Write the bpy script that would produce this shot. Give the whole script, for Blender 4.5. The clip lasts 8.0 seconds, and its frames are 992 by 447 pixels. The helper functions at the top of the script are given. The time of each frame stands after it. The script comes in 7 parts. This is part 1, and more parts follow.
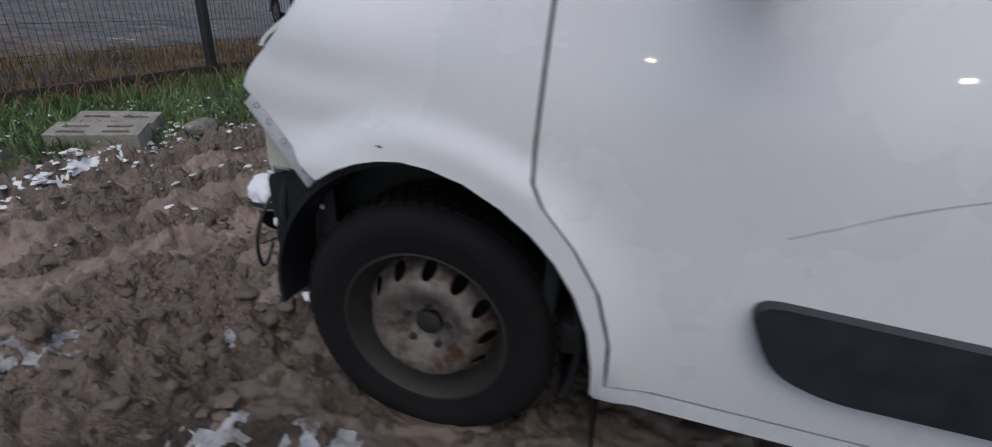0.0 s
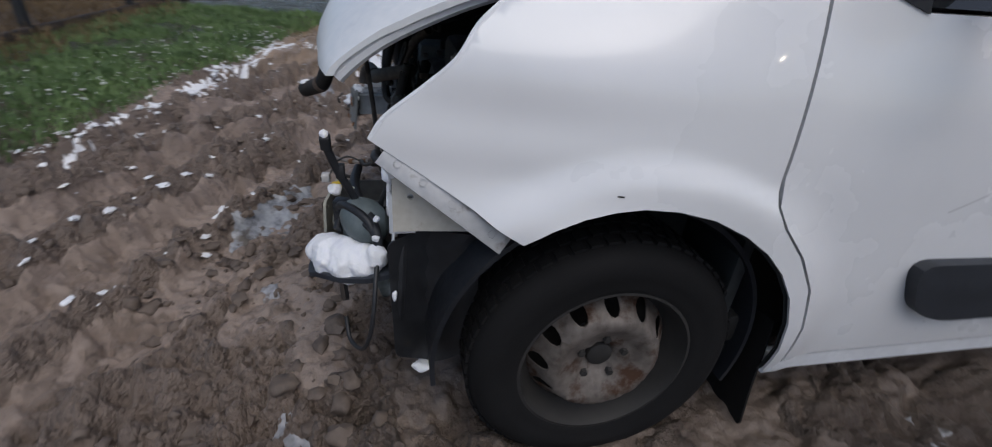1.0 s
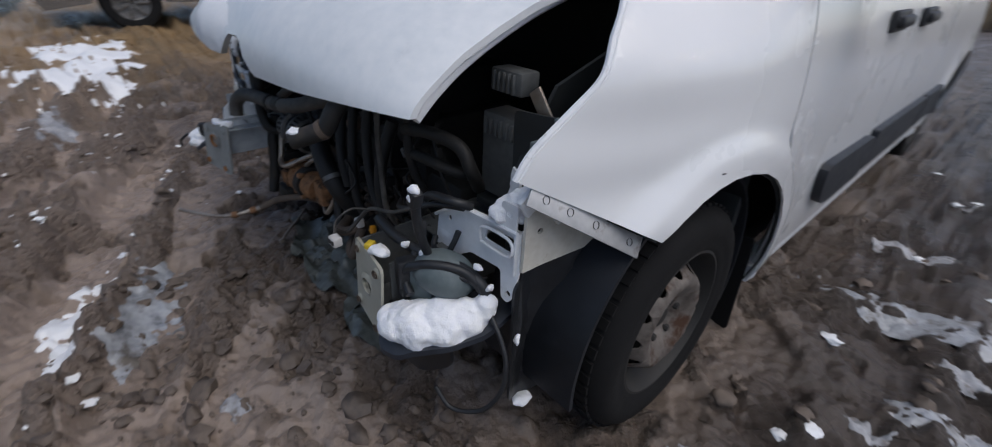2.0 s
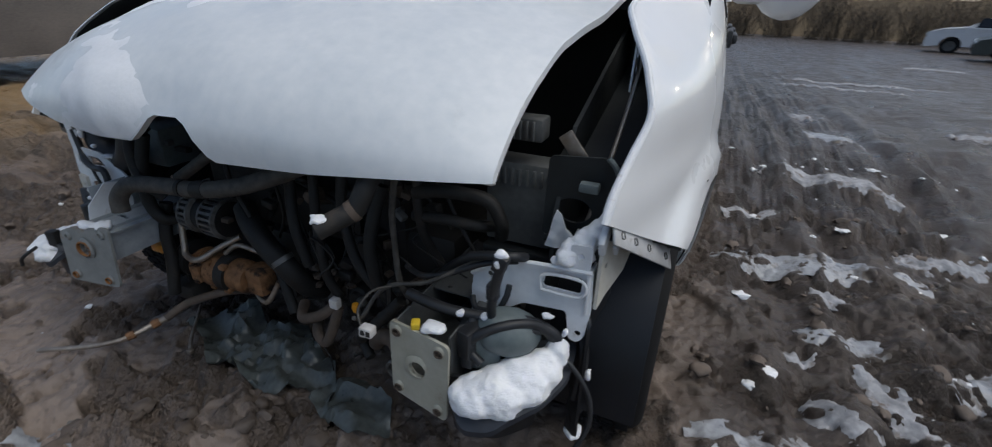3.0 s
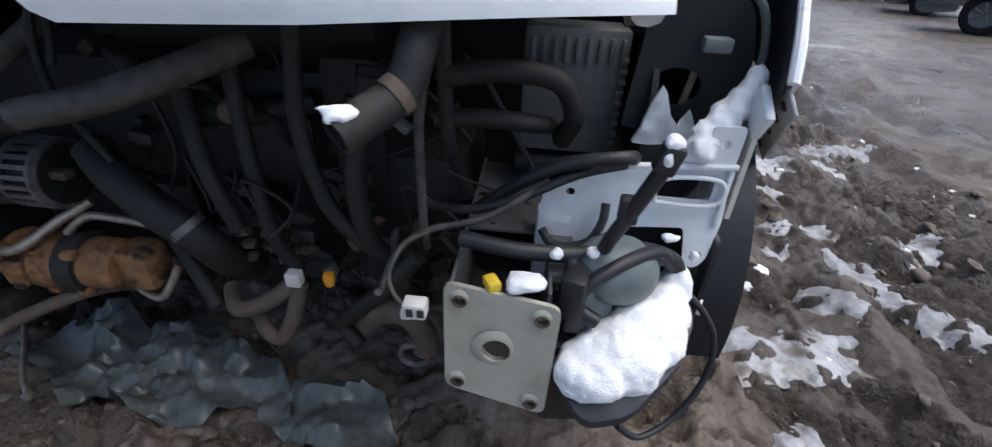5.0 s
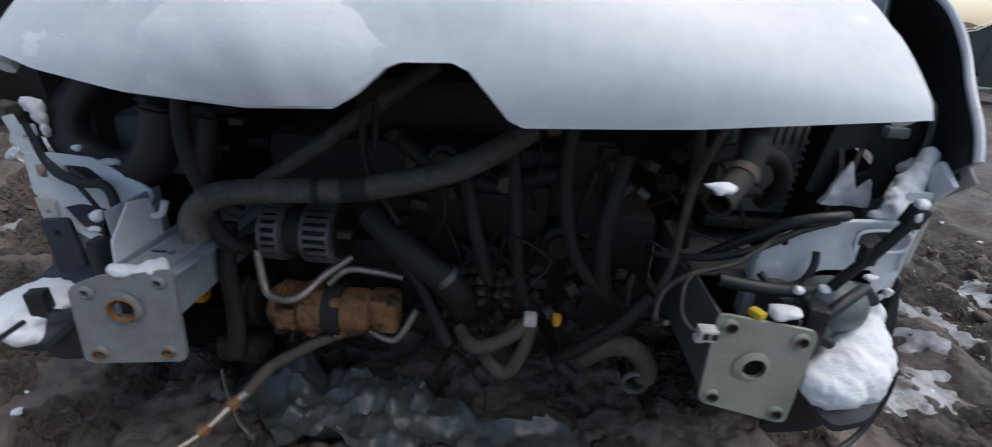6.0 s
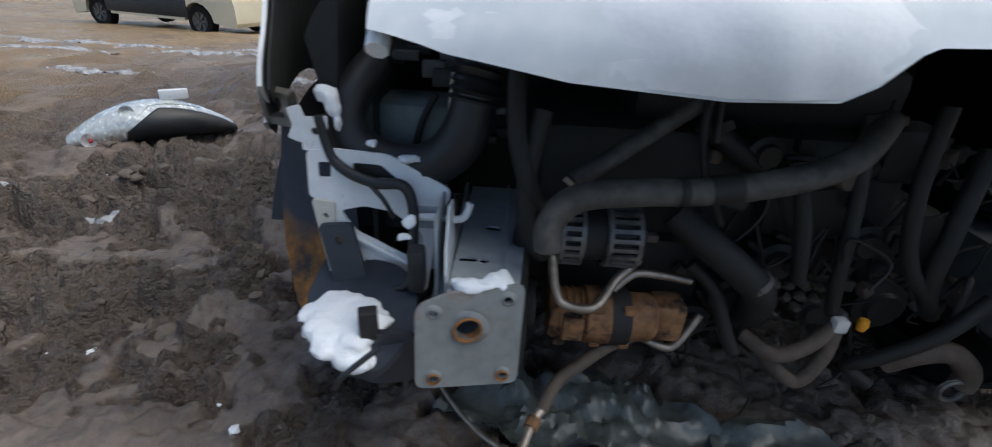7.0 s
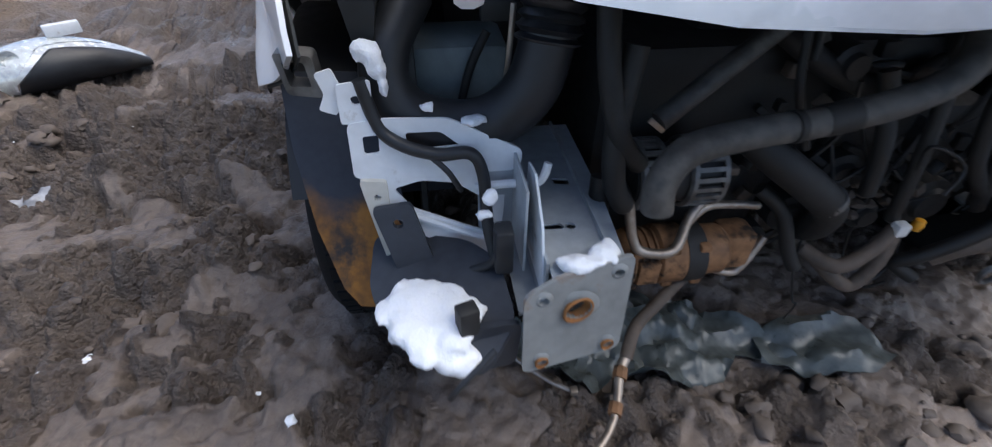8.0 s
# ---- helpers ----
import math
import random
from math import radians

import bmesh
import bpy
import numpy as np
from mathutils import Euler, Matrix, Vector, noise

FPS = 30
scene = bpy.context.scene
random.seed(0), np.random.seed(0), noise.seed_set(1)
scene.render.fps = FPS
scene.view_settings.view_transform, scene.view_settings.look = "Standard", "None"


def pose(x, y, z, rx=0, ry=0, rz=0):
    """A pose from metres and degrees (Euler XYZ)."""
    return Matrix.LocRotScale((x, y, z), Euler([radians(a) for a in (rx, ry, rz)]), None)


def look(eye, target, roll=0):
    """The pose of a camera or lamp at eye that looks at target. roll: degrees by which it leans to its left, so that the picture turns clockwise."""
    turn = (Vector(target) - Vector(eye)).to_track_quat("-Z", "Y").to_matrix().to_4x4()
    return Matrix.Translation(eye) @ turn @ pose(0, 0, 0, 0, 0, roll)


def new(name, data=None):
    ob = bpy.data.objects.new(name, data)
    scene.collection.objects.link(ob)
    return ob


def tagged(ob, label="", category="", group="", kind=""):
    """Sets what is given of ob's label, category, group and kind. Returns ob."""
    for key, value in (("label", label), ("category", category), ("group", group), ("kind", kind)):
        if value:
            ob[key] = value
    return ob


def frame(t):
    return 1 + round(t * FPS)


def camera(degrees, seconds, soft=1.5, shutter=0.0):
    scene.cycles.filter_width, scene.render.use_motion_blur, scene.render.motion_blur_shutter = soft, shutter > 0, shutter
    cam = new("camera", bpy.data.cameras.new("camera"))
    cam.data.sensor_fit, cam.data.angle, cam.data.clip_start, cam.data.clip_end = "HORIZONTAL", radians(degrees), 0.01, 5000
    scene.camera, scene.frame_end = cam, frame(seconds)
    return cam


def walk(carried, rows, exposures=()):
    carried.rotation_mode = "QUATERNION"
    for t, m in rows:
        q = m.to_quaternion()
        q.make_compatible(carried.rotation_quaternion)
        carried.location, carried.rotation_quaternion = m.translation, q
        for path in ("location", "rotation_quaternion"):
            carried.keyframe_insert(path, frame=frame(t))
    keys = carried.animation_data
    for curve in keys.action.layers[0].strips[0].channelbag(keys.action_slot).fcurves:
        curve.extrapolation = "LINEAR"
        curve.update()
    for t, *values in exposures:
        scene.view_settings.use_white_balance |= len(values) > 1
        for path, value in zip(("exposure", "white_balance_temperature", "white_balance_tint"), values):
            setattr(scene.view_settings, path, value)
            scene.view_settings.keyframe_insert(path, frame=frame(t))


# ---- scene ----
cam = camera(92.2, 8.0, soft=1.0, shutter=0.35)
EXPOSURES = [(0.0, -0.1, 6500, 10), (2.0, 0.08, 6500, 10), (3.5, 0.2, 6650, 4), (4.0, 0.7, 6650, 6), (4.2, 0.88, 6600, 9), (5.3, 1.0, 6600, 9), (5.5, 0.98, 6600, 9), (6.0, 0.52, 6650, 7), (6.5, 0.4, 6800, 5), (7.0, 0.8, 6700, 5), (7.5, 0.85, 6600, 8), (8.0, 1.24, 6520, 10)]
PATH = [
    (0, (1.685, 0.376, 0.932), (-0.073, -0.047, 0.076), 4.8),
    (0.5, (1.656, -0.072, 0.965), (-0.114, -0.279, 0.058), 5.0),
    (1, (1.562, -0.412, 0.995), (-0.137, -0.002, 0.022), 5.3),
    (1.5, (1.351, -0.672, 1.007), (-0.161, 0.089, -0.058), 3.1),
    (2, (1.213, -0.919, 1.005), (-0.037, 0.286, 0.013), 3.1),
    (2.2, (1.172, -0.964, 1.049), (0.047, 0.377, 0.082), 3.3),
    (3.3, (0.757, -1.143, 1.004), (0.206, 0.561, 0.113), 0.6),
    (3.5, (0.695, -1.125, 0.972), (0.244, 0.585, 0.038), 0.5),
    (4, (0.563, -0.99, 0.853), (0.295, 0.667, -0.234), -0.4),
    (4.2, (0.554, -0.944, 0.852), (0.422, 0.634, -0.369), -0.1),
    (5.3, (0.425, -1.004, 0.822), (0.316, 0.757, -0.12), 4.1),
    (5.5, (0.328, -1.054, 0.817), (0.239, 0.745, -0.055), 4.6),
    (6, (0.114, -1.146, 0.884), (0.035, 0.664, 0.038), 3.0),
    (6.5, (-0.174, -1.104, 0.85), (-0.205, 0.682, -0.05), 3.0),
    (7, (-0.444, -1.081, 0.856), (-0.453, 0.691, -0.071), 3.4),
    (7.5, (-0.596, -1.106, 0.893), (-0.416, 0.547, -0.218), 1.3),
    (8, (-0.631, -0.944, 0.884), (-0.414, 0.58, -0.394), 0.5),
]
walk(cam, [(t, look(eye, target, roll)) for t, eye, target, roll in PATH], EXPOSURES)

# ---------------------------------------------------------------- light
world = bpy.data.worlds.new("dusk")
scene.world = world
world.use_nodes = True
wn, wl = world.node_tree.nodes, world.node_tree.links
sky = wn.new("ShaderNodeTexSky")
sky.sky_type = "NISHITA"
sky.sun_disc = False
sky.sun_elevation, sky.sun_rotation = radians(58), radians(60)
sky.air_density, sky.dust_density, sky.ozone_density = 0.7, 2.0, 0.6
wn["Background"].inputs["Strength"].default_value = 0.13
wl.new(sky.outputs[0], wn["Background"].inputs["Color"])
sun = new("sun", bpy.data.lights.new("sun", "SUN"))
sun.data.energy, sun.data.angle, sun.data.color = 1.1, radians(50), (1.0, 0.99, 0.97)
sun.matrix_world = look((3.6, -1.5, 8), (0, 0, 0))

# ---------------------------------------------------------------- materials
def mat(name, low, high, rough=(0.5, 0.7), metal=0.0, scale=8.0, bump=0.0, fine=60.0, coat=0.0, spots=None, spot_amount=0.6, spot_scale=3.0, spec=0.5):
    """A two-scale noise material; spots: (colour, roughness) of stains that lie over it."""
    m = bpy.data.materials.new(name)
    m.use_nodes = True
    n, l = m.node_tree.nodes, m.node_tree.links
    b = n["Principled BSDF"]
    geo = n.new("ShaderNodeNewGeometry")
    big = n.new("ShaderNodeTexNoise")
    big.inputs["Scale"].default_value, big.inputs["Detail"].default_value = scale, 6
    l.new(geo.outputs["Position"], big.inputs["Vector"])
    small = n.new("ShaderNodeTexNoise")
    small.inputs["Scale"].default_value, small.inputs["Detail"].default_value = fine, 4
    l.new(geo.outputs["Position"], small.inputs["Vector"])
    add = n.new("ShaderNodeMath")
    add.operation = "MULTIPLY_ADD"
    l.new(small.outputs["Fac"], add.inputs[0])
    add.inputs[1].default_value = 0.45
    half = n.new("ShaderNodeMath")
    half.operation = "MULTIPLY"
    half.inputs[1].default_value = 0.62
    l.new(big.outputs["Fac"], half.inputs[0])
    l.new(half.outputs[0], add.inputs[2])
    ramp = n.new("ShaderNodeValToRGB")
    ramp.color_ramp.elements[0].position, ramp.color_ramp.elements[1].position = 0.36, 0.7
    ramp.color_ramp.elements[0].color, ramp.color_ramp.elements[1].color = (*low, 1), (*high, 1)
    l.new(add.outputs[0], ramp.inputs[0])
    colour = ramp.outputs[0]
    rr = n.new("ShaderNodeMapRange")
    rr.inputs["From Min"].default_value, rr.inputs["From Max"].default_value = 0.3, 0.7
    rr.inputs["To Min"].default_value, rr.inputs["To Max"].default_value = rough
    l.new(add.outputs[0], rr.inputs["Value"])
    roughness = rr.outputs[0]
    if spots:
        sn = n.new("ShaderNodeTexNoise")
        sn.inputs["Scale"].default_value, sn.inputs["Detail"].default_value = spot_scale, 9
        sn.inputs["Roughness"].default_value = 0.65
        l.new(geo.outputs["Position"], sn.inputs["Vector"])
        sm = n.new("ShaderNodeMapRange")
        sm.inputs["From Min"].default_value, sm.inputs["From Max"].default_value = spot_amount, spot_amount + 0.12
        l.new(sn.outputs["Fac"], sm.inputs["Value"])
        mix = n.new("ShaderNodeMix")
        mix.data_type = "RGBA"
        l.new(sm.outputs[0], mix.inputs["Factor"])
        l.new(colour, mix.inputs["A"])
        mix.inputs["B"].default_value = (*spots[0], 1)
        colour = mix.outputs["Result"]
        mr = n.new("ShaderNodeMix")
        l.new(sm.outputs[0], mr.inputs["Factor"])
        l.new(roughness, mr.inputs["A"])
        mr.inputs["B"].default_value = spots[1]
        roughness = mr.outputs["Result"]
    l.new(colour, b.inputs["Base Color"])
    l.new(roughness, b.inputs["Roughness"])
    b.inputs["Metallic"].default_value = metal
    b.inputs["Specular IOR Level"].default_value = spec
    b.inputs["Coat Weight"].default_value, b.inputs["Coat Roughness"].default_value = coat, 0.03
    if bump:
        bp = n.new("ShaderNodeBump")
        bp.inputs["Strength"].default_value, bp.inputs["Distance"].default_value = 0.6, bump
        l.new(add.outputs[0], bp.inputs["Height"])
        l.new(bp.outputs[0], b.inputs["Normal"])
    return m


def glowing(name, colour, power):
    m = mat(name, colour, colour)
    b = m.node_tree.nodes["Principled BSDF"]
    b.inputs["Emission Color"].default_value, b.inputs["Emission Strength"].default_value = (*colour, 1), power
    return m


def glassy(name, tint, rough=0.03):
    m = bpy.data.materials.new(name)
    m.use_nodes = True
    b = m.node_tree.nodes["Principled BSDF"]
    b.inputs["Base Color"].default_value, b.inputs["Roughness"].default_value = (*tint, 1), rough
    b.inputs["Transmission Weight"].default_value, b.inputs["IOR"].default_value = 1.0, 1.45
    return m


paint = mat("white_paint", (0.73, 0.745, 0.755), (0.79, 0.80, 0.81), (0.25, 0.30), scale=1.2, fine=6, coat=0.6)
hood_paint = mat("frosted_white_paint", (0.64, 0.68, 0.705), (0.77, 0.79, 0.80), (0.3, 0.6), scale=6, fine=40, bump=0.0012, coat=0.25, spots=((0.55, 0.57, 0.58), 0.5), spot_amount=0.60, spot_scale=4)
old_paint = mat("worn_white_metal", (0.68, 0.70, 0.72), (0.82, 0.84, 0.86), (0.35, 0.55), scale=10, fine=60, bump=0.0008, spots=((0.36, 0.31, 0.26), 0.7), spot_amount=0.62, spot_scale=14)
cream_metal = mat("primed_cream_metal", (0.48, 0.45, 0.38), (0.62, 0.60, 0.54), (0.4, 0.6), scale=9, spots=((0.30, 0.22, 0.12), 0.8), spot_amount=0.58, spot_scale=10)
grey_metal = mat("olive_grey_primer", (0.33, 0.32, 0.255), (0.43, 0.42, 0.355), (0.4, 0.6), scale=9, bump=0.0005, spots=((0.20, 0.15, 0.10), 0.8), spot_amount=0.63, spot_scale=12)
rusty_grey = mat("grey_primer_with_rust", (0.19, 0.198, 0.195), (0.285, 0.295, 0.29), (0.4, 0.6), scale=9, bump=0.0006, spots=((0.22, 0.11, 0.05), 0.9), spot_amount=0.545, spot_scale=9)
blue_primer = mat("blue_grey_primer", (0.26, 0.285, 0.305), (0.40, 0.43, 0.45), (0.35, 0.55), scale=9, bump=0.0006, spots=((0.17, 0.14, 0.12), 0.8), spot_amount=0.62, spot_scale=11)
rust = mat("orange_rust", (0.16, 0.065, 0.02), (0.34, 0.15, 0.045), (0.7, 0.95), scale=18, bump=0.002)
black_plastic = mat("black_plastic", (0.010, 0.011, 0.013), (0.024, 0.026, 0.03), (0.35, 0.6), scale=12, spots=((0.06, 0.05, 0.04), 0.9), spot_amount=0.62, spot_scale=8)
navy_plastic = mat("dusty_dark_liner", (0.006, 0.0075, 0.0105), (0.014, 0.0165, 0.022), (0.4, 0.7), scale=7, spots=((0.035, 0.03, 0.025), 0.9), spot_amount=0.70, spot_scale=9)
foot_plastic = mat("dusty_blue_black_plastic", (0.016, 0.019, 0.026), (0.036, 0.042, 0.054), (0.4, 0.65), scale=9, spots=((0.06, 0.055, 0.05), 0.9), spot_amount=0.66, spot_scale=10)
rub_plastic = mat("dark_grey_moulding", (0.011, 0.014, 0.019), (0.024, 0.028, 0.036), (0.4, 0.6), scale=20, bump=0.0004, fine=400)
rubber = mat("tyre_rubber", (0.0035, 0.0035, 0.004), (0.008, 0.008, 0.0085), (0.7, 0.95), scale=14, bump=0.0008, fine=220, spots=((0.024, 0.020, 0.018), 0.95), spot_amount=0.66, spot_scale=9, spec=0.3)
hose_rubber = mat("dusty_hose_rubber", (0.005, 0.005, 0.005), (0.017, 0.0165, 0.0155), (0.45, 0.8), scale=20, bump=0.0008, spots=((0.05, 0.04, 0.032), 0.9), spot_amount=0.60, spot_scale=14)
hose_grey = mat("grey_dusty_hose", (0.032, 0.030, 0.028), (0.095, 0.088, 0.078), (0.5, 0.8), scale=30, bump=0.0012, spots=((0.016, 0.015, 0.014), 0.6), spot_amount=0.55, spot_scale=11)
hose_brown = mat("muddy_brown_hose", (0.05, 0.037, 0.028), (0.12, 0.09, 0.07), (0.6, 0.85), scale=24, bump=0.001)
wheel_steel = mat("rusty_steel_wheel", (0.07, 0.058, 0.05), (0.22, 0.195, 0.175), (0.45, 0.7), metal=0.35, scale=20, bump=0.0012, spots=((0.07, 0.035, 0.02), 0.9), spot_amount=0.5, spot_scale=12)
wheel_dark = mat("wheel_well_steel", (0.012, 0.012, 0.012), (0.03, 0.028, 0.026), (0.6, 0.8))
aluminium = mat("dull_aluminium", (0.26, 0.21, 0.17), (0.48, 0.42, 0.36), (0.35, 0.55), metal=0.8, scale=25, bump=0.0008)
galvanised = mat("galvanised_strip", (0.36, 0.365, 0.37), (0.52, 0.525, 0.53), (0.4, 0.6), metal=0.3, scale=12, bump=0.0006, spots=((0.22, 0.20, 0.18), 0.8), spot_amount=0.6, spot_scale=15)
silver = mat("grey_alloy", (0.09, 0.088, 0.085), (0.20, 0.197, 0.19), (0.4, 0.6), metal=0.6, scale=30, bump=0.001)
bronze = mat("rusty_bronze_casting", (0.10, 0.045, 0.018), (0.34, 0.175, 0.082), (0.5, 0.8), metal=0.2, scale=26, bump=0.002, spots=((0.03, 0.02, 0.014), 0.9), spot_amount=0.54, spot_scale=22)
engine_black = mat("oily_engine_black", (0.006, 0.006, 0.006), (0.02, 0.019, 0.018), (0.4, 0.8), scale=12, bump=0.002)
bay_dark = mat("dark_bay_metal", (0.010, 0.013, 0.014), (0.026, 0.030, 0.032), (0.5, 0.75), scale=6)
ecu_grey = mat("ribbed_grey_cover", (0.07, 0.075, 0.075), (0.13, 0.135, 0.135), (0.5, 0.7), scale=14)
teal_grey = mat("grey_green_plastic", (0.085, 0.11, 0.115), (0.15, 0.18, 0.185), (0.4, 0.6), scale=10)
white_plastic = mat("white_connector", (0.55, 0.53, 0.50), (0.72, 0.70, 0.68), (0.4, 0.6), scale=40)
yellow_plastic = mat("yellow_connector", (0.62, 0.42, 0.02), (0.75, 0.55, 0.05), (0.4, 0.6), scale=40)
orange_plastic = mat("orange_lens", (0.7, 0.28, 0.02), (0.8, 0.36, 0.03), (0.2, 0.4), scale=40)
snow = mat("wet_snow", (0.80, 0.82, 0.85), (0.90, 0.91, 0.93), (0.6, 0.9), scale=26, bump=0.005, fine=320)
frost = mat("thin_frosted_snow", (0.76, 0.78, 0.80), (0.84, 0.85, 0.87), (0.5, 0.8), scale=16, bump=0.0015, fine=120)
snow.node_tree.nodes["Principled BSDF"].inputs["Subsurface Weight"].default_value = 0.15
snow.node_tree.nodes["Principled BSDF"].inputs["Subsurface Radius"].default_value = (0.02, 0.02, 0.025)
stained_liner = mat("liner_stained_by_rust_water", (0.09, 0.038, 0.010), (0.38, 0.165, 0.03), (0.6, 0.9), scale=9, spots=((0.02, 0.018, 0.018), 0.7), spot_amount=0.50, spot_scale=8)


def stain_above(m, z, colour):
    """Plain plastic above the height z, with a ragged border to the stain below."""
    n, l = m.node_tree.nodes, m.node_tree.links
    b = n["Principled BSDF"]
    old = b.inputs["Base Color"].links[0].from_socket
    geo, xyz, nz = n.new("ShaderNodeNewGeometry"), n.new("ShaderNodeSeparateXYZ"), n.new("ShaderNodeTexNoise")
    nz.inputs["Scale"].default_value, nz.inputs["Detail"].default_value = 14, 6
    l.new(geo.outputs["Position"], xyz.inputs[0])
    l.new(geo.outputs["Position"], nz.inputs["Vector"])
    add = n.new("ShaderNodeMath")
    add.operation = "MULTIPLY_ADD"
    l.new(nz.outputs["Fac"], add.inputs[0])
    add.inputs[1].default_value = 0.10
    l.new(xyz.outputs["Z"], add.inputs[2])
    r = n.new("ShaderNodeMapRange")
    r.inputs["From Min"].default_value, r.inputs["From Max"].default_value = z + 0.02, z + 0.07
    l.new(add.outputs[0], r.inputs["Value"])
    mix = n.new("ShaderNodeMix")
    mix.data_type = "RGBA"
    l.new(r.outputs[0], mix.inputs["Factor"])
    l.new(old, mix.inputs["A"])
    mix.inputs["B"].default_value = (*colour, 1)
    l.new(mix.outputs["Result"], b.inputs["Base Color"])


stain_above(stained_liner, 0.44, (0.028, 0.033, 0.046))
ice = mat("grey_slush_ice", (0.20, 0.21, 0.23), (0.42, 0.44, 0.47), (0.15, 0.5), scale=16, bump=0.002, spots=((0.10, 0.085, 0.07), 0.5), spot_amount=0.5, spot_scale=9)
dirty_snow = mat("dirty_snow", (0.19, 0.195, 0.205), (0.43, 0.44, 0.47), (0.6, 0.9), scale=20, bump=0.004, spots=((0.14, 0.11, 0.09), 0.8), spot_amount=0.54, spot_scale=14)
clod_mud = mat("mud_clods", (0.075, 0.057, 0.046), (0.165, 0.130, 0.105), (0.5, 0.9), scale=16, bump=0.003)
concrete = mat("weathered_concrete", (0.20, 0.185, 0.158), (0.37, 0.345, 0.305), (0.8, 0.95), scale=14, bump=0.002, spots=((0.12, 0.12, 0.08), 0.95), spot_amount=0.58)
film = mat("torn_plastic_sheet", (0.045, 0.052, 0.048), (0.13, 0.145, 0.14), (0.22, 0.42), scale=9, bump=0.001, spots=((0.24, 0.27, 0.30), 0.45), spot_amount=0.68, spot_scale=12, fine=60)
fence_steel = mat("dark_fence_steel", (0.02, 0.022, 0.026), (0.045, 0.047, 0.05), (0.5, 0.7), scale=20)
dark_wood = mat("wet_dark_board", (0.03, 0.024, 0.02), (0.07, 0.055, 0.045), (0.6, 0.9), scale=12, bump=0.002)
grass_green = mat("wet_grass", (0.05, 0.10, 0.03), (0.19, 0.29, 0.11), (0.5, 0.8), scale=3, fine=30)
grass_dry = mat("dry_grass", (0.11, 0.075, 0.035), (0.24, 0.165, 0.085), (0.7, 0.9), scale=3, fine=30)
twig = mat("bare_twigs", (0.05, 0.038, 0.028), (0.11, 0.085, 0.06), (0.8, 0.95), scale=4)
window_glass = mat("dark_window_glass", (0.008, 0.010, 0.012), (0.014, 0.016, 0.018), (0.04, 0.08), scale=3)
clear_lens = glassy("clear_lens", (0.95, 0.97, 0.98))
chrome = mat("silver_reflector", (0.42, 0.44, 0.45), (0.75, 0.77, 0.78), (0.15, 0.3), metal=0.35, scale=40)
red_lens = mat("red_lens", (0.35, 0.02, 0.02), (0.45, 0.03, 0.03), (0.15, 0.3))
flood = glowing("floodlight_glass", (1.0, 0.82, 0.55), 160.0)
car_white = mat("car_white", (0.55, 0.56, 0.58), (0.66, 0.67, 0.69), (0.25, 0.4), scale=2, coat=0.4)
car_silver = mat("car_silver_blue", (0.30, 0.34, 0.40), (0.42, 0.46, 0.52), (0.25, 0.4), metal=0.4, scale=2, coat=0.4)
car_dark = mat("car_dark_green", (0.020, 0.026, 0.022), (0.04, 0.048, 0.042), (0.25, 0.4), scale=2, coat=0.4)
car_taupe = mat("muddy_taupe_paint", (0.07, 0.06, 0.052), (0.14, 0.12, 0.105), (0.35, 0.6), scale=2, coat=0.2)
car_red = mat("car_dark_red", (0.07, 0.022, 0.022), (0.12, 0.04, 0.04), (0.25, 0.4), scale=2, coat=0.4)
car_cream = mat("car_cream", (0.55, 0.50, 0.36), (0.66, 0.60, 0.45), (0.3, 0.45), scale=2, coat=0.4)


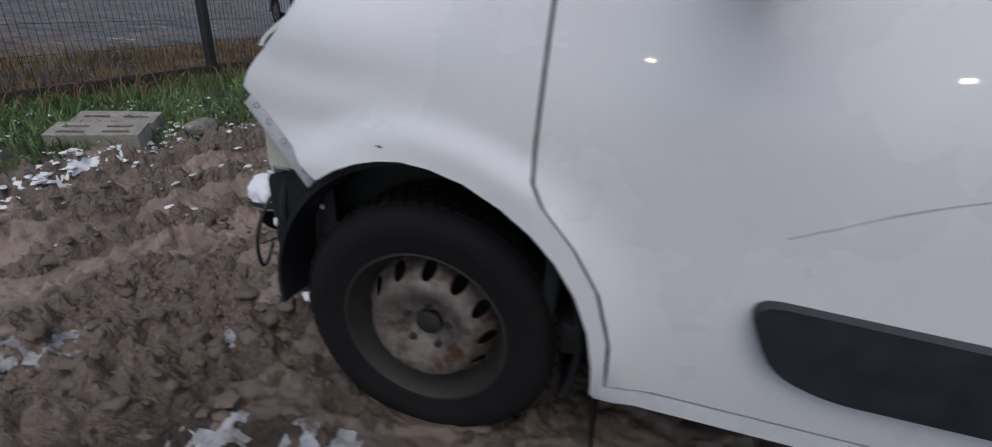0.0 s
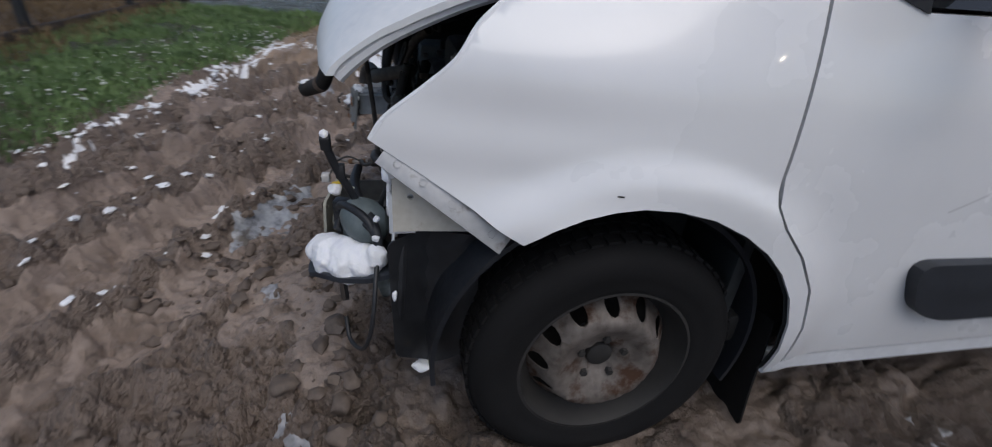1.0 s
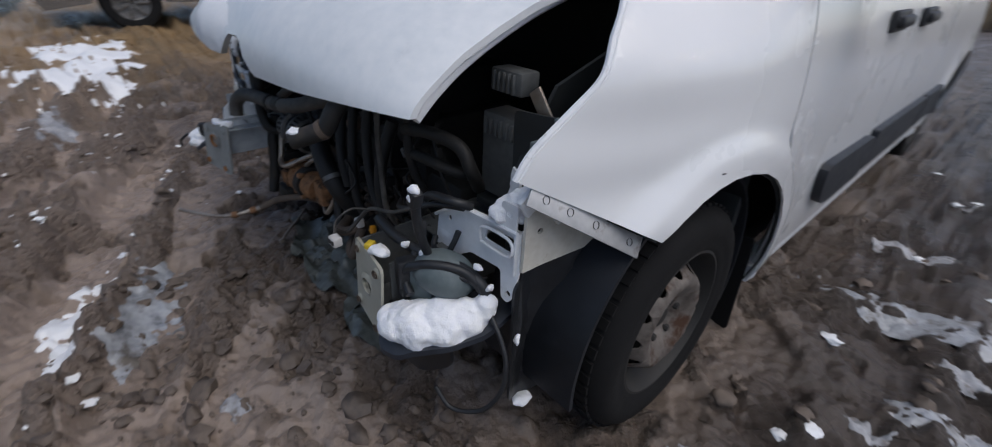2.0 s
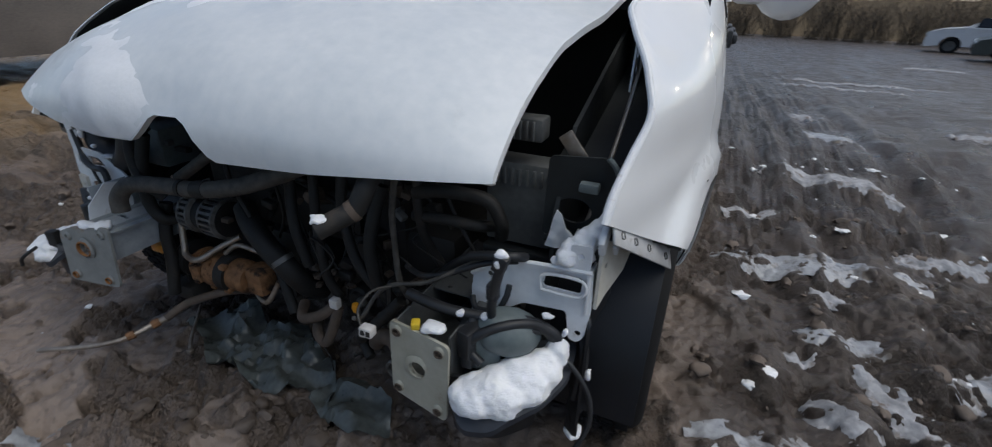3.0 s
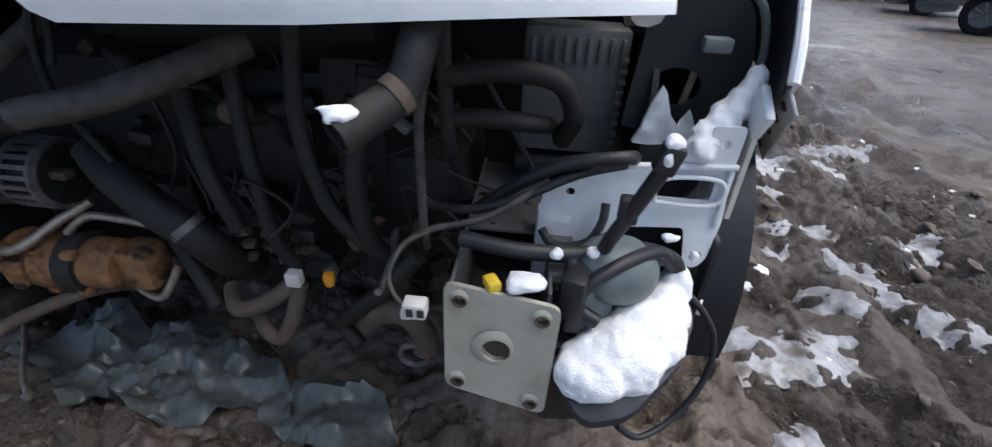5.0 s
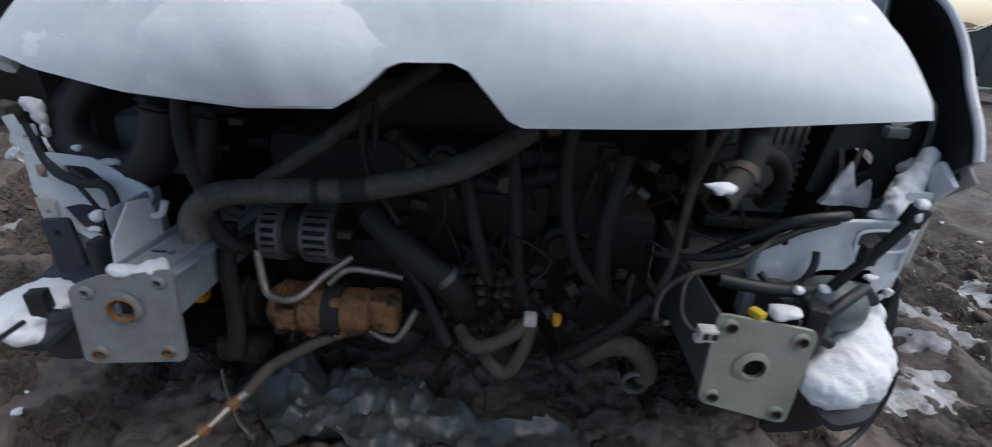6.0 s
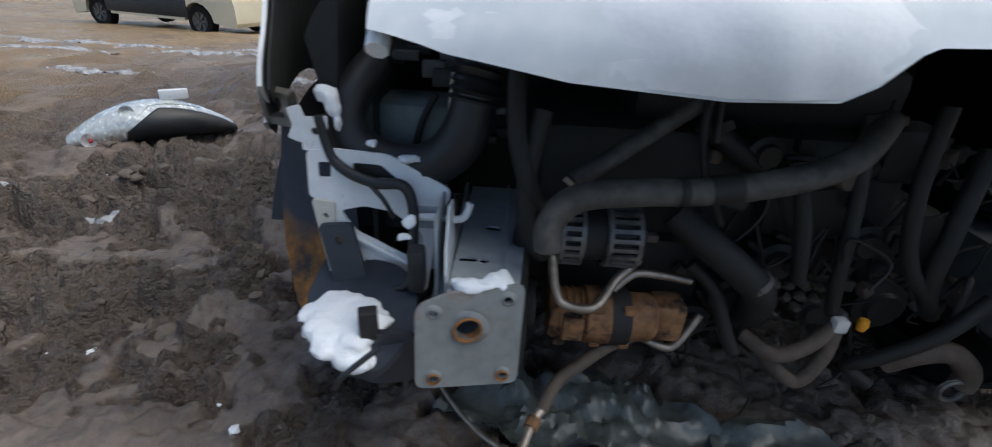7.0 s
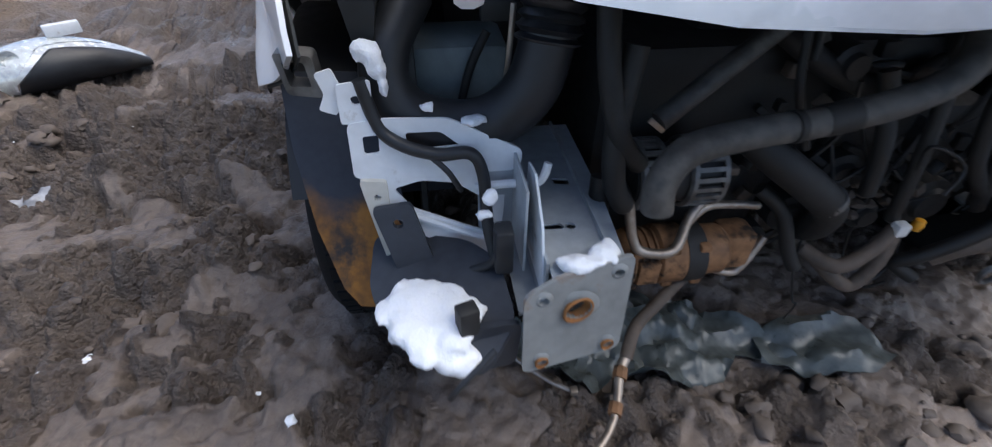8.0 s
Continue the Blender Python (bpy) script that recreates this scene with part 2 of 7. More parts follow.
def ground_material():
    m = bpy.data.materials.new("muddy_ground")
    m.use_nodes = True
    n, l = m.node_tree.nodes, m.node_tree.links
    b = n["Principled BSDF"]
    geo = n.new("ShaderNodeNewGeometry")
    xyz = n.new("ShaderNodeSeparateXYZ")
    l.new(geo.outputs["Position"], xyz.inputs[0])

    def noise_tex(scale, detail=8, rough=0.6):
        t = n.new("ShaderNodeTexNoise")
        t.inputs["Scale"].default_value, t.inputs["Detail"].default_value, t.inputs["Roughness"].default_value = scale, detail, rough
        l.new(geo.outputs["Position"], t.inputs["Vector"])
        return t.outputs["Fac"]

    def math_node(op, a, c, d=None):
        t = n.new("ShaderNodeMath")
        t.operation = op
        for k, v in enumerate((a, c, d)):
            if v is None:
                continue
            if isinstance(v, (int, float)):
                t.inputs[k].default_value = v
            else:
                l.new(v, t.inputs[k])
        return t.outputs[0]

    def span(v, lo, hi):
        t = n.new("ShaderNodeMapRange")
        t.interpolation_type = "SMOOTHSTEP"
        t.inputs["From Min"].default_value, t.inputs["From Max"].default_value = lo, hi
        l.new(v, t.inputs["Value"])
        return t.outputs[0]

    def blend(f, a, c):
        t = n.new("ShaderNodeMix")
        t.data_type = "RGBA"
        l.new(f, t.inputs["Factor"])
        for k, v in (("A", a), ("B", c)):
            if isinstance(v, tuple):
                t.inputs[k].default_value = (*v, 1)
            else:
                l.new(v, t.inputs[k])
        return t.outputs["Result"]

    def cells(scale):
        t = n.new("ShaderNodeTexVoronoi")
        t.inputs["Scale"].default_value, t.inputs["Randomness"].default_value = scale, 1.0
        l.new(geo.outputs["Position"], t.inputs["Vector"])
        return t.outputs["Distance"]

    patch, clump, grain = noise_tex(1.3), noise_tex(9.0, 12, 0.72), noise_tex(70.0, 8, 0.7)
    mud = blend(span(clump, 0.36, 0.64), (0.088, 0.066, 0.053), (0.185, 0.145, 0.117))
    mud = blend(math_node("MULTIPLY", span(patch, 0.42, 0.68), 0.6), mud, (0.19, 0.150, 0.121))
    mud = blend(math_node("MULTIPLY", span(grain, 0.60, 0.72), 0.5), mud, (0.25, 0.21, 0.175))
    mud = blend(math_node("MULTIPLY", span(grain, 0.42, 0.30), 0.5), mud, (0.055, 0.041, 0.033))
    fleck = noise_tex(26.0, 10, 0.75)
    mud = blend(math_node("MULTIPLY", span(fleck, 0.44, 0.34), 0.5), mud, (0.058, 0.043, 0.035))
    mud = blend(math_node("MULTIPLY", span(fleck, 0.56, 0.66), 0.5), mud, (0.235, 0.192, 0.158))
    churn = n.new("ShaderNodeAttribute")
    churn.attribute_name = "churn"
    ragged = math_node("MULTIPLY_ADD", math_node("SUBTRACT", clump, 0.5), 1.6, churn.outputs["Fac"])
    # torn wet mud darker than plates, with crevice shade put into the colour
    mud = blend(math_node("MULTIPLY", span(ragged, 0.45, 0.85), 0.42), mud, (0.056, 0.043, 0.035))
    mud = blend(math_node("MULTIPLY", span(ragged, 0.5, -0.1), 0.25), mud, (0.165, 0.131, 0.108))
    # wet soil beside the door, with the van's shade put into its colour
    damp_shade = math_node("MULTIPLY", span(xyz.outputs["X"], 0.85, 1.15), span(xyz.outputs["Y"], -0.75, -0.45))
    mud = blend(math_node("MULTIPLY", damp_shade, 0.88), mud, (0.038, 0.028, 0.0225))
    # driven lane made paler: brightness of the open sky put into its colour
    lane = math_node("MULTIPLY", span(xyz.outputs["Y"], -0.40, -0.70), span(ragged, 1.0, 0.3))
    mud = blend(math_node("MULTIPLY", lane, 0.7), mud, (0.34, 0.268, 0.222))
    mud = blend(math_node("MULTIPLY", span(xyz.outputs["Y"], -0.40, -0.80), 0.5), mud, (0.29, 0.228, 0.188))
    mud = blend(math_node("MULTIPLY", span(fleck, 0.47, 0.36), 0.5), mud, (0.062, 0.046, 0.037))
    mud = blend(math_node("MULTIPLY", span(clump, 0.44, 0.34), 0.35), mud, (0.062, 0.046, 0.037))
    # ochre ground round the far vehicles
    ochre = math_node("MULTIPLY", span(xyz.outputs["X"], -2.2, -5.0), span(patch, 0.25, 0.5))
    mud = blend(math_node("MULTIPLY", ochre, 0.85), mud, (0.33, 0.22, 0.11))
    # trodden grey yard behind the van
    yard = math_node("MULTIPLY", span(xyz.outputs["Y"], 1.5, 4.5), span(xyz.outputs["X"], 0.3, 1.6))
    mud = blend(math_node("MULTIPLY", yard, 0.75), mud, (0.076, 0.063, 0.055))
    # verge
    edge = math_node("MULTIPLY_ADD", xyz.outputs["X"], 0.16, xyz.outputs["Y"])
    edge = math_node("MULTIPLY_ADD", patch, 0.5, edge)
    verge = span(edge, -2.0, -2.2)
    verge_colour = blend(span(clump, 0.4, 0.6), (0.035, 0.045, 0.018), (0.07, 0.055, 0.032))
    beyond = span(xyz.outputs["Y"], -3.3, -3.6)
    verge_colour = blend(beyond, verge_colour, blend(span(patch, 0.4, 0.6), (0.055, 0.042, 0.035), (0.15, 0.095, 0.045)))
    colour = blend(verge, mud, verge_colour)
    # thin snow left in far hollows
    thin = math_node("MULTIPLY", span(noise_tex(0.9, 10, 0.7), 0.63, 0.68), span(xyz.outputs["Y"], -4.5, -7.0))
    colour = blend(thin, colour, (0.6, 0.6, 0.62))
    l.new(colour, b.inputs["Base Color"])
    wet = n.new("ShaderNodeMapRange")
    wet.inputs["From Min"].default_value, wet.inputs["From Max"].default_value = 0.35, 0.65
    wet.inputs["To Min"].default_value, wet.inputs["To Max"].default_value = 0.60, 0.20
    l.new(noise_tex(3.2, 10, 0.7), wet.inputs["Value"])
    l.new(wet.outputs[0], b.inputs["Roughness"])
    crumb = math_node("SUBTRACT", 1.0, math_node("ADD", math_node("MULTIPLY", cells(55.0), 0.55), math_node("MULTIPLY", cells(130.0), 0.3)))
    crumb = math_node("MULTIPLY", crumb, math_node("MULTIPLY_ADD", span(ragged, 0.2, 0.8), 0.80, 0.16))
    hgt = math_node("ADD", math_node("MULTIPLY", grain, math_node("MULTIPLY_ADD", span(ragged, 0.2, 0.8), 0.30, 0.32)), crumb)
    bp = n.new("ShaderNodeBump")
    bp.inputs["Strength"].default_value, bp.inputs["Distance"].default_value = 1.0, 0.018
    l.new(hgt, bp.inputs["Height"])
    l.new(bp.outputs[0], b.inputs["Normal"])
    return m


# ---------------------------------------------------------------- mesh helpers
class Shape:
    """Vertices and faces of one mesh, gathered piece by piece."""

    def __init__(self):
        self.v, self.f = [], []

    def add(self, verts, faces, m=None):
        k = len(self.v)
        self.v += [tuple(m @ Vector(p)) if m else tuple(p) for p in verts]
        self.f += [tuple(i + k for i in f) for f in faces]
        return self

    def box(self, c, size, bevel=0.0, m=None):
        x, y, z = (s / 2 for s in size)
        e = min(bevel, x * 0.9, y * 0.9, z * 0.9)
        if e <= 0:
            vs = [(sx * x, sy * y, sz * z) for sx in (-1, 1) for sy in (-1, 1) for sz in (-1, 1)]
            fs = [(0, 1, 3, 2), (4, 6, 7, 5), (0, 4, 5, 1), (2, 3, 7, 6), (0, 2, 6, 4), (1, 5, 7, 3)]
        else:
            bm = bmesh.new()
            bmesh.ops.create_cube(bm, size=1)
            for v in bm.verts:
                v.co = Vector((v.co.x * size[0], v.co.y * size[1], v.co.z * size[2]))
            bmesh.ops.bevel(bm, geom=list(bm.edges), offset=e, segments=2, affect="EDGES", profile=0.5)
            bm.verts.index_update()
            vs, fs = [v.co.copy() for v in bm.verts], [tuple(v.index for v in f.verts) for f in bm.faces]
            bm.free()
        t = Matrix.Translation(c)
        return self.add(vs, fs, t @ m if m else t)

    def lathe(self, profile, m=None, seg=40, turn=360.0, start=0.0):
        """profile: (radius, height) pairs, turned about z."""
        full = turn >= 360.0
        cnt = seg if full else seg + 1
        vs = [(r * math.cos(radians(start + turn * k / seg)), r * math.sin(radians(start + turn * k / seg)), h) for k in range(cnt) for r, h in profile]
        p = len(profile)
        fs = []
        for k in range(seg):
            a, c = k * p, ((k + 1) % cnt) * p
            fs += [(a + j, c + j, c + j + 1, a + j + 1) for j in range(p - 1)]
        return self.add(vs, fs, m)

    def tube(self, points, radius, seg=12, steps=6, ribs=0.0, rib_step=0.012, caps=True, hollow=False):
        """A smooth tube through points; ribs: height of corrugations; hollow: an open end with a dark bore."""
        pts = [Vector(p) for p in points]
        rad = radius if isinstance(radius, (list, tuple)) else [radius] * len(pts)
        path, rr = [], []
        for k in range(len(pts) - 1):
            p0, p1, p2, p3 = pts[max(k - 1, 0)], pts[k], pts[k + 1], pts[min(k + 2, len(pts) - 1)]
            cnt = max(steps, int((p2 - p1).length / (rib_step / 4))) if ribs else steps
            for j in range(cnt + (k == len(pts) - 2)):
                t = j / cnt
                path.append(0.5 * (2 * p1 + (p2 - p0) * t + (2 * p0 - 5 * p1 + 4 * p2 - p3) * t * t + (3 * p1 - p0 - 3 * p2 + p3) * t ** 3))
                rr.append(rad[k] + (rad[k + 1] - rad[k]) * t)
        n = len(path)
        along, total = [0.0], 0.0
        for k in range(1, n):
            total += (path[k] - path[k - 1]).length
            along.append(total)
        up = Vector((0.31, 0.17, 0.93))
        vs, fs = [], []
        for k in range(n):
            d = (path[min(k + 1, n - 1)] - path[max(k - 1, 0)]).normalized()
            side = d.cross(up)
            side = side.normalized() if side.length > 1e-4 else Vector((1, 0, 0))
            up = side.cross(d).normalized()
            r = rr[k] + (ribs * math.sin(2 * math.pi * along[k] / rib_step) if ribs else 0.0)
            vs += [path[k] + r * (math.cos(2 * math.pi * j / seg) * side + math.sin(2 * math.pi * j / seg) * up) for j in range(seg)]
        for k in range(n - 1):
            fs += [(k * seg + j, k * seg + (j + 1) % seg, (k + 1) * seg + (j + 1) % seg, (k + 1) * seg + j) for j in range(seg)]
        if caps:
            fs += [tuple(range(seg - 1, -1, -1)), tuple(range((n - 1) * seg, n * seg))]
        if hollow:
            d = (path[1] - path[0]).normalized()
            c = path[0]
            fs = [f for f in fs if f != tuple(range(seg - 1, -1, -1))]
            k = len(vs)
            vs += [c + (Vector(vs[j]) - c) * 0.78 for j in range(seg)] + [c + (Vector(vs[j]) - c) * 0.78 + d * rr[0] * 1.6 for j in range(seg)]
            for j in range(seg):
                a = (j + 1) % seg
                fs += [(a, j, k + j, k + a), (k + a, k + j, k + seg + j, k + seg + a)]
            fs.append(tuple(range(k + seg, k + 2 * seg)))
        return self.add(vs, fs)

    def blob(self, c, size, rough=0.25, scale=3.0, seed=0.0, sub=3, flat=None):
        """A lump: an uneven ball, cut flat below the height flat."""
        bm = bmesh.new()
        bmesh.ops.create_icosphere(bm, subdivisions=sub, radius=1)
        bm.verts.index_update()
        vs = []
        for v in bm.verts:
            q = Vector([v.co[i] * size[i] / max(size) for i in range(3)]) * scale + Vector((seed * 7.3, seed * 3.1, seed))
            k = 1 + rough * (noise.noise(q) + 0.5 * noise.noise(q * 2.3) + 0.25 * noise.noise(q * 5.1))
            p = Vector((v.co.x * size[0] * k, v.co.y * size[1] * k, v.co.z * size[2] * k))
            if flat is not None:
                p.z = max(p.z, flat)
            vs.append(Vector(c) + p)
        fs = [tuple(v.index for v in f.verts) for f in bm.faces]
        bm.free()
        return self.add(vs, fs)


def inside(p, poly):
    x, y = p
    hit = False
    for (x0, y0), (x1, y1) in zip(poly, poly[1:] + poly[:1]):
        if (y0 > y) != (y1 > y) and x < (x1 - x0) * (y - y0) / (y1 - y0) + x0:
            hit = not hit
    return hit


def densify(poly, step):
    out = []
    for (x0, y0), (x1, y1) in zip(poly, poly[1:] + poly[:1]):
        n = max(1, int(math.hypot(x1 - x0, y1 - y0) / step))
        out += [(x0 + (x1 - x0) * k / n, y0 + (y1 - y0) * k / n) for k in range(n)]
    return out


def rounded(poly, r, n=4):
    """The outline with its corners rounded off."""
    out = []
    for k in range(len(poly)):
        p, a, c = Vector(poly[k]), Vector(poly[k - 1]), Vector(poly[(k + 1) % len(poly)])
        e = min(r, (a - p).length * 0.45, (c - p).length * 0.45)
        s, t = p + (a - p).normalized() * e, p + (c - p).normalized() * e
        out += [tuple((1 - u) ** 2 * s + 2 * u * (1 - u) * p + u * u * t) for u in (j / n for j in range(n + 1))]
    return out


def circle(cx, cy, r, n=16, ry=None):
    return [(cx + r * math.cos(2 * math.pi * k / n), cy + (ry or r) * math.sin(2 * math.pi * k / n)) for k in range(n)]


def panel(outline, at, step=0.05, thick=(0, 0, 0), holes=(), inner=True):
    """A sheet cut to an outline in (u, v), laid on the surface at(u, v), with its thickness as a vector or a function of (u, v)."""
    from mathutils.geometry import delaunay_2d_cdt
    rings = [densify(outline, step)] + [densify(h, step) for h in holes]
    pts, edges = [], []
    for ring in rings:
        k = len(pts)
        pts += [Vector(p) for p in ring]
        edges += [(k + j, k + (j + 1) % len(ring)) for j in range(len(ring))]
    us, vs = [p[0] for p in outline], [p[1] for p in outline]
    if inner:
        nu, nv = int((max(us) - min(us)) / step) + 1, int((max(vs) - min(vs)) / step) + 1
        rim = [Vector(p) for ring in rings for p in ring]
        arr = np.array([tuple(p) for p in rim])
        for i in range(nu):
            for j in range(nv):
                p = (min(us) + (i + 0.5 + 0.25 * (j % 2)) * step, min(vs) + (j + 0.5) * step)
                if inside(p, outline) and not any(inside(p, list(h)) for h in holes):
                    if np.min((arr[:, 0] - p[0]) ** 2 + (arr[:, 1] - p[1]) ** 2) > (0.45 * step) ** 2:
                        pts.append(Vector(p))
    co, ed, tri, *_ = delaunay_2d_cdt(pts, edges, [], 0, 1e-6)
    keep = []
    for t in tri:
        c = ((co[t[0]].x + co[t[1]].x + co[t[2]].x) / 3, (co[t[0]].y + co[t[1]].y + co[t[2]].y) / 3)
        if inside(c, list(rings[0])) and not any(inside(c, list(h)) for h in rings[1:]):
            keep.append(tuple(t))
    front = [Vector(at(p.x, p.y)) for p in co]
    n = len(front)
    off = [Vector(thick(p.x, p.y)) if callable(thick) else Vector(thick) for p in co]
    use = {}
    for t in keep:
        for a, c in ((t[0], t[1]), (t[1], t[2]), (t[2], t[0])):
            use[(a, c)] = use.get((a, c), 0) + 1
    s = Shape()
    faces = list(keep)
    verts = list(front)
    if max(o.length for o in off) > 0:
        verts += [p + o for p, o in zip(front, off)]
        faces += [(c + n, b + n, a + n) for a, b, c in keep]
        faces += [(c, a, a + n, c + n) for (a, c) in use if (c, a) not in use]
    return s.add(verts, faces)


def part(name, shape, material, parent=None, label="", smooth=35, back=None):
    me = bpy.data.meshes.new(name)
    used = sorted({i for f in shape.f for i in f})
    index = {o: k for k, o in enumerate(used)}
    me.from_pydata([shape.v[i] for i in used], [], [tuple(index[i] for i in f) for f in shape.f])
    bm = bmesh.new()
    bm.from_mesh(me)
    bmesh.ops.remove_doubles(bm, verts=bm.verts, dist=1e-5)
    bmesh.ops.recalc_face_normals(bm, faces=bm.faces)
    bm.to_mesh(me)
    bm.free()
    me.materials.append(material)
    if smooth:
        me.shade_smooth()
        me.set_sharp_from_angle(angle=radians(smooth))
    ob = new(name, me)
    if parent:
        ob.parent = parent
        ob.matrix_parent_inverse = parent.matrix_basis.inverted()
    if label:
        tagged(ob, label)
    return ob


def thing(name, label, category, at=(0, 0, 0), group="", kind=""):
    ob = new(name)
    ob.empty_display_size = 0.1
    ob.location = at
    return tagged(ob, label, category, group, kind)


# ---------------------------------------------------------------- ground
def lattice(ix, iy, seed):
    h = np.sin(ix * 127.1 + iy * 311.7 + seed * 74.7) * 43758.5453
    return h - np.floor(h)


def value_noise(x, y, seed):
    ix, iy = np.floor(x), np.floor(y)
    u, w = x - ix, y - iy
    u, w = u * u * (3 - 2 * u), w * w * (3 - 2 * w)
    a, b = lattice(ix, iy, seed), lattice(ix + 1, iy, seed)
    c, d = lattice(ix, iy + 1, seed), lattice(ix + 1, iy + 1, seed)
    return (a * (1 - u) + b * u) * (1 - w) + (c * (1 - u) + d * u) * w - 0.5


def fbm(x, y, size, octaves, seed, fall=0.5):
    out, amp, k = 0.0, 1.0, 1.0 / size
    for j in range(octaves):
        ca, sa = math.cos(0.7 * j + 0.3), math.sin(0.7 * j + 0.3)
        out = out + amp * value_noise((x * ca - y * sa) * k + 17.3 * j, (x * sa + y * ca) * k - 9.1 * j, seed + j)
        amp, k = amp * fall, k * 2.03
    return out


def border(x):
    """Where the mud ends and the verge begins."""
    return -2.28 - 0.15 * x


def pile(x, y, size, seed):
    """Heaped clods: overlapping uneven domes with sharp crevices between them, 0 to about 1."""
    px = (x + 0.55 * size * fbm(x, y, size * 0.8, 2, seed + 3)) / size
    py = (y + 0.55 * size * fbm(x, y, size * 0.8, 2, seed + 7)) / size
    ix, iy = np.floor(px), np.floor(py)
    best = np.full(np.shape(px), -9.0)
    for dx in (-1, 0, 1):
        for dy in (-1, 0, 1):
            cx, cy = ix + dx, iy + dy
            d2 = (px - cx - 0.5 - 0.42 * (2 * lattice(cx, cy, seed) - 1)) ** 2 + (py - cy - 0.5 - 0.42 * (2 * lattice(cx, cy, seed + 1) - 1)) ** 2
            best = np.maximum(best, 0.25 + 0.75 * lattice(cx, cy, seed + 2) - 1.1 * d2)
    return best


# wheel ruts across the lane: where each lies, its depth and half width
RUTS = ((-1.02, 0.030, 0.10), (-1.37, 0.085, 0.14), (-1.90, 0.080, 0.12), (-2.32, 0.07, 0.11), (-2.75, 0.05, 0.11))


def lane_at(x, y):
    return np.clip((-0.52 - 0.10 * np.clip(x, -2, 2) - y) / 0.35, 0, 1) * (1 - np.clip((x - 0.75) / 0.5, 0, 1)) * (1 - np.clip((border(x) + 0.12 - y) / 0.15, 0, 1))


def rut_offset(x, y, q0):
    return y + 0.43 * x - q0 + 0.10 * fbm(x, y * 0.3, 0.7, 3, 31) + 0.03 * fbm(x, y, 0.14, 2, 33)


def churned(x, y):
    """0 on smooth trodden plates, 1 where the mud is torn up."""
    n = fbm(x * 0.75, y, 0.42, 5, 5, 0.62) + 0.015
    n = n + 0.16 * np.exp(-(((x - 0.62) / 0.42) ** 2 + ((y + 0.72) / 0.25) ** 2))
    lane = lane_at(x, y)
    for q0, deep, wide in RUTS:
        w = rut_offset(x, y, q0)
        n = n + lane * (0.42 * np.exp(-((np.abs(w) - wide - 0.07) / 0.06) ** 2) - 0.42 * np.exp(-(w / wide) ** 4))
    beside = np.clip((-0.8 - x) / 0.2, 0, 1) * np.clip((y + 0.5) / 0.3, 0, 1)
    for y0, wide in ((0.03, 0.06), (0.52, 0.10), (1.40, 0.10)):
        n = n + beside * 0.45 * np.exp(-((y - y0 + 0.10 * fbm(x, y, 0.5, 3, 47)) / wide) ** 2)
    n = n - beside * 0.35 * np.exp(-((y - 0.26) / 0.12) ** 2)
    torn = np.clip(n / 0.10 + 0.35, 0, 1)
    small = np.clip((fbm(x, y, 0.17, 4, 63, 0.6) + 0.04) / 0.12, 0, 1)
    near_right = 0.25 * np.clip((0.2 - x) / 0.5, 0, 1) * np.clip((y + 0.9) / 0.3, 0, 1)
    out = np.clip(np.maximum(torn, (0.65 + near_right) * (1 - 0.45 * lane) * small), 0, 1)
    return out * (1 - 0.45 * np.clip((x - 0.95) / 0.2, 0, 1) * np.clip((y + 0.3) / 0.3, 0, 1))


def fall(x, y):
    """The yard drops gently away behind the van."""
    steep = 0.07 + 0.015 * np.clip(-x / 2, 0, 1)
    return steep * np.clip(y - 3.2, 0, 8) + 0.03 * np.clip(y - 11.2, 0, 60)


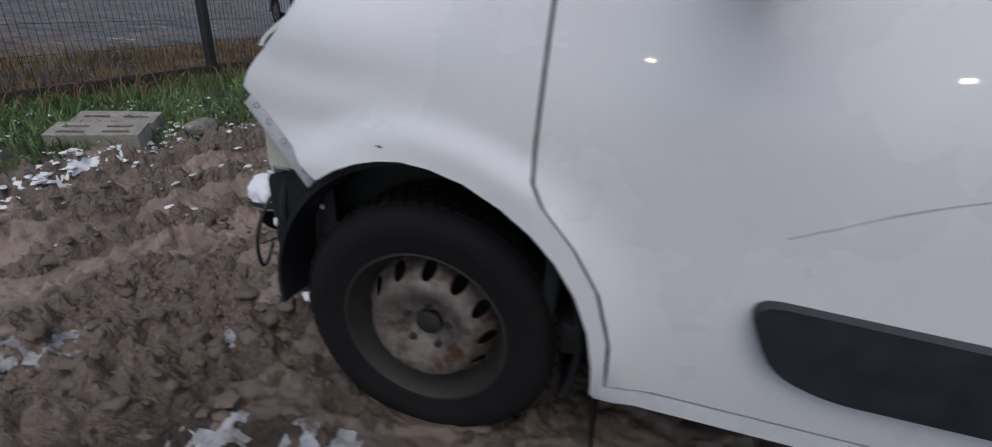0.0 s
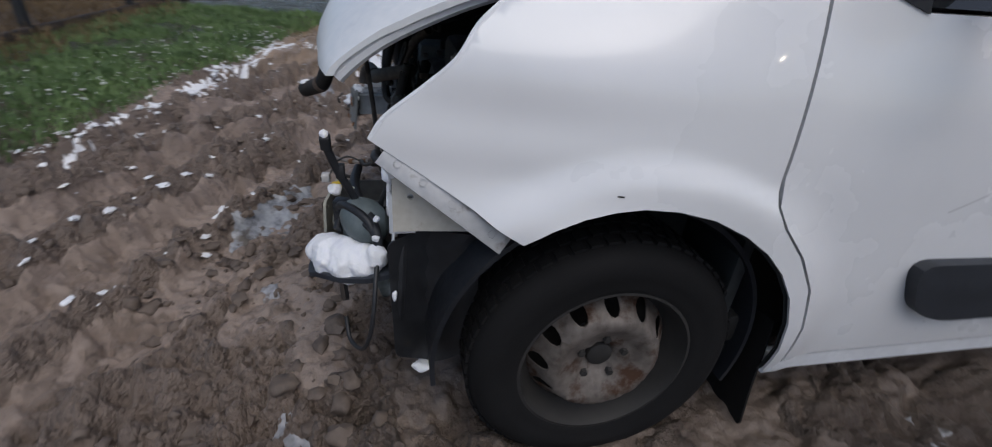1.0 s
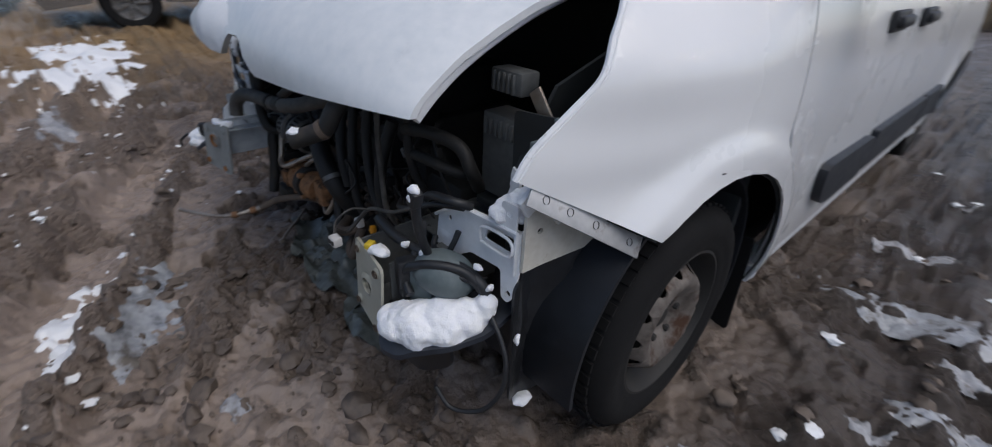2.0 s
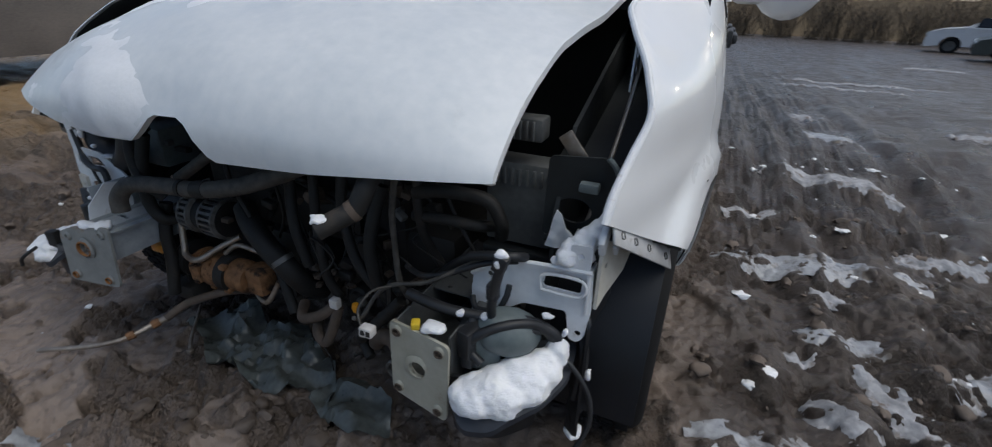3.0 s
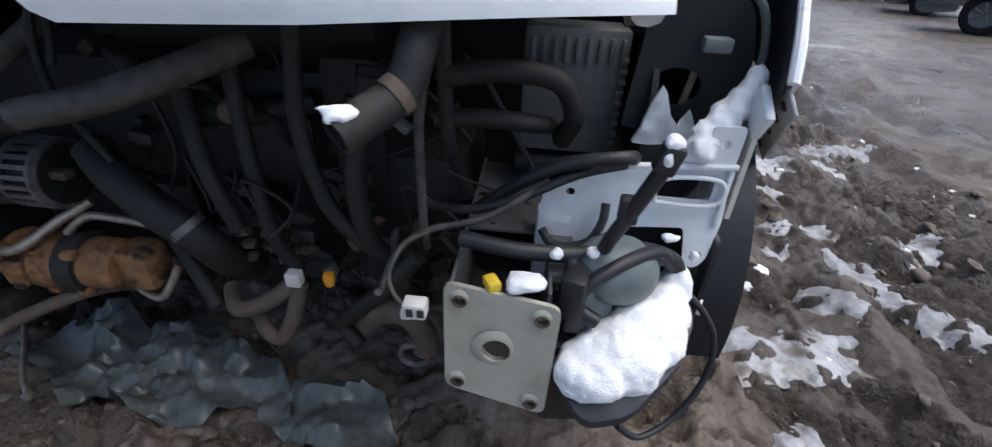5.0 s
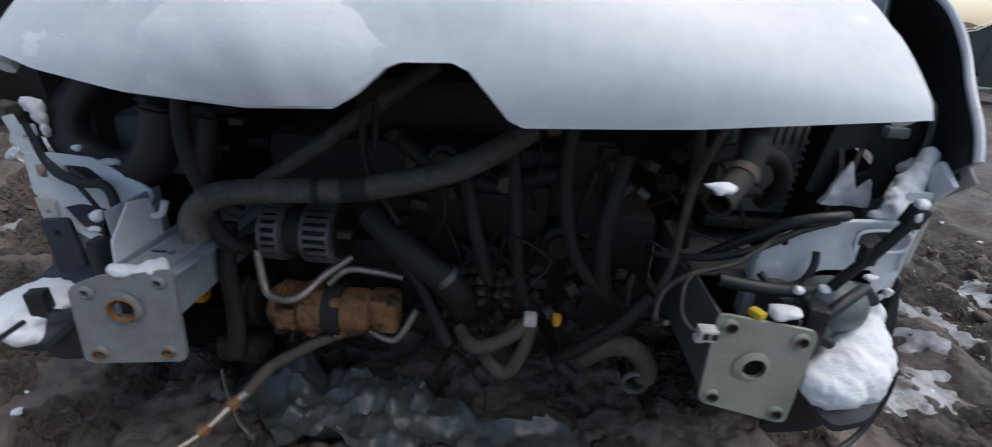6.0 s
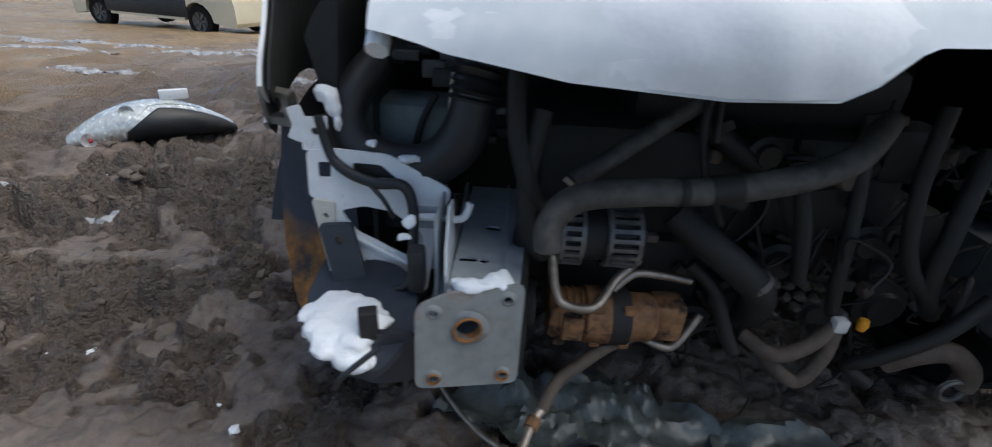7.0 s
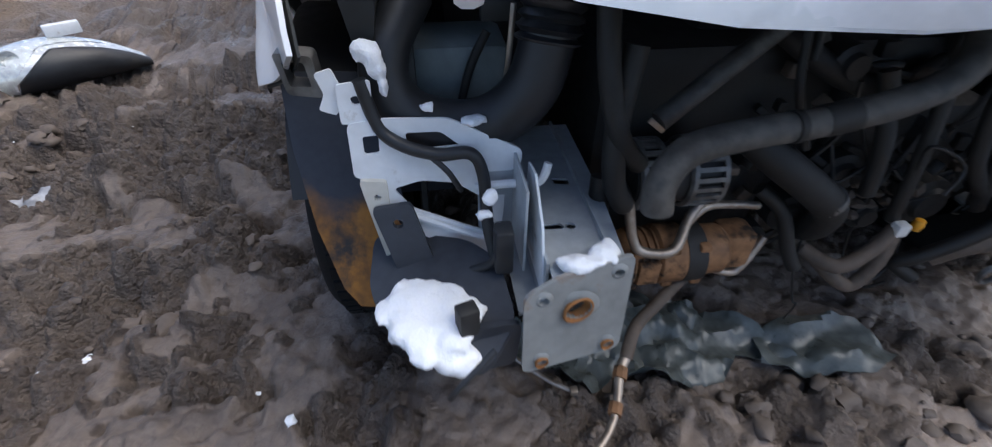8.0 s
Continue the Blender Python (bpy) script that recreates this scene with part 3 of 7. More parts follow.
def ground_height(x, y):
    x, y = np.asarray(x, float), np.asarray(y, float)
    torn = churned(x, y)
    z = 0.05 * fbm(x, y, 1.6, 3, 1)
    clods = 0.045 * pile(x, y, 0.15, 15) + 0.085 * pile(x, y, 0.085, 11) + 0.052 * pile(x, y, 0.042, 27) + 0.018 * pile(x, y, 0.021, 43)
    z = z + torn * (clods - 0.105)
    z = z + (1 - 0.6 * torn) * (0.026 * fbm(x, y, 0.16, 5, 21, 0.55) + 0.013 * pile(x, y, 0.034, 61))
    step = fbm(x, y, 0.34, 4, 91)
    z = z + 0.014 * np.tanh(step * 34)
    lane = lane_at(x, y)
    for q0, deep, wide in RUTS:
        w = rut_offset(x, y, q0)
        z = z - lane * (deep * np.exp(-(w / wide) ** 6) - 0.55 * deep * np.exp(-((np.abs(w) - wide - 0.07) / 0.05) ** 2))
        tread = np.tanh(2.5 * np.sin(x * 85 - 40 * np.abs(w))) * np.exp(-(w / wide / 0.8) ** 6)
        z = z + lane * 0.006 * tread * np.clip(0.4 + 3 * fbm(x, y, 0.5, 2, 35), 0, 1)
    side = np.clip((x - 1.0) / 0.25, 0, 1) * np.clip((y + 0.6) / 0.5, 0, 1)
    for x0 in (1.28, 1.52, 2.1):
        w = x - x0 + 0.06 * fbm(y, x * 0.2, 0.8, 2, 41)
        z = z - side * (0.03 * np.exp(-(w / 0.07) ** 2) - 0.02 * np.exp(-((w - 0.13) / 0.06) ** 2))
    right = np.clip((-0.85 - x) / 0.3, 0, 1) * np.clip((y + 0.5) / 0.4, 0, 1)
    for y0, tall in ((0.05, 0.03), (0.50, 0.055), (0.95, 0.03), (1.42, 0.075)):
        w = y - y0 + 0.07 * fbm(x, y * 0.2, 0.7, 2, 45)
        z = z + right * tall * (np.clip((x + 2.0) / 0.3, 0, 1) if y0 > 1.2 else 1.0) * (np.exp(-(w / 0.07) ** 2) - 0.6 * np.exp(-((w + 0.16) / 0.10) ** 2))
    green = np.clip((border(x) - y) / 0.25, 0, 1)
    z = z * (1 - 0.7 * green) + green * (0.04 + 0.03 * fbm(x, y, 0.3, 3, 51))
    for wx, wy in ((0.77, 0.015), (-0.77, 0.015), (0.77, 3.08), (-0.77, 3.08)):
        d = np.exp(-(((x - wx) / 0.16) ** 2 + ((y - wy) / 0.20) ** 2))
        z = z * (1 - d) - 0.065 * d
    far = np.clip((np.hypot(x, y) - 6) / 10, 0, 1)
    return z * (1 - 0.85 * far) - fall(x, y)


def spread(lo, hi, fine, far):
    """Grid lines, close together between lo and hi and ever wider apart outside."""
    mid = list(np.arange(lo, hi, fine))
    out, a, step = [], hi, fine
    while a < far:
        out.append(a)
        step *= 1.09
        a += step
    low, a, step = [], lo, fine
    while a > -far:
        step *= 1.09
        a -= step
        low.append(a)
    return np.array(low[::-1] + mid + out)


gx, gy = spread(-2.3, 1.9, 0.007, 600), spread(-2.1, 0.9, 0.007, 600)
xx, yy = np.meshgrid(gx, gy, indexing="ij")
zz = ground_height(xx, yy)
nx, ny = xx.shape


def heights(x, y):
    """Ground heights looked up in the sheet's own grid."""
    i, j = np.clip(np.searchsorted(gx, x) - 1, 0, len(gx) - 2), np.clip(np.searchsorted(gy, y) - 1, 0, len(gy) - 2)
    u, w = (x - gx[i]) / (gx[i + 1] - gx[i]), (y - gy[j]) / (gy[j + 1] - gy[j])
    return (zz[i, j] * (1 - u) + zz[i + 1, j] * u) * (1 - w) + (zz[i, j + 1] * (1 - u) + zz[i + 1, j + 1] * u) * w


def gz(x, y):
    return float(heights(x, y))


ids = np.arange(nx * ny).reshape(nx, ny)
quads = np.stack([ids[:-1, :-1], ids[1:, :-1], ids[1:, 1:], ids[:-1, 1:]], -1).reshape(-1, 4)
me = bpy.data.meshes.new("ground")
me.from_pydata(np.stack([xx, yy, zz], -1).reshape(-1, 3).tolist(), [], quads.tolist())
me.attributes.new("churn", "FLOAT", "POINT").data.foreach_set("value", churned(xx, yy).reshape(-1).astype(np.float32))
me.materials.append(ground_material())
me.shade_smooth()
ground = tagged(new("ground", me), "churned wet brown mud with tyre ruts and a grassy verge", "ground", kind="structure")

# ---------------------------------------------------------------- van: body
van = thing("van", "white panel van with its front torn off, standing in mud", "van", (0, 0.015, -0.05))


def soft(t):
    t = min(max(t, 0.0), 1.0)
    return t * t * (3 - 2 * t)


def side_x(y, z):
    """Half width of the body at a place along it and a height."""
    x = 0.918 - 0.42 * max(0.0, z - 0.66) ** 2 - 0.30 * max(0.0, 0.5 - z) ** 2
    narrow, bow = 0.257 * max(0.0, 0.3 - y) ** 2, 0.84 * max(0.0, 0.1 - y) ** 3
    x -= narrow + (bow - narrow) * (soft((z - 0.75) / 0.14) + 0.5 * soft((0.68 - z) / 0.10))
    x -= 1.55 * soft((0.25 - y) / 0.45) * max(0.0, z - 0.70) ** 2
    for yc in (0.03, 3.09):
        r = math.hypot(y - yc, z - 0.25)
        x += 0.020 * soft((0.484 - r) / 0.052) * soft((z - 0.1) / 0.2)
    x -= 0.10 * soft((y - 3.2) / 0.7) ** 2
    if z > 1.0:
        x -= 0.10 * (z - 1.0) ** 1.6
    return x


ARCH = [(-0.199, 0.567), (-0.15, 0.599), (-0.10, 0.622), (-0.05, 0.637), (0.0, 0.645), (0.06, 0.643), (0.13, 0.628), (0.2, 0.596),
        (0.26, 0.556), (0.31, 0.509), (0.355, 0.447), (0.388, 0.373), (0.408, 0.29), (0.418, 0.20)]
SEAM = [(0.438, 0.245), (0.427, 0.357), (0.39, 0.465), (0.335, 0.545), (0.272, 0.61), (0.248, 0.65), (0.244, 0.70), (0.242, 0.98)]
FENDER = [(-0.451, 0.708)] + ARCH + [(0.436, 0.20)] + SEAM + [(0.24, 1.05), (0.0, 1.035), (-0.12, 1.01), (-0.19, 0.975), (-0.245, 0.93),
         (-0.278, 0.90), (-0.312, 0.85), (-0.365, 0.80), (-0.425, 0.748)]


def on_side(sgn, out=0.0):
    return lambda y, z: (sgn * (side_x(y, z) + out), y, z)


def inward(sgn, t):
    return (-sgn * t, 0, 0)


def body_side(sgn):
    fender = part("fender", panel(FENDER, on_side(sgn), 0.018, inward(sgn, 0.006)), paint, van, "white front fender with a flared wheel arch", smooth=50)
    # thin dark sheet set just inside the white fender
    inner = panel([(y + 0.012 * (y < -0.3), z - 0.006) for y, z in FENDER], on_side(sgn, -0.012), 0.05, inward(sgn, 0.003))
    part("inner_face", inner, bay_dark, fender, "dark inner side of the fender")
    if sgn > 0:
        # folded flange along the edge of the lamp opening
        edge = [(side_x(y, z) - 0.008, y - 0.0005, z) for y, z in FENDER[-9:] + FENDER[:1]]
        part("flange", Shape().tube(edge, 0.006, 8), old_paint, fender)
        scuff = panel([(-0.052, 0.6645), (-0.041, 0.664), (-0.040, 0.6662), (-0.051, 0.667)], on_side(1, 0.0015), 0.02, inward(1, 0.002), inner=False)
        part("scuff_mark", scuff, black_plastic, fender, "small dark scuff in the paint")
    door_outline = [(y + 0.007, z) for y, z in SEAM] + [(0.249, 1.03), (0.36, 0.995), (0.43, 0.972), (0.60, 0.975), (1.212, 0.985), (1.212, 0.245)]
    door = part("front_door", panel(door_outline, on_side(sgn), 0.045, inward(sgn, 0.03)), paint, van, "white front door with a pressed crease", smooth=50)
    crease = [(0.66, 0.625), (0.72, 0.655), (0.80, 0.695), (0.90, 0.732), (1.05, 0.765), (1.2, 0.78)]
    part("scrape", Shape().tube([(sgn * (side_x(y, z) - 0.001), y, z) for y, z in crease], 0.0012, 8), rub_plastic, door, "faint dark curved scrape in the paint")
    strip = rounded([(0.628, 0.516), (1.205, 0.502), (1.205, 0.350), (0.80, 0.350), (0.70, 0.384)], 0.06)
    part("rub_strip", panel(strip, on_side(sgn, 0.026), 0.05, inward(sgn, 0.03)), rub_plastic, door, "dark grey plastic rubbing strip", smooth=40)
    handle = Shape().box((sgn * 0.915, 0.965, 0.883), (0.035, 0.15, 0.035), 0.012).box((sgn * 0.905, 0.965, 0.883), (0.02, 0.18, 0.06), 0.008)
    part("door_handle", handle, black_plastic, door, "black plastic pull handle")
    slide = part("sliding_door", panel([(1.224, 0.245), (1.224, 1.60), (2.15, 1.62), (2.15, 0.245)], on_side(sgn), 0.12, inward(sgn, 0.03)), paint, van, "white sliding door")
    part("rub_strip", panel(rounded([(1.232, 0.508), (2.14, 0.50), (2.14, 0.345), (1.232, 0.355)], 0.01), on_side(sgn, 0.024), 0.09, inward(sgn, 0.03)), rub_plastic, slide)
    handle = Shape().box((sgn * 0.915, 1.41, 0.877), (0.035, 0.15, 0.035), 0.012).box((sgn * 0.905, 1.41, 0.877), (0.02, 0.18, 0.06), 0.008)
    part("door_handle", handle, black_plastic, slide)
    rear_arch = [(3.08 - 0.39 * math.cos(a), 0.25 + 0.385 * math.sin(a)) for a in (math.pi * (k / 14) for k in range(15))]
    rear = [(2.162, 0.22), (2.162, 1.66), (3.85, 1.66), (3.95, 0.75), (3.95, 0.25)] + [(3.47, 0.22)] + rear_arch[::-1]
    quarter = part("rear_quarter", panel(rear, on_side(sgn), 0.12, inward(sgn, 0.02)), paint, van, "white rear side panel")
    part("rub_strip", panel(rounded([(2.172, 0.50), (2.62, 0.495), (2.66, 0.34), (2.172, 0.345)], 0.01), on_side(sgn, 0.024), 0.09, inward(sgn, 0.03)), rub_plastic, quarter)
    sill = [(0.425, 0.188), (0.437, 0.236), (2.66, 0.236), (2.66, 0.185)]
    part("sill", panel(sill, lambda y, z: (sgn * (side_x(y, z) - 0.004 + 0.008 * math.sin((z - 0.185) * 60)), y, z), 0.02, inward(sgn, 0.05), inner=False), old_paint, van, "white painted sill below the doors")
    glass = [(0.44, 0.98), (1.20, 0.99), (1.20, 1.52), (0.86, 1.52)]
    part("side_window", panel(glass, on_side(sgn, -0.012), 0.1, inward(sgn, 0.005)), window_glass, door)
    wedge = [(0.285, 1.016), (0.432, 0.971), (0.436, 1.22)]
    part("mirror_triangle", panel(wedge, on_side(sgn, 0.004), 0.05, inward(sgn, 0.01)), black_plastic, door, "black mirror mounting triangle")
    mirror = Shape().blob((sgn * 1.02, 0.53, 1.09), (0.10, 0.075, 0.125), 0.03, 1.5, 2.0).box((sgn * 0.93, 0.52, 1.03), (0.10, 0.06, 0.05), 0.02)
    part("wing_mirror", mirror, paint, door, "white wing mirror housing")
    return fender


fender_left, fender_right = body_side(1), body_side(-1)

roof = panel([(0.85, -0.80), (3.85, -0.80), (3.85, 0.80), (0.85, 0.80)], lambda y, x: (x, y, 1.74 - 0.10 * (abs(x) / 0.8) ** 4 - 0.05 * max(0, (y - 3.2) / 0.6) ** 2), 0.12, (0, 0, -0.03))
part("roof", roof, paint, van)
screen = panel([(-0.80, 0.0), (0.80, 0.0), (0.72, 1.0), (-0.72, 1.0)], lambda x, t: (x, 0.22 + 0.66 * t + 0.18 * (x / 0.8) ** 2, 1.085 + 0.62 * t - 0.02 * (x / 0.8) ** 2), 0.1, (0, 0.006, 0))
part("windscreen", screen, window_glass, van, "dark windscreen")
for sgn in (-1, 1):
    part("pillar", Shape().tube([(sgn * 0.86, 0.30, 1.04), (sgn * 0.82, 0.55, 1.30), (sgn * 0.76, 0.92, 1.66)], 0.035, 10), paint, van)
    part("door_frame", Shape().tube([(sgn * 0.80, 0.88, 1.56), (sgn * 0.80, 1.21, 1.58), (sgn * 0.87, 1.215, 1.0)], 0.02, 8), paint, van)
cowl = panel([(-0.84, 0.0), (0.84, 0.0), (0.84, 0.2), (-0.84, 0.2)], lambda x, t: (x, 0.12 + t, 1.05 + 0.15 * t - 0.03 * (x / 0.84) ** 2), 0.1, (0, 0, -0.04))
part("scuttle", cowl, black_plastic, van)
part("rear_door", panel([(-0.80, 0.25), (0.80, 0.25), (0.78, 1.66), (-0.78, 1.66)], lambda x, z: (x, 3.95 - 0.08 * max(0, z - 0.8), z), 0.2, (0, -0.03, 0)), paint, van)
part("underbody", Shape().box((0, 2.1, 0.27), (1.66, 3.6, 0.08), 0.01).box((0, 2.1, 0.20), (0.5, 3.2, 0.06), 0.02), engine_black, van)
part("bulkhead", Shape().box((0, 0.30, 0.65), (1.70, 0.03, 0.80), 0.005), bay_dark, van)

# hood
HOOD_MID = [(-0.592, 0.745), (-0.598, 0.79), (-0.588, 0.83), (-0.560, 0.875), (-0.505, 0.925), (-0.42, 0.97), (-0.30, 1.01), (-0.15, 1.045), (0.02, 1.075), (0.18, 1.095)]
HOOD_RIM = [(-0.540, 0.755), (-0.530, 0.785), (-0.512, 0.803), (-0.476, 0.830), (-0.43, 0.862), (-0.36, 0.897), (-0.27, 0.933), (-0.18, 0.968), (-0.06, 1.005), (0.16, 1.055)]
HOOD_ARC = [0.0]
for (ya, za), (yb, zb) in zip(HOOD_MID, HOOD_MID[1:]):
    HOOD_ARC.append(HOOD_ARC[-1] + math.hypot(yb - ya, zb - za))


def hood_at(x, v, up=0.0):
    w = min(1.15, (abs(x) / 0.62) ** 2.4)
    y, z = (np.interp(v, HOOD_ARC, [p[k] * (1 - w) + q[k] * w for p, q in zip(HOOD_MID, HOOD_RIM)]) for k in (0, 1))
    tilt = np.interp(v, [0, 0.10, 0.3, 1.0], [0.0, 0.25, 0.8, 1.0])
    # dents left by the knock
    dent = 0.006 * noise.noise(Vector((x * 5, v * 6, 1.0))) + 0.010 * math.exp(-((x + 0.02) / 0.10) ** 2 - ((v - 0.11) / 0.06) ** 2)
    return (x, y - (up - dent) * (1 - tilt), z + (up - dent) * tilt)


def hood_v(x, z):
    """The place up the hood at which it has the height z."""
    lo, hi = 0.0, 1.0
    for _ in range(24):
        m = (lo + hi) / 2
        lo, hi = (m, hi) if hood_at(x, m)[2] < z else (lo, m)
    return lo


front_edge = [(-0.602, 0.795), (-0.51, 0.778), (-0.38, 0.760), (-0.22, 0.753), (-0.11, 0.759), (-0.08, 0.777), (-0.046, 0.808), (-0.03, 0.815),
              (0.03, 0.818), (0.05, 0.810), (0.075, 0.785), (0.098, 0.758), (0.116, 0.750), (0.316, 0.759), (0.50, 0.772), (0.612, 0.777)]
HOOD_TOP = 0.95
hood_outline = [(x, hood_v(x, z)) for x, z in front_edge] + [(0.612, 0.25), (0.620, 0.5), (0.68, HOOD_TOP), (-0.68, HOOD_TOP), (-0.620, 0.5), (-0.612, 0.25)]
hood = part("hood", panel(hood_outline, hood_at, 0.03, lambda x, v: (0, 0.014 * (1 - soft(v / 0.3)), -0.014 * soft(v / 0.3))), hood_paint, van, "white hood with a dented front edge and a notch for the grille", smooth=50)
for sgn in (-1, 1):
    lip = [Vector(hood_at(sgn * (0.606 + 0.02 * max(0, v - 0.3)), v)) + Vector((-sgn * 0.012, 0.016, -0.016)) for v in (0.05, 0.12, 0.2, 0.3, 0.42, 0.55, 0.7, 0.9)]
    part("rim_fold", Shape().tube(lip, 0.014, 8), old_paint, hood)
ribs = Shape()
for x in (-0.45, -0.2, 0.2, 0.45):
    ribs.tube([Vector(hood_at(x, v)) + Vector((0, 0.03, -0.035)) for v in (0.1, 0.25, 0.45, 0.7, 0.9)], 0.02, 8)
part("inner_frame", ribs, bay_dark, hood)

# wheels
TURN = Matrix(((0, 0, 1, 0), (-1, 0, 0, 0), (0, 1, 0, 0), (0, 0, 0, 1)))


def wheel(sgn, y, z=0.26):
    m = Matrix.Translation((sgn * 0.874, y, z)) @ (TURN if sgn > 0 else Matrix.Rotation(math.pi, 4, "Z") @ TURN) @ Matrix.Scale(0.965, 4)
    t = Shape().lathe([(0.200, -0.020), (0.207, -0.002), (0.222, 0.004), (0.240, 0.003), (0.247, 0.007), (0.275, 0.006), (0.292, 0.000), (0.306, -0.014), (0.314, -0.032),
                       (0.316, -0.10), (0.314, -0.165), (0.304, -0.185), (0.28, -0.198), (0.21, -0.19)], m, 64)
    t2 = Shape()
    for k in range(56):
        for j, h in enumerate((-0.04, -0.078, -0.118, -0.156)):
            a = 360.0 * (k + 0.5 * (j % 2)) / 56
            t2.box((0, 0, 0), (0.007, 0.024, 0.030), 0, m @ Matrix.Rotation(radians(a), 4, "Z") @ Matrix.Translation((0.3165, 0, h)))
    tyre = part("tyre", t, rubber, van, "black tyre caked with mud")
    tagged(part("tread", t2, rubber, tyre), kind="stuff")
    part("rim_barrel", Shape().lathe([(0.205, -0.012), (0.209, -0.003), (0.200, -0.002), (0.194, -0.014), (0.189, -0.034), (0.180, -0.052), (0.170, -0.064), (0.160, -0.11), (0.03, -0.12)], m, 56), wheel_dark, tyre)
    holes = [circle(0.150 * math.cos(2 * math.pi * k / 12), 0.150 * math.sin(2 * math.pi * k / 12), 0.0178, 12) for k in range(12)]

    def face(u, v):
        r = math.hypot(u, v)
        h = np.interp(r, [0.0, 0.036, 0.040, 0.064, 0.080, 0.110, 0.125, 0.133, 0.152, 0.170], [-0.052, -0.052, -0.034, -0.030, -0.018, -0.002, 0.000, -0.008, -0.042, -0.064])
        return m @ Vector((u, v, h))

    disc = part("wheel_disc", panel(circle(0, 0, 0.170, 64), face, 0.016, m.to_3x3() @ Vector((0, 0, -0.005)), holes), wheel_steel, tyre, "rusty brown steel wheel disc with round vent holes", smooth=50)
    for k in range(5):
        a = 2 * math.pi * (k + 0.3) / 5
        part("wheel_bolt", Shape().lathe([(0.0, -0.008), (0.008, -0.008), (0.010, -0.012), (0.010, -0.03)], m @ Matrix.Translation((0.056 * math.cos(a), 0.056 * math.sin(a), -0.014)), 6), wheel_dark, tyre)
    s = Shape().lathe([(0.0, -0.034), (0.024, -0.034), (0.031, -0.038), (0.034, -0.06)], m, 24)
    part("hub", s, wheel_dark, tyre)


for sgn in (1, -1):
    wheel(sgn, 0.030, 0.233)
    wheel(sgn, 3.08, 0.245)

# wheel housings
for sgn in (1, -1):
    for y in (0.015, 3.08):
        m = Matrix.Translation((0, y, 0.26)) @ (TURN if sgn > 0 else Matrix.Diagonal((-1, 1, 1, 1)) @ TURN)
        lo, turn = ((-8, 208) if sgn > 0 else (28, 180)) if y < 1 else (0, 180)
        s = Shape().lathe([(0.352, 0.60), (0.352, 0.70), (0.358, 0.862), (0.368, 0.862), (0.366, 0.70), (0.366, 0.60)], m, 40, turn, lo)
        s.lathe([(0.02, 0.60), (0.366, 0.60), (0.366, 0.612), (0.02, 0.612)], m, 40, turn, lo)
        part("wheel_arch_liner", s, navy_plastic, van, "dusty black wheel arch liner")
    m = Matrix.Translation((0, 0.015, 0.26)) @ (TURN if sgn > 0 else Matrix.Diagonal((-1, 1, 1, 1)) @ TURN)
    if sgn < 0:
        def hang(u, t):
            k = np.array([0.0, 0.3, 0.6, 0.85, 1.0])
            x, y, z = (np.interp(t, k, v) for v in ((-0.858, -0.852, -0.828, -0.790, -0.775), (-0.215, -0.270, -0.340, -0.405, -0.430), (0.600, 0.500, 0.395, 0.290, 0.215)))
            return (x + 0.15 * u, y - 0.04 * u, z + 0.01 * u)

        part("liner_front", panel([(0, 0), (1, 0), (1, 0.86), (0.1, 0.86), (0, 0.8)], hang, 0.05, (0, 0.004, 0)), stained_liner, van, "dark liner ahead of the wheel, stained orange below")
    flap = panel(rounded([(0.70, 0.30), (0.885, 0.34), (0.885, -0.02), (0.72, -0.035)], 0.02), lambda x, z: (sgn * x, 0.405 + 0.10 * (0.34 - z) + 0.05 * max(0, 0.12 - z), z), 0.05, (0, 0.006, 0))
    part("mud_flap", flap, rubber, van, "black rubber mud flap")
# ---------------------------------------------------------------- van: torn-open front
def flat_y(y, lean=0.0, z0=0.5):
    return lambda x, z: (x, y + lean * (z - z0), z)


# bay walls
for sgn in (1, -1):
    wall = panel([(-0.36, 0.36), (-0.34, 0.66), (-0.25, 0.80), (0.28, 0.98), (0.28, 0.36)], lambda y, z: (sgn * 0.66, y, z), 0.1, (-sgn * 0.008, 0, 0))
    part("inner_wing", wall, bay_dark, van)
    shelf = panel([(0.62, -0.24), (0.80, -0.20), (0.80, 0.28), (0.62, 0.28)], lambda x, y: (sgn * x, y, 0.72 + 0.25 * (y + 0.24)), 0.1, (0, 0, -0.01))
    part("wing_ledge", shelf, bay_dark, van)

# headlamp carriers
lamp_back = panel(rounded([(0.625, 0.60), (0.760, 0.605), (0.772, 0.70), (0.757, 0.752), (0.742, 0.775), (0.635, 0.765)], 0.012), flat_y(-0.325, -0.1, 0.7), 0.03, (0, 0.006, 0), [circle(0.685, 0.662, 0.034, 18, 0.026)])
lamp_back = part("lamp_backplate", lamp_back, bay_dark, van, "dark green-grey lamp backplate with an open bulb hole")
part("edge_fold", Shape().tube([(0.765, -0.325, 0.60), (0.774, -0.34, 0.70), (0.760, -0.345, 0.757), (0.742, -0.345, 0.779)], 0.005, 8), teal_grey, lamp_back)
part("clip", Shape().box((0.715, -0.345, 0.722), (0.035, 0.02, 0.018), 0.004), teal_grey, lamp_back)

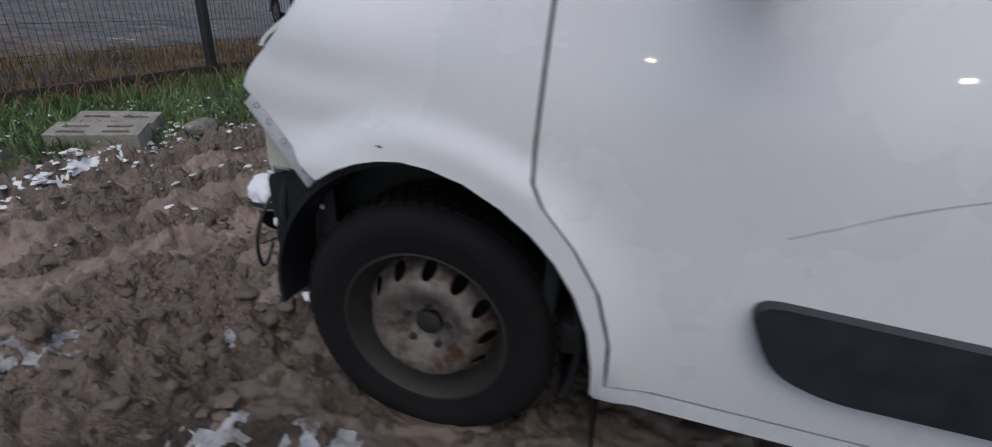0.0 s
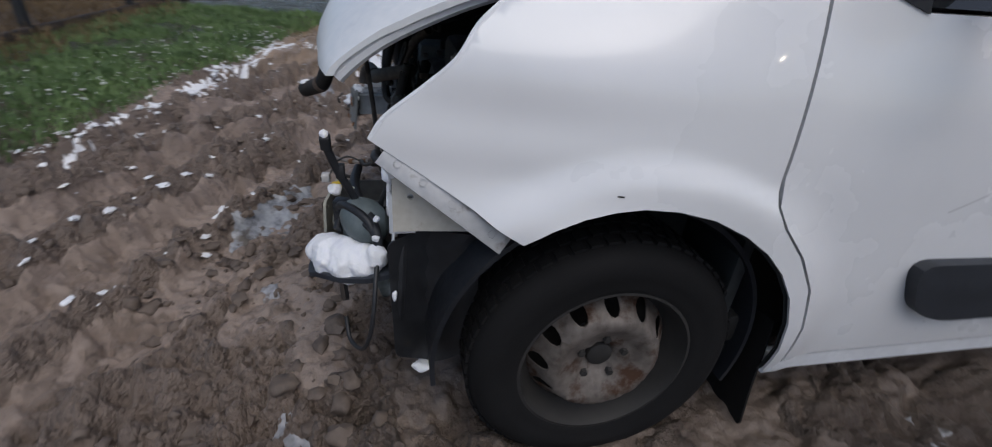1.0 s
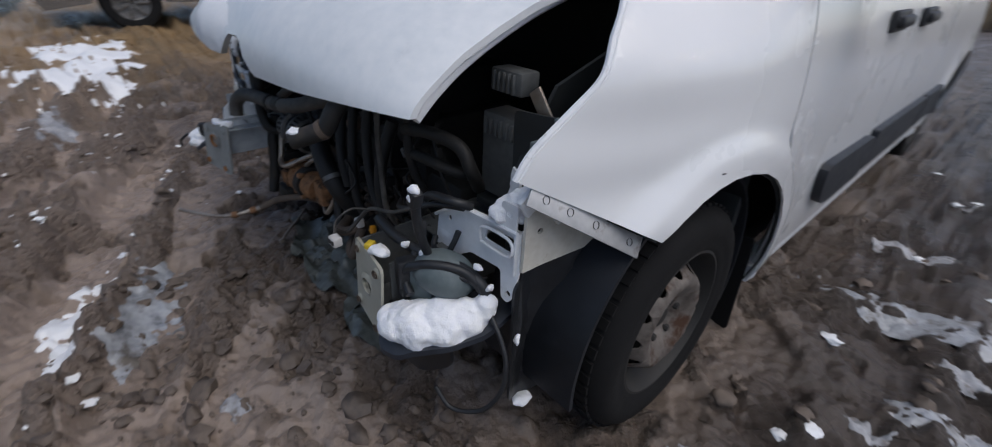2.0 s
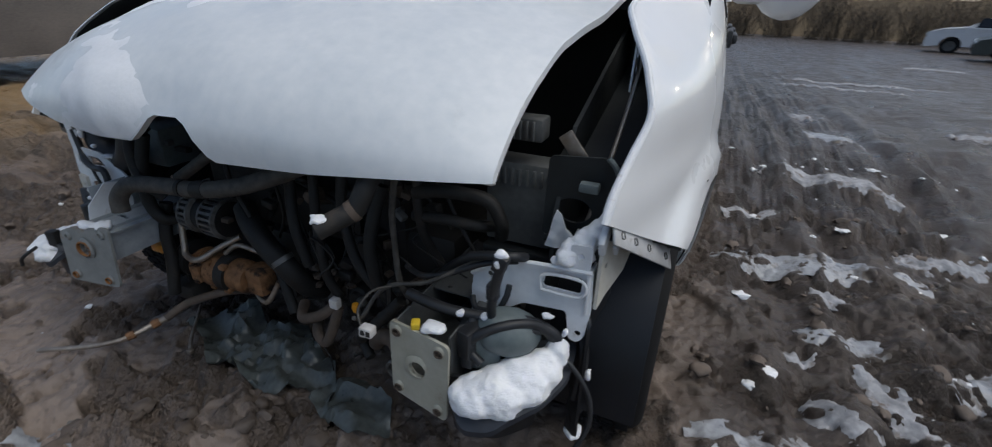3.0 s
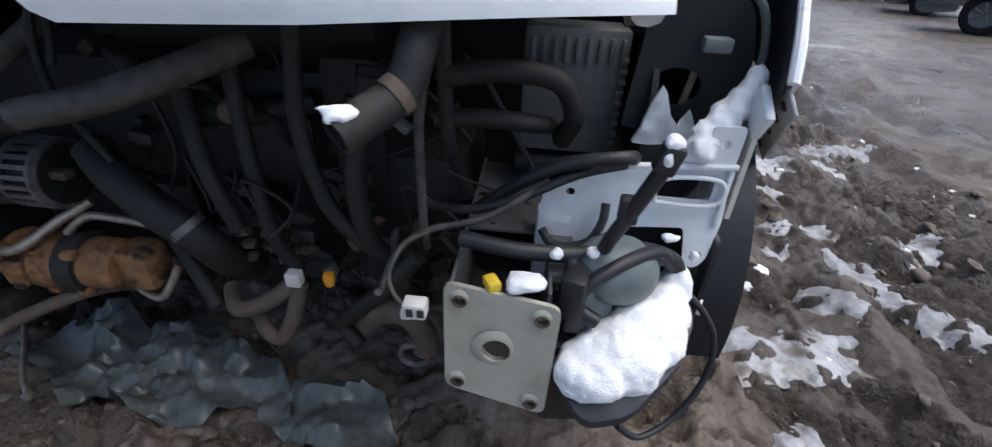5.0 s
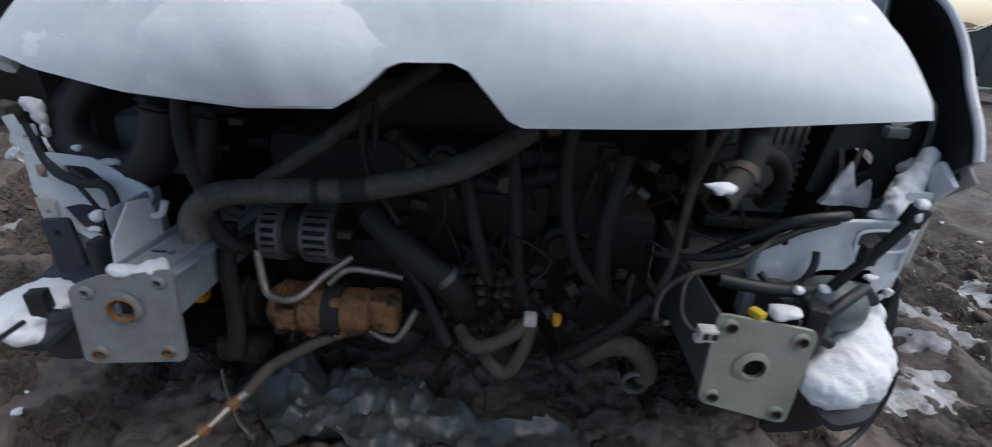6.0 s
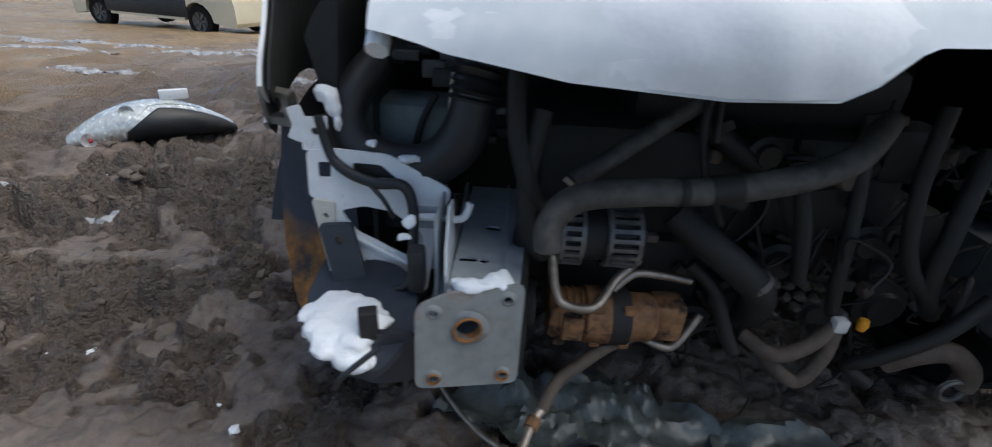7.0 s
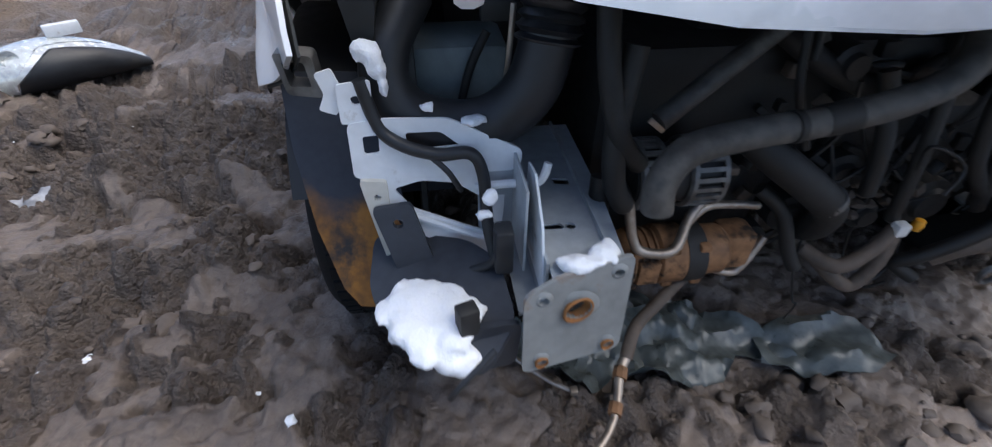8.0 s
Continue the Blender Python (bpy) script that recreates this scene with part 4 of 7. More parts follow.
out_left = [(0.522, 0.478), (0.525, 0.540), (0.565, 0.566), (0.612, 0.588), (0.752, 0.598), (0.757, 0.52), (0.750, 0.462), (0.738, 0.448), (0.722, 0.452), (0.712, 0.508), (0.630, 0.502), (0.600, 0.482), (0.562, 0.440)]
bracket = panel(rounded(out_left, 0.008), flat_y(-0.42, 0.08), 0.02, (0, 0.004, 0), [rounded([(0.668, 0.575), (0.736, 0.579), (0.734, 0.548), (0.664, 0.548)], 0.006), circle(0.560, 0.545, 0.006, 10), circle(0.738, 0.468, 0.006, 10)])
bracket = part("lamp_bracket", bracket, old_paint, van, "bent white steel headlamp bracket with a slot")
s = Shape().tube([(0.525, -0.424, 0.542), (0.565, -0.424, 0.568), (0.612, -0.424, 0.590), (0.752, -0.424, 0.600)], 0.004, 8)
s.tube([(0.664, -0.426, 0.546), (0.668, -0.426, 0.578), (0.737, -0.426, 0.581), (0.736, -0.426, 0.548), (0.664, -0.426, 0.546)], 0.003, 8)
part("pressed_bead", s, old_paint, bracket)
tab = panel(rounded([(0.708, 0.600), (0.748, 0.600), (0.749, 0.650), (0.712, 0.648)], 0.006), flat_y(-0.424), 0.02, (0, 0.004, 0), [circle(0.730, 0.628, 0.006, 10)])
part("tab", tab, old_paint, bracket)
part("bracket_leg", Shape().box((0.545, -0.405, 0.455), (0.05, 0.03, 0.12), 0.006), old_paint, bracket)
part("flange", Shape().box((0.748, -0.40, 0.555), (0.006, 0.05, 0.085), 0.002), old_paint, bracket)

# fender mounting: cream panel and bolted strip
cream = panel([(-0.418, 0.668), (-0.418, 0.526), (-0.275, 0.534), (-0.235, 0.560)], lambda y, z: (0.765 + 0.16 * max(0, y + 0.40), y, z), 0.04, (-0.006, 0, 0), [circle(-0.385, 0.60, 0.006, 8)])
cream = part("cream_side_panel", cream, cream_metal, van, "dirty cream side panel under the fender")
strip = Shape()
edge_a, edge_b = Vector((0.778, -0.432, 0.690)), Vector((0.866, -0.222, 0.552))
d = (edge_b - edge_a).normalized()
n = d.cross(Vector((1, 0.3, 0.1))).normalized()
rot = Matrix((d, n, d.cross(n))).transposed().to_4x4()
strip.box((edge_a + edge_b) / 2, ((edge_b - edge_a).length, 0.042, 0.004), 0.001, rot)
part("fender_strip", strip, galvanised, fender_left, "galvanised fender mounting strip with bolts")
for k in (0.12, 0.32, 0.55, 0.88):
    c = edge_a.lerp(edge_b, k)
    part("bolt", Shape().lathe([(0.0, 0.005), (0.006, 0.005), (0.007, 0.0), (0.007, -0.004)], Matrix.Translation(c) @ rot, 8), wheel_dark, fender_left)
part("corner_patch", Shape().box((0.762, -0.408, 0.664), (0.012, 0.05, 0.04), 0.004, Matrix.Rotation(0.6, 4, "X")).box((0.775, -0.34, 0.630), (0.010, 0.05, 0.03), 0.004, Matrix.Rotation(0.6, 4, "X")), old_paint, fender_left)


def crash_plate(outline, hole, holes4, at, material, label, name="crash_plate"):
    rings = [circle(*hole, 0.0175, 20)] + [circle(*h, 0.0065, 12) for h in holes4]
    p = part(name, panel(rounded(outline, 0.014), at, 0.02, (0, 0.006, 0), rings), material, van, label)
    for h, r in [(hole, 0.0175)] + [(h, 0.0065) for h in holes4]:
        c = Vector(at(*h))
        m = Matrix.Translation(c) @ Matrix.Rotation(radians(90), 4, "X")
        part("hole_rim", Shape().lathe([(r, -0.004), (r, 0.0035), (r * 1.25 + 0.001, 0.003), (r * 1.5 + 0.003, -0.0005)], m, 20), material, p)
    return p


# left rail end
plate_left = crash_plate([(0.421, 0.326), (0.549, 0.314), (0.554, 0.482), (0.419, 0.487)], (0.484, 0.405), [(0.439, 0.469), (0.534, 0.464), (0.438, 0.343), (0.531, 0.333)],
                         lambda x, z: (x, -0.566 - 0.15 * (x - 0.484) + 0.06 * (z - 0.405), z), grey_metal, "olive grey crash box end plate with bolt holes")
for x, z in ((0.439, 0.469), (0.534, 0.464), (0.531, 0.333), (0.438, 0.343)):
    m = Matrix.Translation((x, -0.5695 - 0.15 * (x - 0.484) + 0.06 * (z - 0.405), z)) @ Matrix.Rotation(radians(90), 4, "X")
    part("rust_ring", Shape().lathe([(0.0062, -0.008), (0.0066, 0.0032), (0.0082, 0.0036), (0.0092, 0.002)], m, 14), hose_brown, plate_left, "brown stained ring round the bolt hole")


def rail(sgn, parent_label):
    m = blue_primer if sgn < 0 else ecu_grey
    low = 0.342 if sgn > 0 else 0.392
    floor_plate = part("side_rail", Shape().box((sgn * 0.484, -0.368, low), (0.118, 0.356, 0.004)), m, van, parent_label)
    for x in (0.427, 0.541 if sgn > 0 else 0.510):
        part("rail_wall", Shape().box((sgn * x, -0.368, (low + 0.48) / 2), (0.004, 0.356, 0.48 - low)), m, floor_plate)
    if sgn > 0:
        part("rail_top", Shape().box((0.484, -0.30, 0.472), (0.114, 0.22, 0.004)), m, floor_plate)
        part("rail_lip", Shape().box((0.556, -0.36, 0.478), (0.03, 0.30, 0.004)), m, floor_plate)
        return
    top = [(-0.508, -0.566), (-0.410, -0.548), (-0.400, -0.42), (-0.398, -0.19), (-0.500, -0.19)]
    holes = [rounded([(-0.462, -0.355), (-0.438, -0.360), (-0.440, -0.376), (-0.464, -0.371)], 0.004),
             rounded([(-0.500, -0.462), (-0.475, -0.462), (-0.470, -0.474), (-0.500, -0.474)], 0.004), circle(-0.462, -0.470, 0.007, 10)]
    part("rail_top", panel(top, lambda x, y: (x, y, 0.472), 0.03, (0, 0, -0.004), holes), m, floor_plate, "pierced top of the rail")
    web = [(-0.555, 0.372), (-0.440, 0.380), (-0.415, 0.500), (-0.430, 0.552), (-0.470, 0.560), (-0.520, 0.515)]
    part("rail_web", panel([(y, z) for y, z in web], lambda y, z: (-0.514 - 0.03 * (z - 0.48), y, z), 0.03, (0.003, 0, 0)), old_paint, floor_plate, "thin upright web with a bright edge")


rail(1, "grey box-section side rail")
rail(-1, "grey box-section side rail with holes")

# right rail end
def right_face(x, z):
    return (x, -0.574 + 0.22 * (x + 0.476) + 0.10 * (z - 0.42), z)


RIGHT_HOLES = [(-0.522, 0.456), (-0.424, 0.468), (-0.521, 0.352), (-0.426, 0.347)]
plate_right = crash_plate([(-0.546, 0.334), (-0.403, 0.326), (-0.402, 0.488), (-0.500, 0.484), (-0.546, 0.466)], (-0.476, 0.428), RIGHT_HOLES, right_face, rusty_grey, "grey crash box end plate stained with rust")
for c in RIGHT_HOLES[2:] + [(-0.476, 0.428)]:
    x, y, z = right_face(*c)
    m = Matrix.Translation((x, y - 0.004, z)) @ Matrix.Rotation(0.22, 4, "Z") @ Matrix.Rotation(radians(90), 4, "X")
    r = 0.018 if c[1] > 0.4 else 0.008
    part("rust_ring", Shape().lathe([(r * 0.95, -0.012), (r, 0.0035), (r * 1.12, 0.0042), (r * 1.22, 0.002)], m, 16), rust, plate_right, "rusty ring round the hole")

# right lamp bracket
out_right = [(-0.738, 0.607), (-0.697, 0.612), (-0.615, 0.608), (-0.520, 0.558), (-0.522, 0.536), (-0.542, 0.524), (-0.545, 0.460), (-0.558, 0.372), (-0.640, 0.380), (-0.690, 0.452), (-0.728, 0.528), (-0.741, 0.534)]
holes_right = [rounded([(-0.722, 0.590), (-0.702, 0.591), (-0.704, 0.566), (-0.723, 0.565)], 0.004), circle(-0.685, 0.585, 0.004, 8, 0.007), rounded([(-0.670, 0.592), (-0.626, 0.591), (-0.602, 0.570), (-0.667, 0.567)], 0.006),
               rounded([(-0.694, 0.512), (-0.656, 0.522), (-0.611, 0.515), (-0.564, 0.480), (-0.563, 0.424), (-0.601, 0.442), (-0.640, 0.462), (-0.672, 0.478)], 0.008), rounded([(-0.662, 0.430), (-0.616, 0.402), (-0.618, 0.390), (-0.652, 0.394)], 0.004)]
bracket = panel(rounded(out_right, 0.009), flat_y(-0.412, 0.05), 0.018, (0, 0.004, 0), holes_right)
bracket = part("lamp_bracket", bracket, old_paint, van, "white steel headlamp bracket with cut-outs")
part("pressed_bead", Shape().tube([(-0.690, -0.417, 0.488), (-0.672, -0.417, 0.470), (-0.640, -0.418, 0.453), (-0.600, -0.419, 0.432), (-0.562, -0.42, 0.412)], 0.005, 8), old_paint, bracket)
tab = panel(rounded([(-0.744, 0.606), (-0.705, 0.606), (-0.702, 0.660), (-0.742, 0.656)], 0.005), flat_y(-0.404), 0.02, (0, 0.004, 0), [circle(-0.722, 0.636, 0.006, 10)])
part("tab", tab, old_paint, bracket)
brace = rounded([(-0.735, 0.532), (-0.700, 0.528), (-0.702, 0.470), (-0.692, 0.410), (-0.668, 0.350), (-0.690, 0.345), (-0.716, 0.400), (-0.726, 0.465)], 0.006)
part("brace_edge", panel(brace, flat_y(-0.420, 0.06), 0.02, (0, 0.010, 0), [circle(-0.715, 0.505, 0.005, 8)]), cream_metal, bracket, "rust-stained cream brace")
part("bracket_leg", Shape().box((-0.552, -0.40, 0.47), (0.055, 0.025, 0.12), 0.006), blue_primer, bracket)
part("flange", Shape().box((-0.530, -0.44, 0.49), (0.004, 0.12, 0.13), 0.001), blue_primer, bracket, "grey flange that joins bracket and rail")
part("hook", Shape().tube([(-0.585, -0.425, 0.515), (-0.54, -0.43, 0.52), (-0.50, -0.43, 0.52), (-0.488, -0.425, 0.545)], 0.006, 8), old_paint, bracket)
fin = panel([(-0.714, 0.655), (-0.728, 0.765), (-0.714, 0.790), (-0.692, 0.818), (-0.672, 0.818), (-0.700, 0.655)], flat_y(-0.365, -0.2, 0.66), 0.03, (0, 0.14, 0))
part("wing_edge", fin, bay_dark, van, "dark inner wing edge")
clip = panel(rounded([(-0.806, 0.690), (-0.764, 0.684), (-0.760, 0.634), (-0.800, 0.640)], 0.006), flat_y(-0.388), 0.02, (0, 0.03, 0), [rounded([(-0.798, 0.680), (-0.774, 0.677), (-0.771, 0.648), (-0.795, 0.650)], 0.003)])
part("clip_box", clip, silver, fender_right, "small open metal clip box")
scrap = panel(rounded([(-0.765, 0.666), (-0.745, 0.672), (-0.735, 0.640), (-0.748, 0.614), (-0.768, 0.622), (-0.758, 0.642)], 0.004), flat_y(-0.395), 0.02, (0, 0.004, 0))
part("torn_bracket", scrap, old_paint, fender_right, "bent scrap of fender bracket")

# black bumper feet
def foot(sgn, at):
    o = [(0.735, -0.385), (0.690, -0.395), (0.600, -0.435), (0.560, -0.48), (0.550, -0.57), (0.590, -0.612), (0.650, -0.602), (0.712, -0.54), (0.742, -0.47)]
    f = panel(rounded([(sgn * x, y) for x, y in o], 0.02), at, 0.025, (0, 0, -0.012))
    return part("bumper_foot", f, foot_plastic, van, "black plastic bumper foot")


foot_left = foot(1, lambda x, y: (x, y, 0.415 + 0.20 * (y + 0.40) - 0.06 * soft((-0.57 - y) / 0.09)))
foot_right = foot(-1, lambda x, y: (x, y, 0.392 + 0.26 * (x + 0.64) + 0.28 * (y + 0.545) - 0.05 * soft((-0.58 - y) / 0.09)))
part("square_nut", Shape().box((-0.612, -0.573, 0.425), (0.026, 0.022, 0.045), 0.003, Matrix.Rotation(0.3, 4, "Z")), engine_black, foot_right, "black square socket")
skirt = panel(rounded([(0.535, 0.40), (0.70, 0.42), (0.70, 0.32), (0.64, 0.27), (0.545, 0.25)], 0.02), lambda x, z: (x, -0.545 - 0.06 * (z - 0.3) + 0.3 * max(0, x - 0.62), z), 0.03, (0, 0.008, 0))
part("torn_skirt", skirt, black_plastic, van, "torn black plastic skirt")
ear = panel(rounded([(-0.724, 0.495), (-0.672, 0.500), (-0.648, 0.410), (-0.700, 0.398)], 0.008), flat_y(-0.432, 0.2), 0.02, (0, 0.008, 0), [circle(-0.692, 0.472, 0.007, 10)])
part("ear", ear, foot_plastic, foot_right)
skirt = panel(rounded([(-0.545, 0.42), (-0.70, 0.40), (-0.68, 0.34), (-0.62, 0.315), (-0.55, 0.325)], 0.02), lambda x, z: (x, -0.575 - 0.05 * (z - 0.3) + 0.3 * max(0, -x - 0.62), z), 0.03, (0, 0.008, 0))
part("torn_skirt", skirt, foot_plastic, van)

# ---------------------------------------------------------------- van: engine
bosses = []
cases = [Shape().box(c, size, e) for c, size, e in (((0.02, -0.10, 0.69), (0.48, 0.26, 0.12), 0.03), ((0.30, -0.14, 0.40), (0.22, 0.26, 0.22), 0.04), ((-0.20, -0.26, 0.36), (0.30, 0.10, 0.16), 0.02), ((0.10, -0.28, 0.52), (0.16, 0.08, 0.12), 0.02), ((0.24, -0.27, 0.62), (0.10, 0.08, 0.10), 0.02))]
block = Shape().box((-0.05, -0.12, 0.47), (0.66, 0.32, 0.34), 0.03)
for k, (x, z, r) in enumerate(((-0.02, 0.62, 0.03), (0.06, 0.42, 0.04), (0.20, 0.47, 0.035), (0.28, 0.34, 0.05), (0.0, 0.34, 0.04), (0.16, 0.32, 0.03), (-0.06, 0.28, 0.035))):
    bosses.append(Shape().lathe([(0.0, 0.05), (r * 0.6, 0.05), (r * 0.7, 0.04), (r, 0.035), (r, -0.08)], Matrix.Translation((x, -0.30, z)) @ Matrix.Rotation(radians(90), 4, "X"), 18))
engine = part("engine", block, engine_black, van, "oily black engine block")
for case, name in zip(cases, ("cylinder_head", "gearbox", "sump_housing", "pump_housing", "thermostat_housing")):
    part(name, case, engine_black, engine)
for boss in bosses:
    part("boss", boss, engine_black, engine)
fins = Shape()
for k in range(26):
    x, z = 0.02 + 0.018 * (k % 9), 0.40 - 0.025 * (k // 9)
    fins.blob((x, -0.335 - 0.01 * (k % 3), z + 0.008 * math.sin(k * 2.1)), (0.011, 0.014, 0.010), 0.4, 2.0, k, 1)
tagged(part("sooty_bolts", fins, hose_brown, engine), kind="stuff")

# alternator: two slotted shells on a black body
alt = part("alternator", Shape().lathe([(0.0, -0.072), (0.045, -0.072), (0.047, 0.07), (0.0, 0.072)], Matrix.Translation((-0.275, -0.365, 0.475)) @ TURN, 28), engine_black, van, "alternator with slotted alloy shells")
for x0, x1 in ((-0.345, -0.300), (-0.268, -0.208)):
    s = Shape()
    m = Matrix.Translation((0, -0.365, 0.475)) @ TURN
    s.lathe([(0.050, x0), (0.056, x0 + 0.003), (0.056, x0 + 0.010), (0.050, x0 + 0.010)], m, 32).lathe([(0.050, x1 - 0.010), (0.056, x1 - 0.010), (0.056, x1 - 0.003), (0.046, x1)], m, 32)
    for k in range(22):
        part("shell_bar", Shape().box((0, 0, 0), (0.006, 0.007, x1 - x0 - 0.010), 0, m @ Matrix.Rotation(2 * math.pi * k / 22, 4, "Z") @ Matrix.Translation((0.053, 0, (x0 + x1) / 2))), silver, alt)
    part("slotted_shell", s, silver, alt, "slotted alloy shell")
part("wire_plug", Shape().box((-0.195, -0.385, 0.485), (0.03, 0.02, 0.014), 0.004), hose_brown, alt)

# compressor
comp = Shape().lathe([(0.0, -0.345), (0.040, -0.345), (0.046, -0.335), (0.046, -0.285), (0.052, -0.280), (0.052, -0.235), (0.044, -0.225), (0.044, -0.165), (0.036, -0.155), (0.0, -0.15)], Matrix.Translation((0, -0.385, 0.320)) @ TURN, 28)
comp = part("compressor", comp, bronze, van, "rusty bronze-coloured air-conditioning compressor")
for k in range(7):
    x = -0.330 + 0.0125 * k
    part("cooling_rib", Shape().lathe([(0.045, x), (0.0495, x + 0.002), (0.0495, x + 0.005), (0.045, x + 0.007)], Matrix.Translation((0, -0.385, 0.320)) @ TURN, 28), bronze, comp)
for x in (-0.325, -0.262, -0.21):
    for z in (0.285, 0.357):
        part("lug", Shape().box((x, -0.418, z), (0.020, 0.020, 0.014), 0.004), bronze, comp)
part("valve_block", Shape().box((-0.305, -0.432, 0.322), (0.036, 0.012, 0.045), 0.003), bronze, comp)
part("clamp_band", Shape().lathe([(0.044, -0.238), (0.053, -0.238), (0.053, -0.205), (0.044, -0.205)], Matrix.Translation((0, -0.385, 0.320)) @ TURN, 28), engine_black, comp)
part("end_cap", Shape().box((-0.130, -0.375, 0.318), (0.06, 0.06, 0.078), 0.012), bronze, comp)
part("pulley", Shape().lathe([(0.0, -0.41), (0.05, -0.41), (0.055, -0.40), (0.050, -0.392), (0.055, -0.384), (0.055, -0.37), (0.0, -0.365)], Matrix.Translation((0, -0.37, 0.32)) @ TURN, 28), engine_black, comp)


def hose(name, pts, r, m, label="", **kw):
    return part(name, Shape().tube(pts, r, **kw), m, van, label, smooth=60)


hose("coolant_pipe", [(-0.374, -0.520, 0.528), (-0.374, -0.514, 0.565), (-0.340, -0.498, 0.596), (-0.25, -0.478, 0.602), (-0.16, -0.468, 0.605), (-0.045, -0.465, 0.628), (0.045, -0.44, 0.656), (0.13, -0.36, 0.69)], 0.0195, hose_grey, "fat grey dusty coolant hose, its end hanging open", hollow=True, seg=18)
part("hose_sleeve", Shape().tube([(-0.155, -0.4675, 0.606), (-0.115, -0.467, 0.613)], 0.0207, 18), hose_rubber, van)
part("hose_sleeve", Shape().tube([(-0.200, -0.473, 0.6035), (-0.190, -0.472, 0.604)], 0.0207, 18), hose_rubber, van)
hose("tube", [(-0.330, -0.392, 0.578), (-0.25, -0.372, 0.632), (-0.112, -0.340, 0.728), (-0.04, -0.30, 0.78)], 0.0145, hose_grey, "grey metal tube", seg=14)
part("tube_tongue", Shape().box((-0.335, -0.398, 0.575), (0.008, 0.004, 0.03), 0.001, Matrix.Rotation(-0.9, 4, "Y")), aluminium, van)
hose("air_pipe", [(-0.352, -0.405, 0.452), (-0.342, -0.42, 0.395), (-0.325, -0.432, 0.372), (-0.275, -0.435, 0.372), (-0.235, -0.39, 0.40), (-0.194, -0.36, 0.425)], 0.0082, aluminium, "bent dull aluminium pipe", seg=10)
hose("air_pipe", [(-0.235, -0.385, 0.375), (-0.200, -0.372, 0.402), (-0.15, -0.365, 0.398), (-0.095, -0.362, 0.388)], 0.0075, aluminium, "", seg=10)
hose("air_pipe", [(-0.170, -0.372, 0.268), (-0.125, -0.388, 0.256), (-0.100, -0.388, 0.266), (-0.066, -0.375, 0.325)], 0.0075, aluminium, "", seg=10)
hose("air_hose", [(-0.165, -0.370, 0.268), (-0.22, -0.405, 0.272), (-0.28, -0.445, 0.258), (-0.326, -0.475, 0.238), (-0.352, -0.515, 0.212)], 0.011, hose_brown, "brown rubber hose", seg=12)
hose("pipe_end", [(-0.350, -0.512, 0.214), (-0.368, -0.535, 0.205), (-0.398, -0.603, 0.192), (-0.45, -0.655, 0.188), (-0.555, -0.718, 0.186)], [0.009, 0.0085, 0.006, 0.006, 0.006], aluminium, "bare metal pipe end hanging out of the bay", seg=10)
part("pipe_nut", Shape().tube([(-0.364, -0.528, 0.207), (-0.372, -0.545, 0.203)], 0.012, 8), bronze, van)
part("pipe_nut", Shape().tube([(-0.388, -0.582, 0.196), (-0.396, -0.598, 0.193)], 0.011, 8), bronze, van)
hose("radiator_hose", [(-0.15, -0.36, 0.52), (-0.106, -0.385, 0.488), (-0.045, -0.40, 0.445), (0.006, -0.398, 0.400), (0.025, -0.37, 0.34), (0.03, -0.32, 0.30)], 0.028, hose_rubber, "thick black radiator hose", seg=16)
part("hose_clamp", Shape().tube([(-0.012, -0.40, 0.424), (-0.004, -0.40, 0.414)], 0.0295, 18), silver, van)
hose("heater_hose", [(0.155, -0.405, 0.345), (0.11, -0.42, 0.305), (0.055, -0.425, 0.285), (0.02, -0.38, 0.29)], 0.0135, hose_brown, "muddy heater hose", seg=12)
hose("heater_hose", [(0.158, -0.405, 0.335), (0.145, -0.420, 0.280), (0.118, -0.424, 0.228), (0.085, -0.415, 0.238), (0.06, -0.38, 0.26)], 0.013, hose_brown, "", seg=12)
hose("heater_hose", [(-0.10, -0.355, 0.42), (-0.055, -0.375, 0.38), (-0.02, -0.39, 0.30), (0.0, -0.40, 0.265)], 0.013, hose_rubber, "", seg=12)
hose("heater_hose", [(0.36, -0.43, 0.43), (0.30, -0.44, 0.36), (0.235, -0.42, 0.285), (0.215, -0.40, 0.25), (0.25, -0.42, 0.225)], 0.013, hose_rubber, "", seg=12)
hose("bottom_hose", [(0.265, -0.41, 0.27), (0.295, -0.432, 0.315), (0.338, -0.440, 0.326), (0.368, -0.452, 0.300), (0.370, -0.455, 0.268)], 0.019, hose_brown, "muddy bottom hose", seg=14)
part("plug", Shape().box((0.155, -0.412, 0.350), (0.024, 0.02, 0.026), 0.004), white_plastic, van, "white plastic hose joint")
part("spring_clip", Shape().tube([(0.353 + 0.022 * math.cos(a), -0.465 + 0.004 * k, 0.262 + 0.022 * math.sin(a)) for k, a in ((j / 8, 2 * math.pi * j / 8) for j in range(17))], 0.0034, 6), silver, van, "loose spring clip")
hose("cut_hose", [(0.347, -0.618, 0.682), (0.368, -0.594, 0.694), (0.390, -0.570, 0.710), (0.402, -0.55, 0.748), (0.408, -0.50, 0.80)], 0.0175, hose_rubber, "cut hose end capped with snow", seg=14, hollow=True)
part("hose_band", Shape().tube([(0.383, -0.578, 0.703), (0.390, -0.571, 0.709)], 0.019, 14), hose_brown, van)
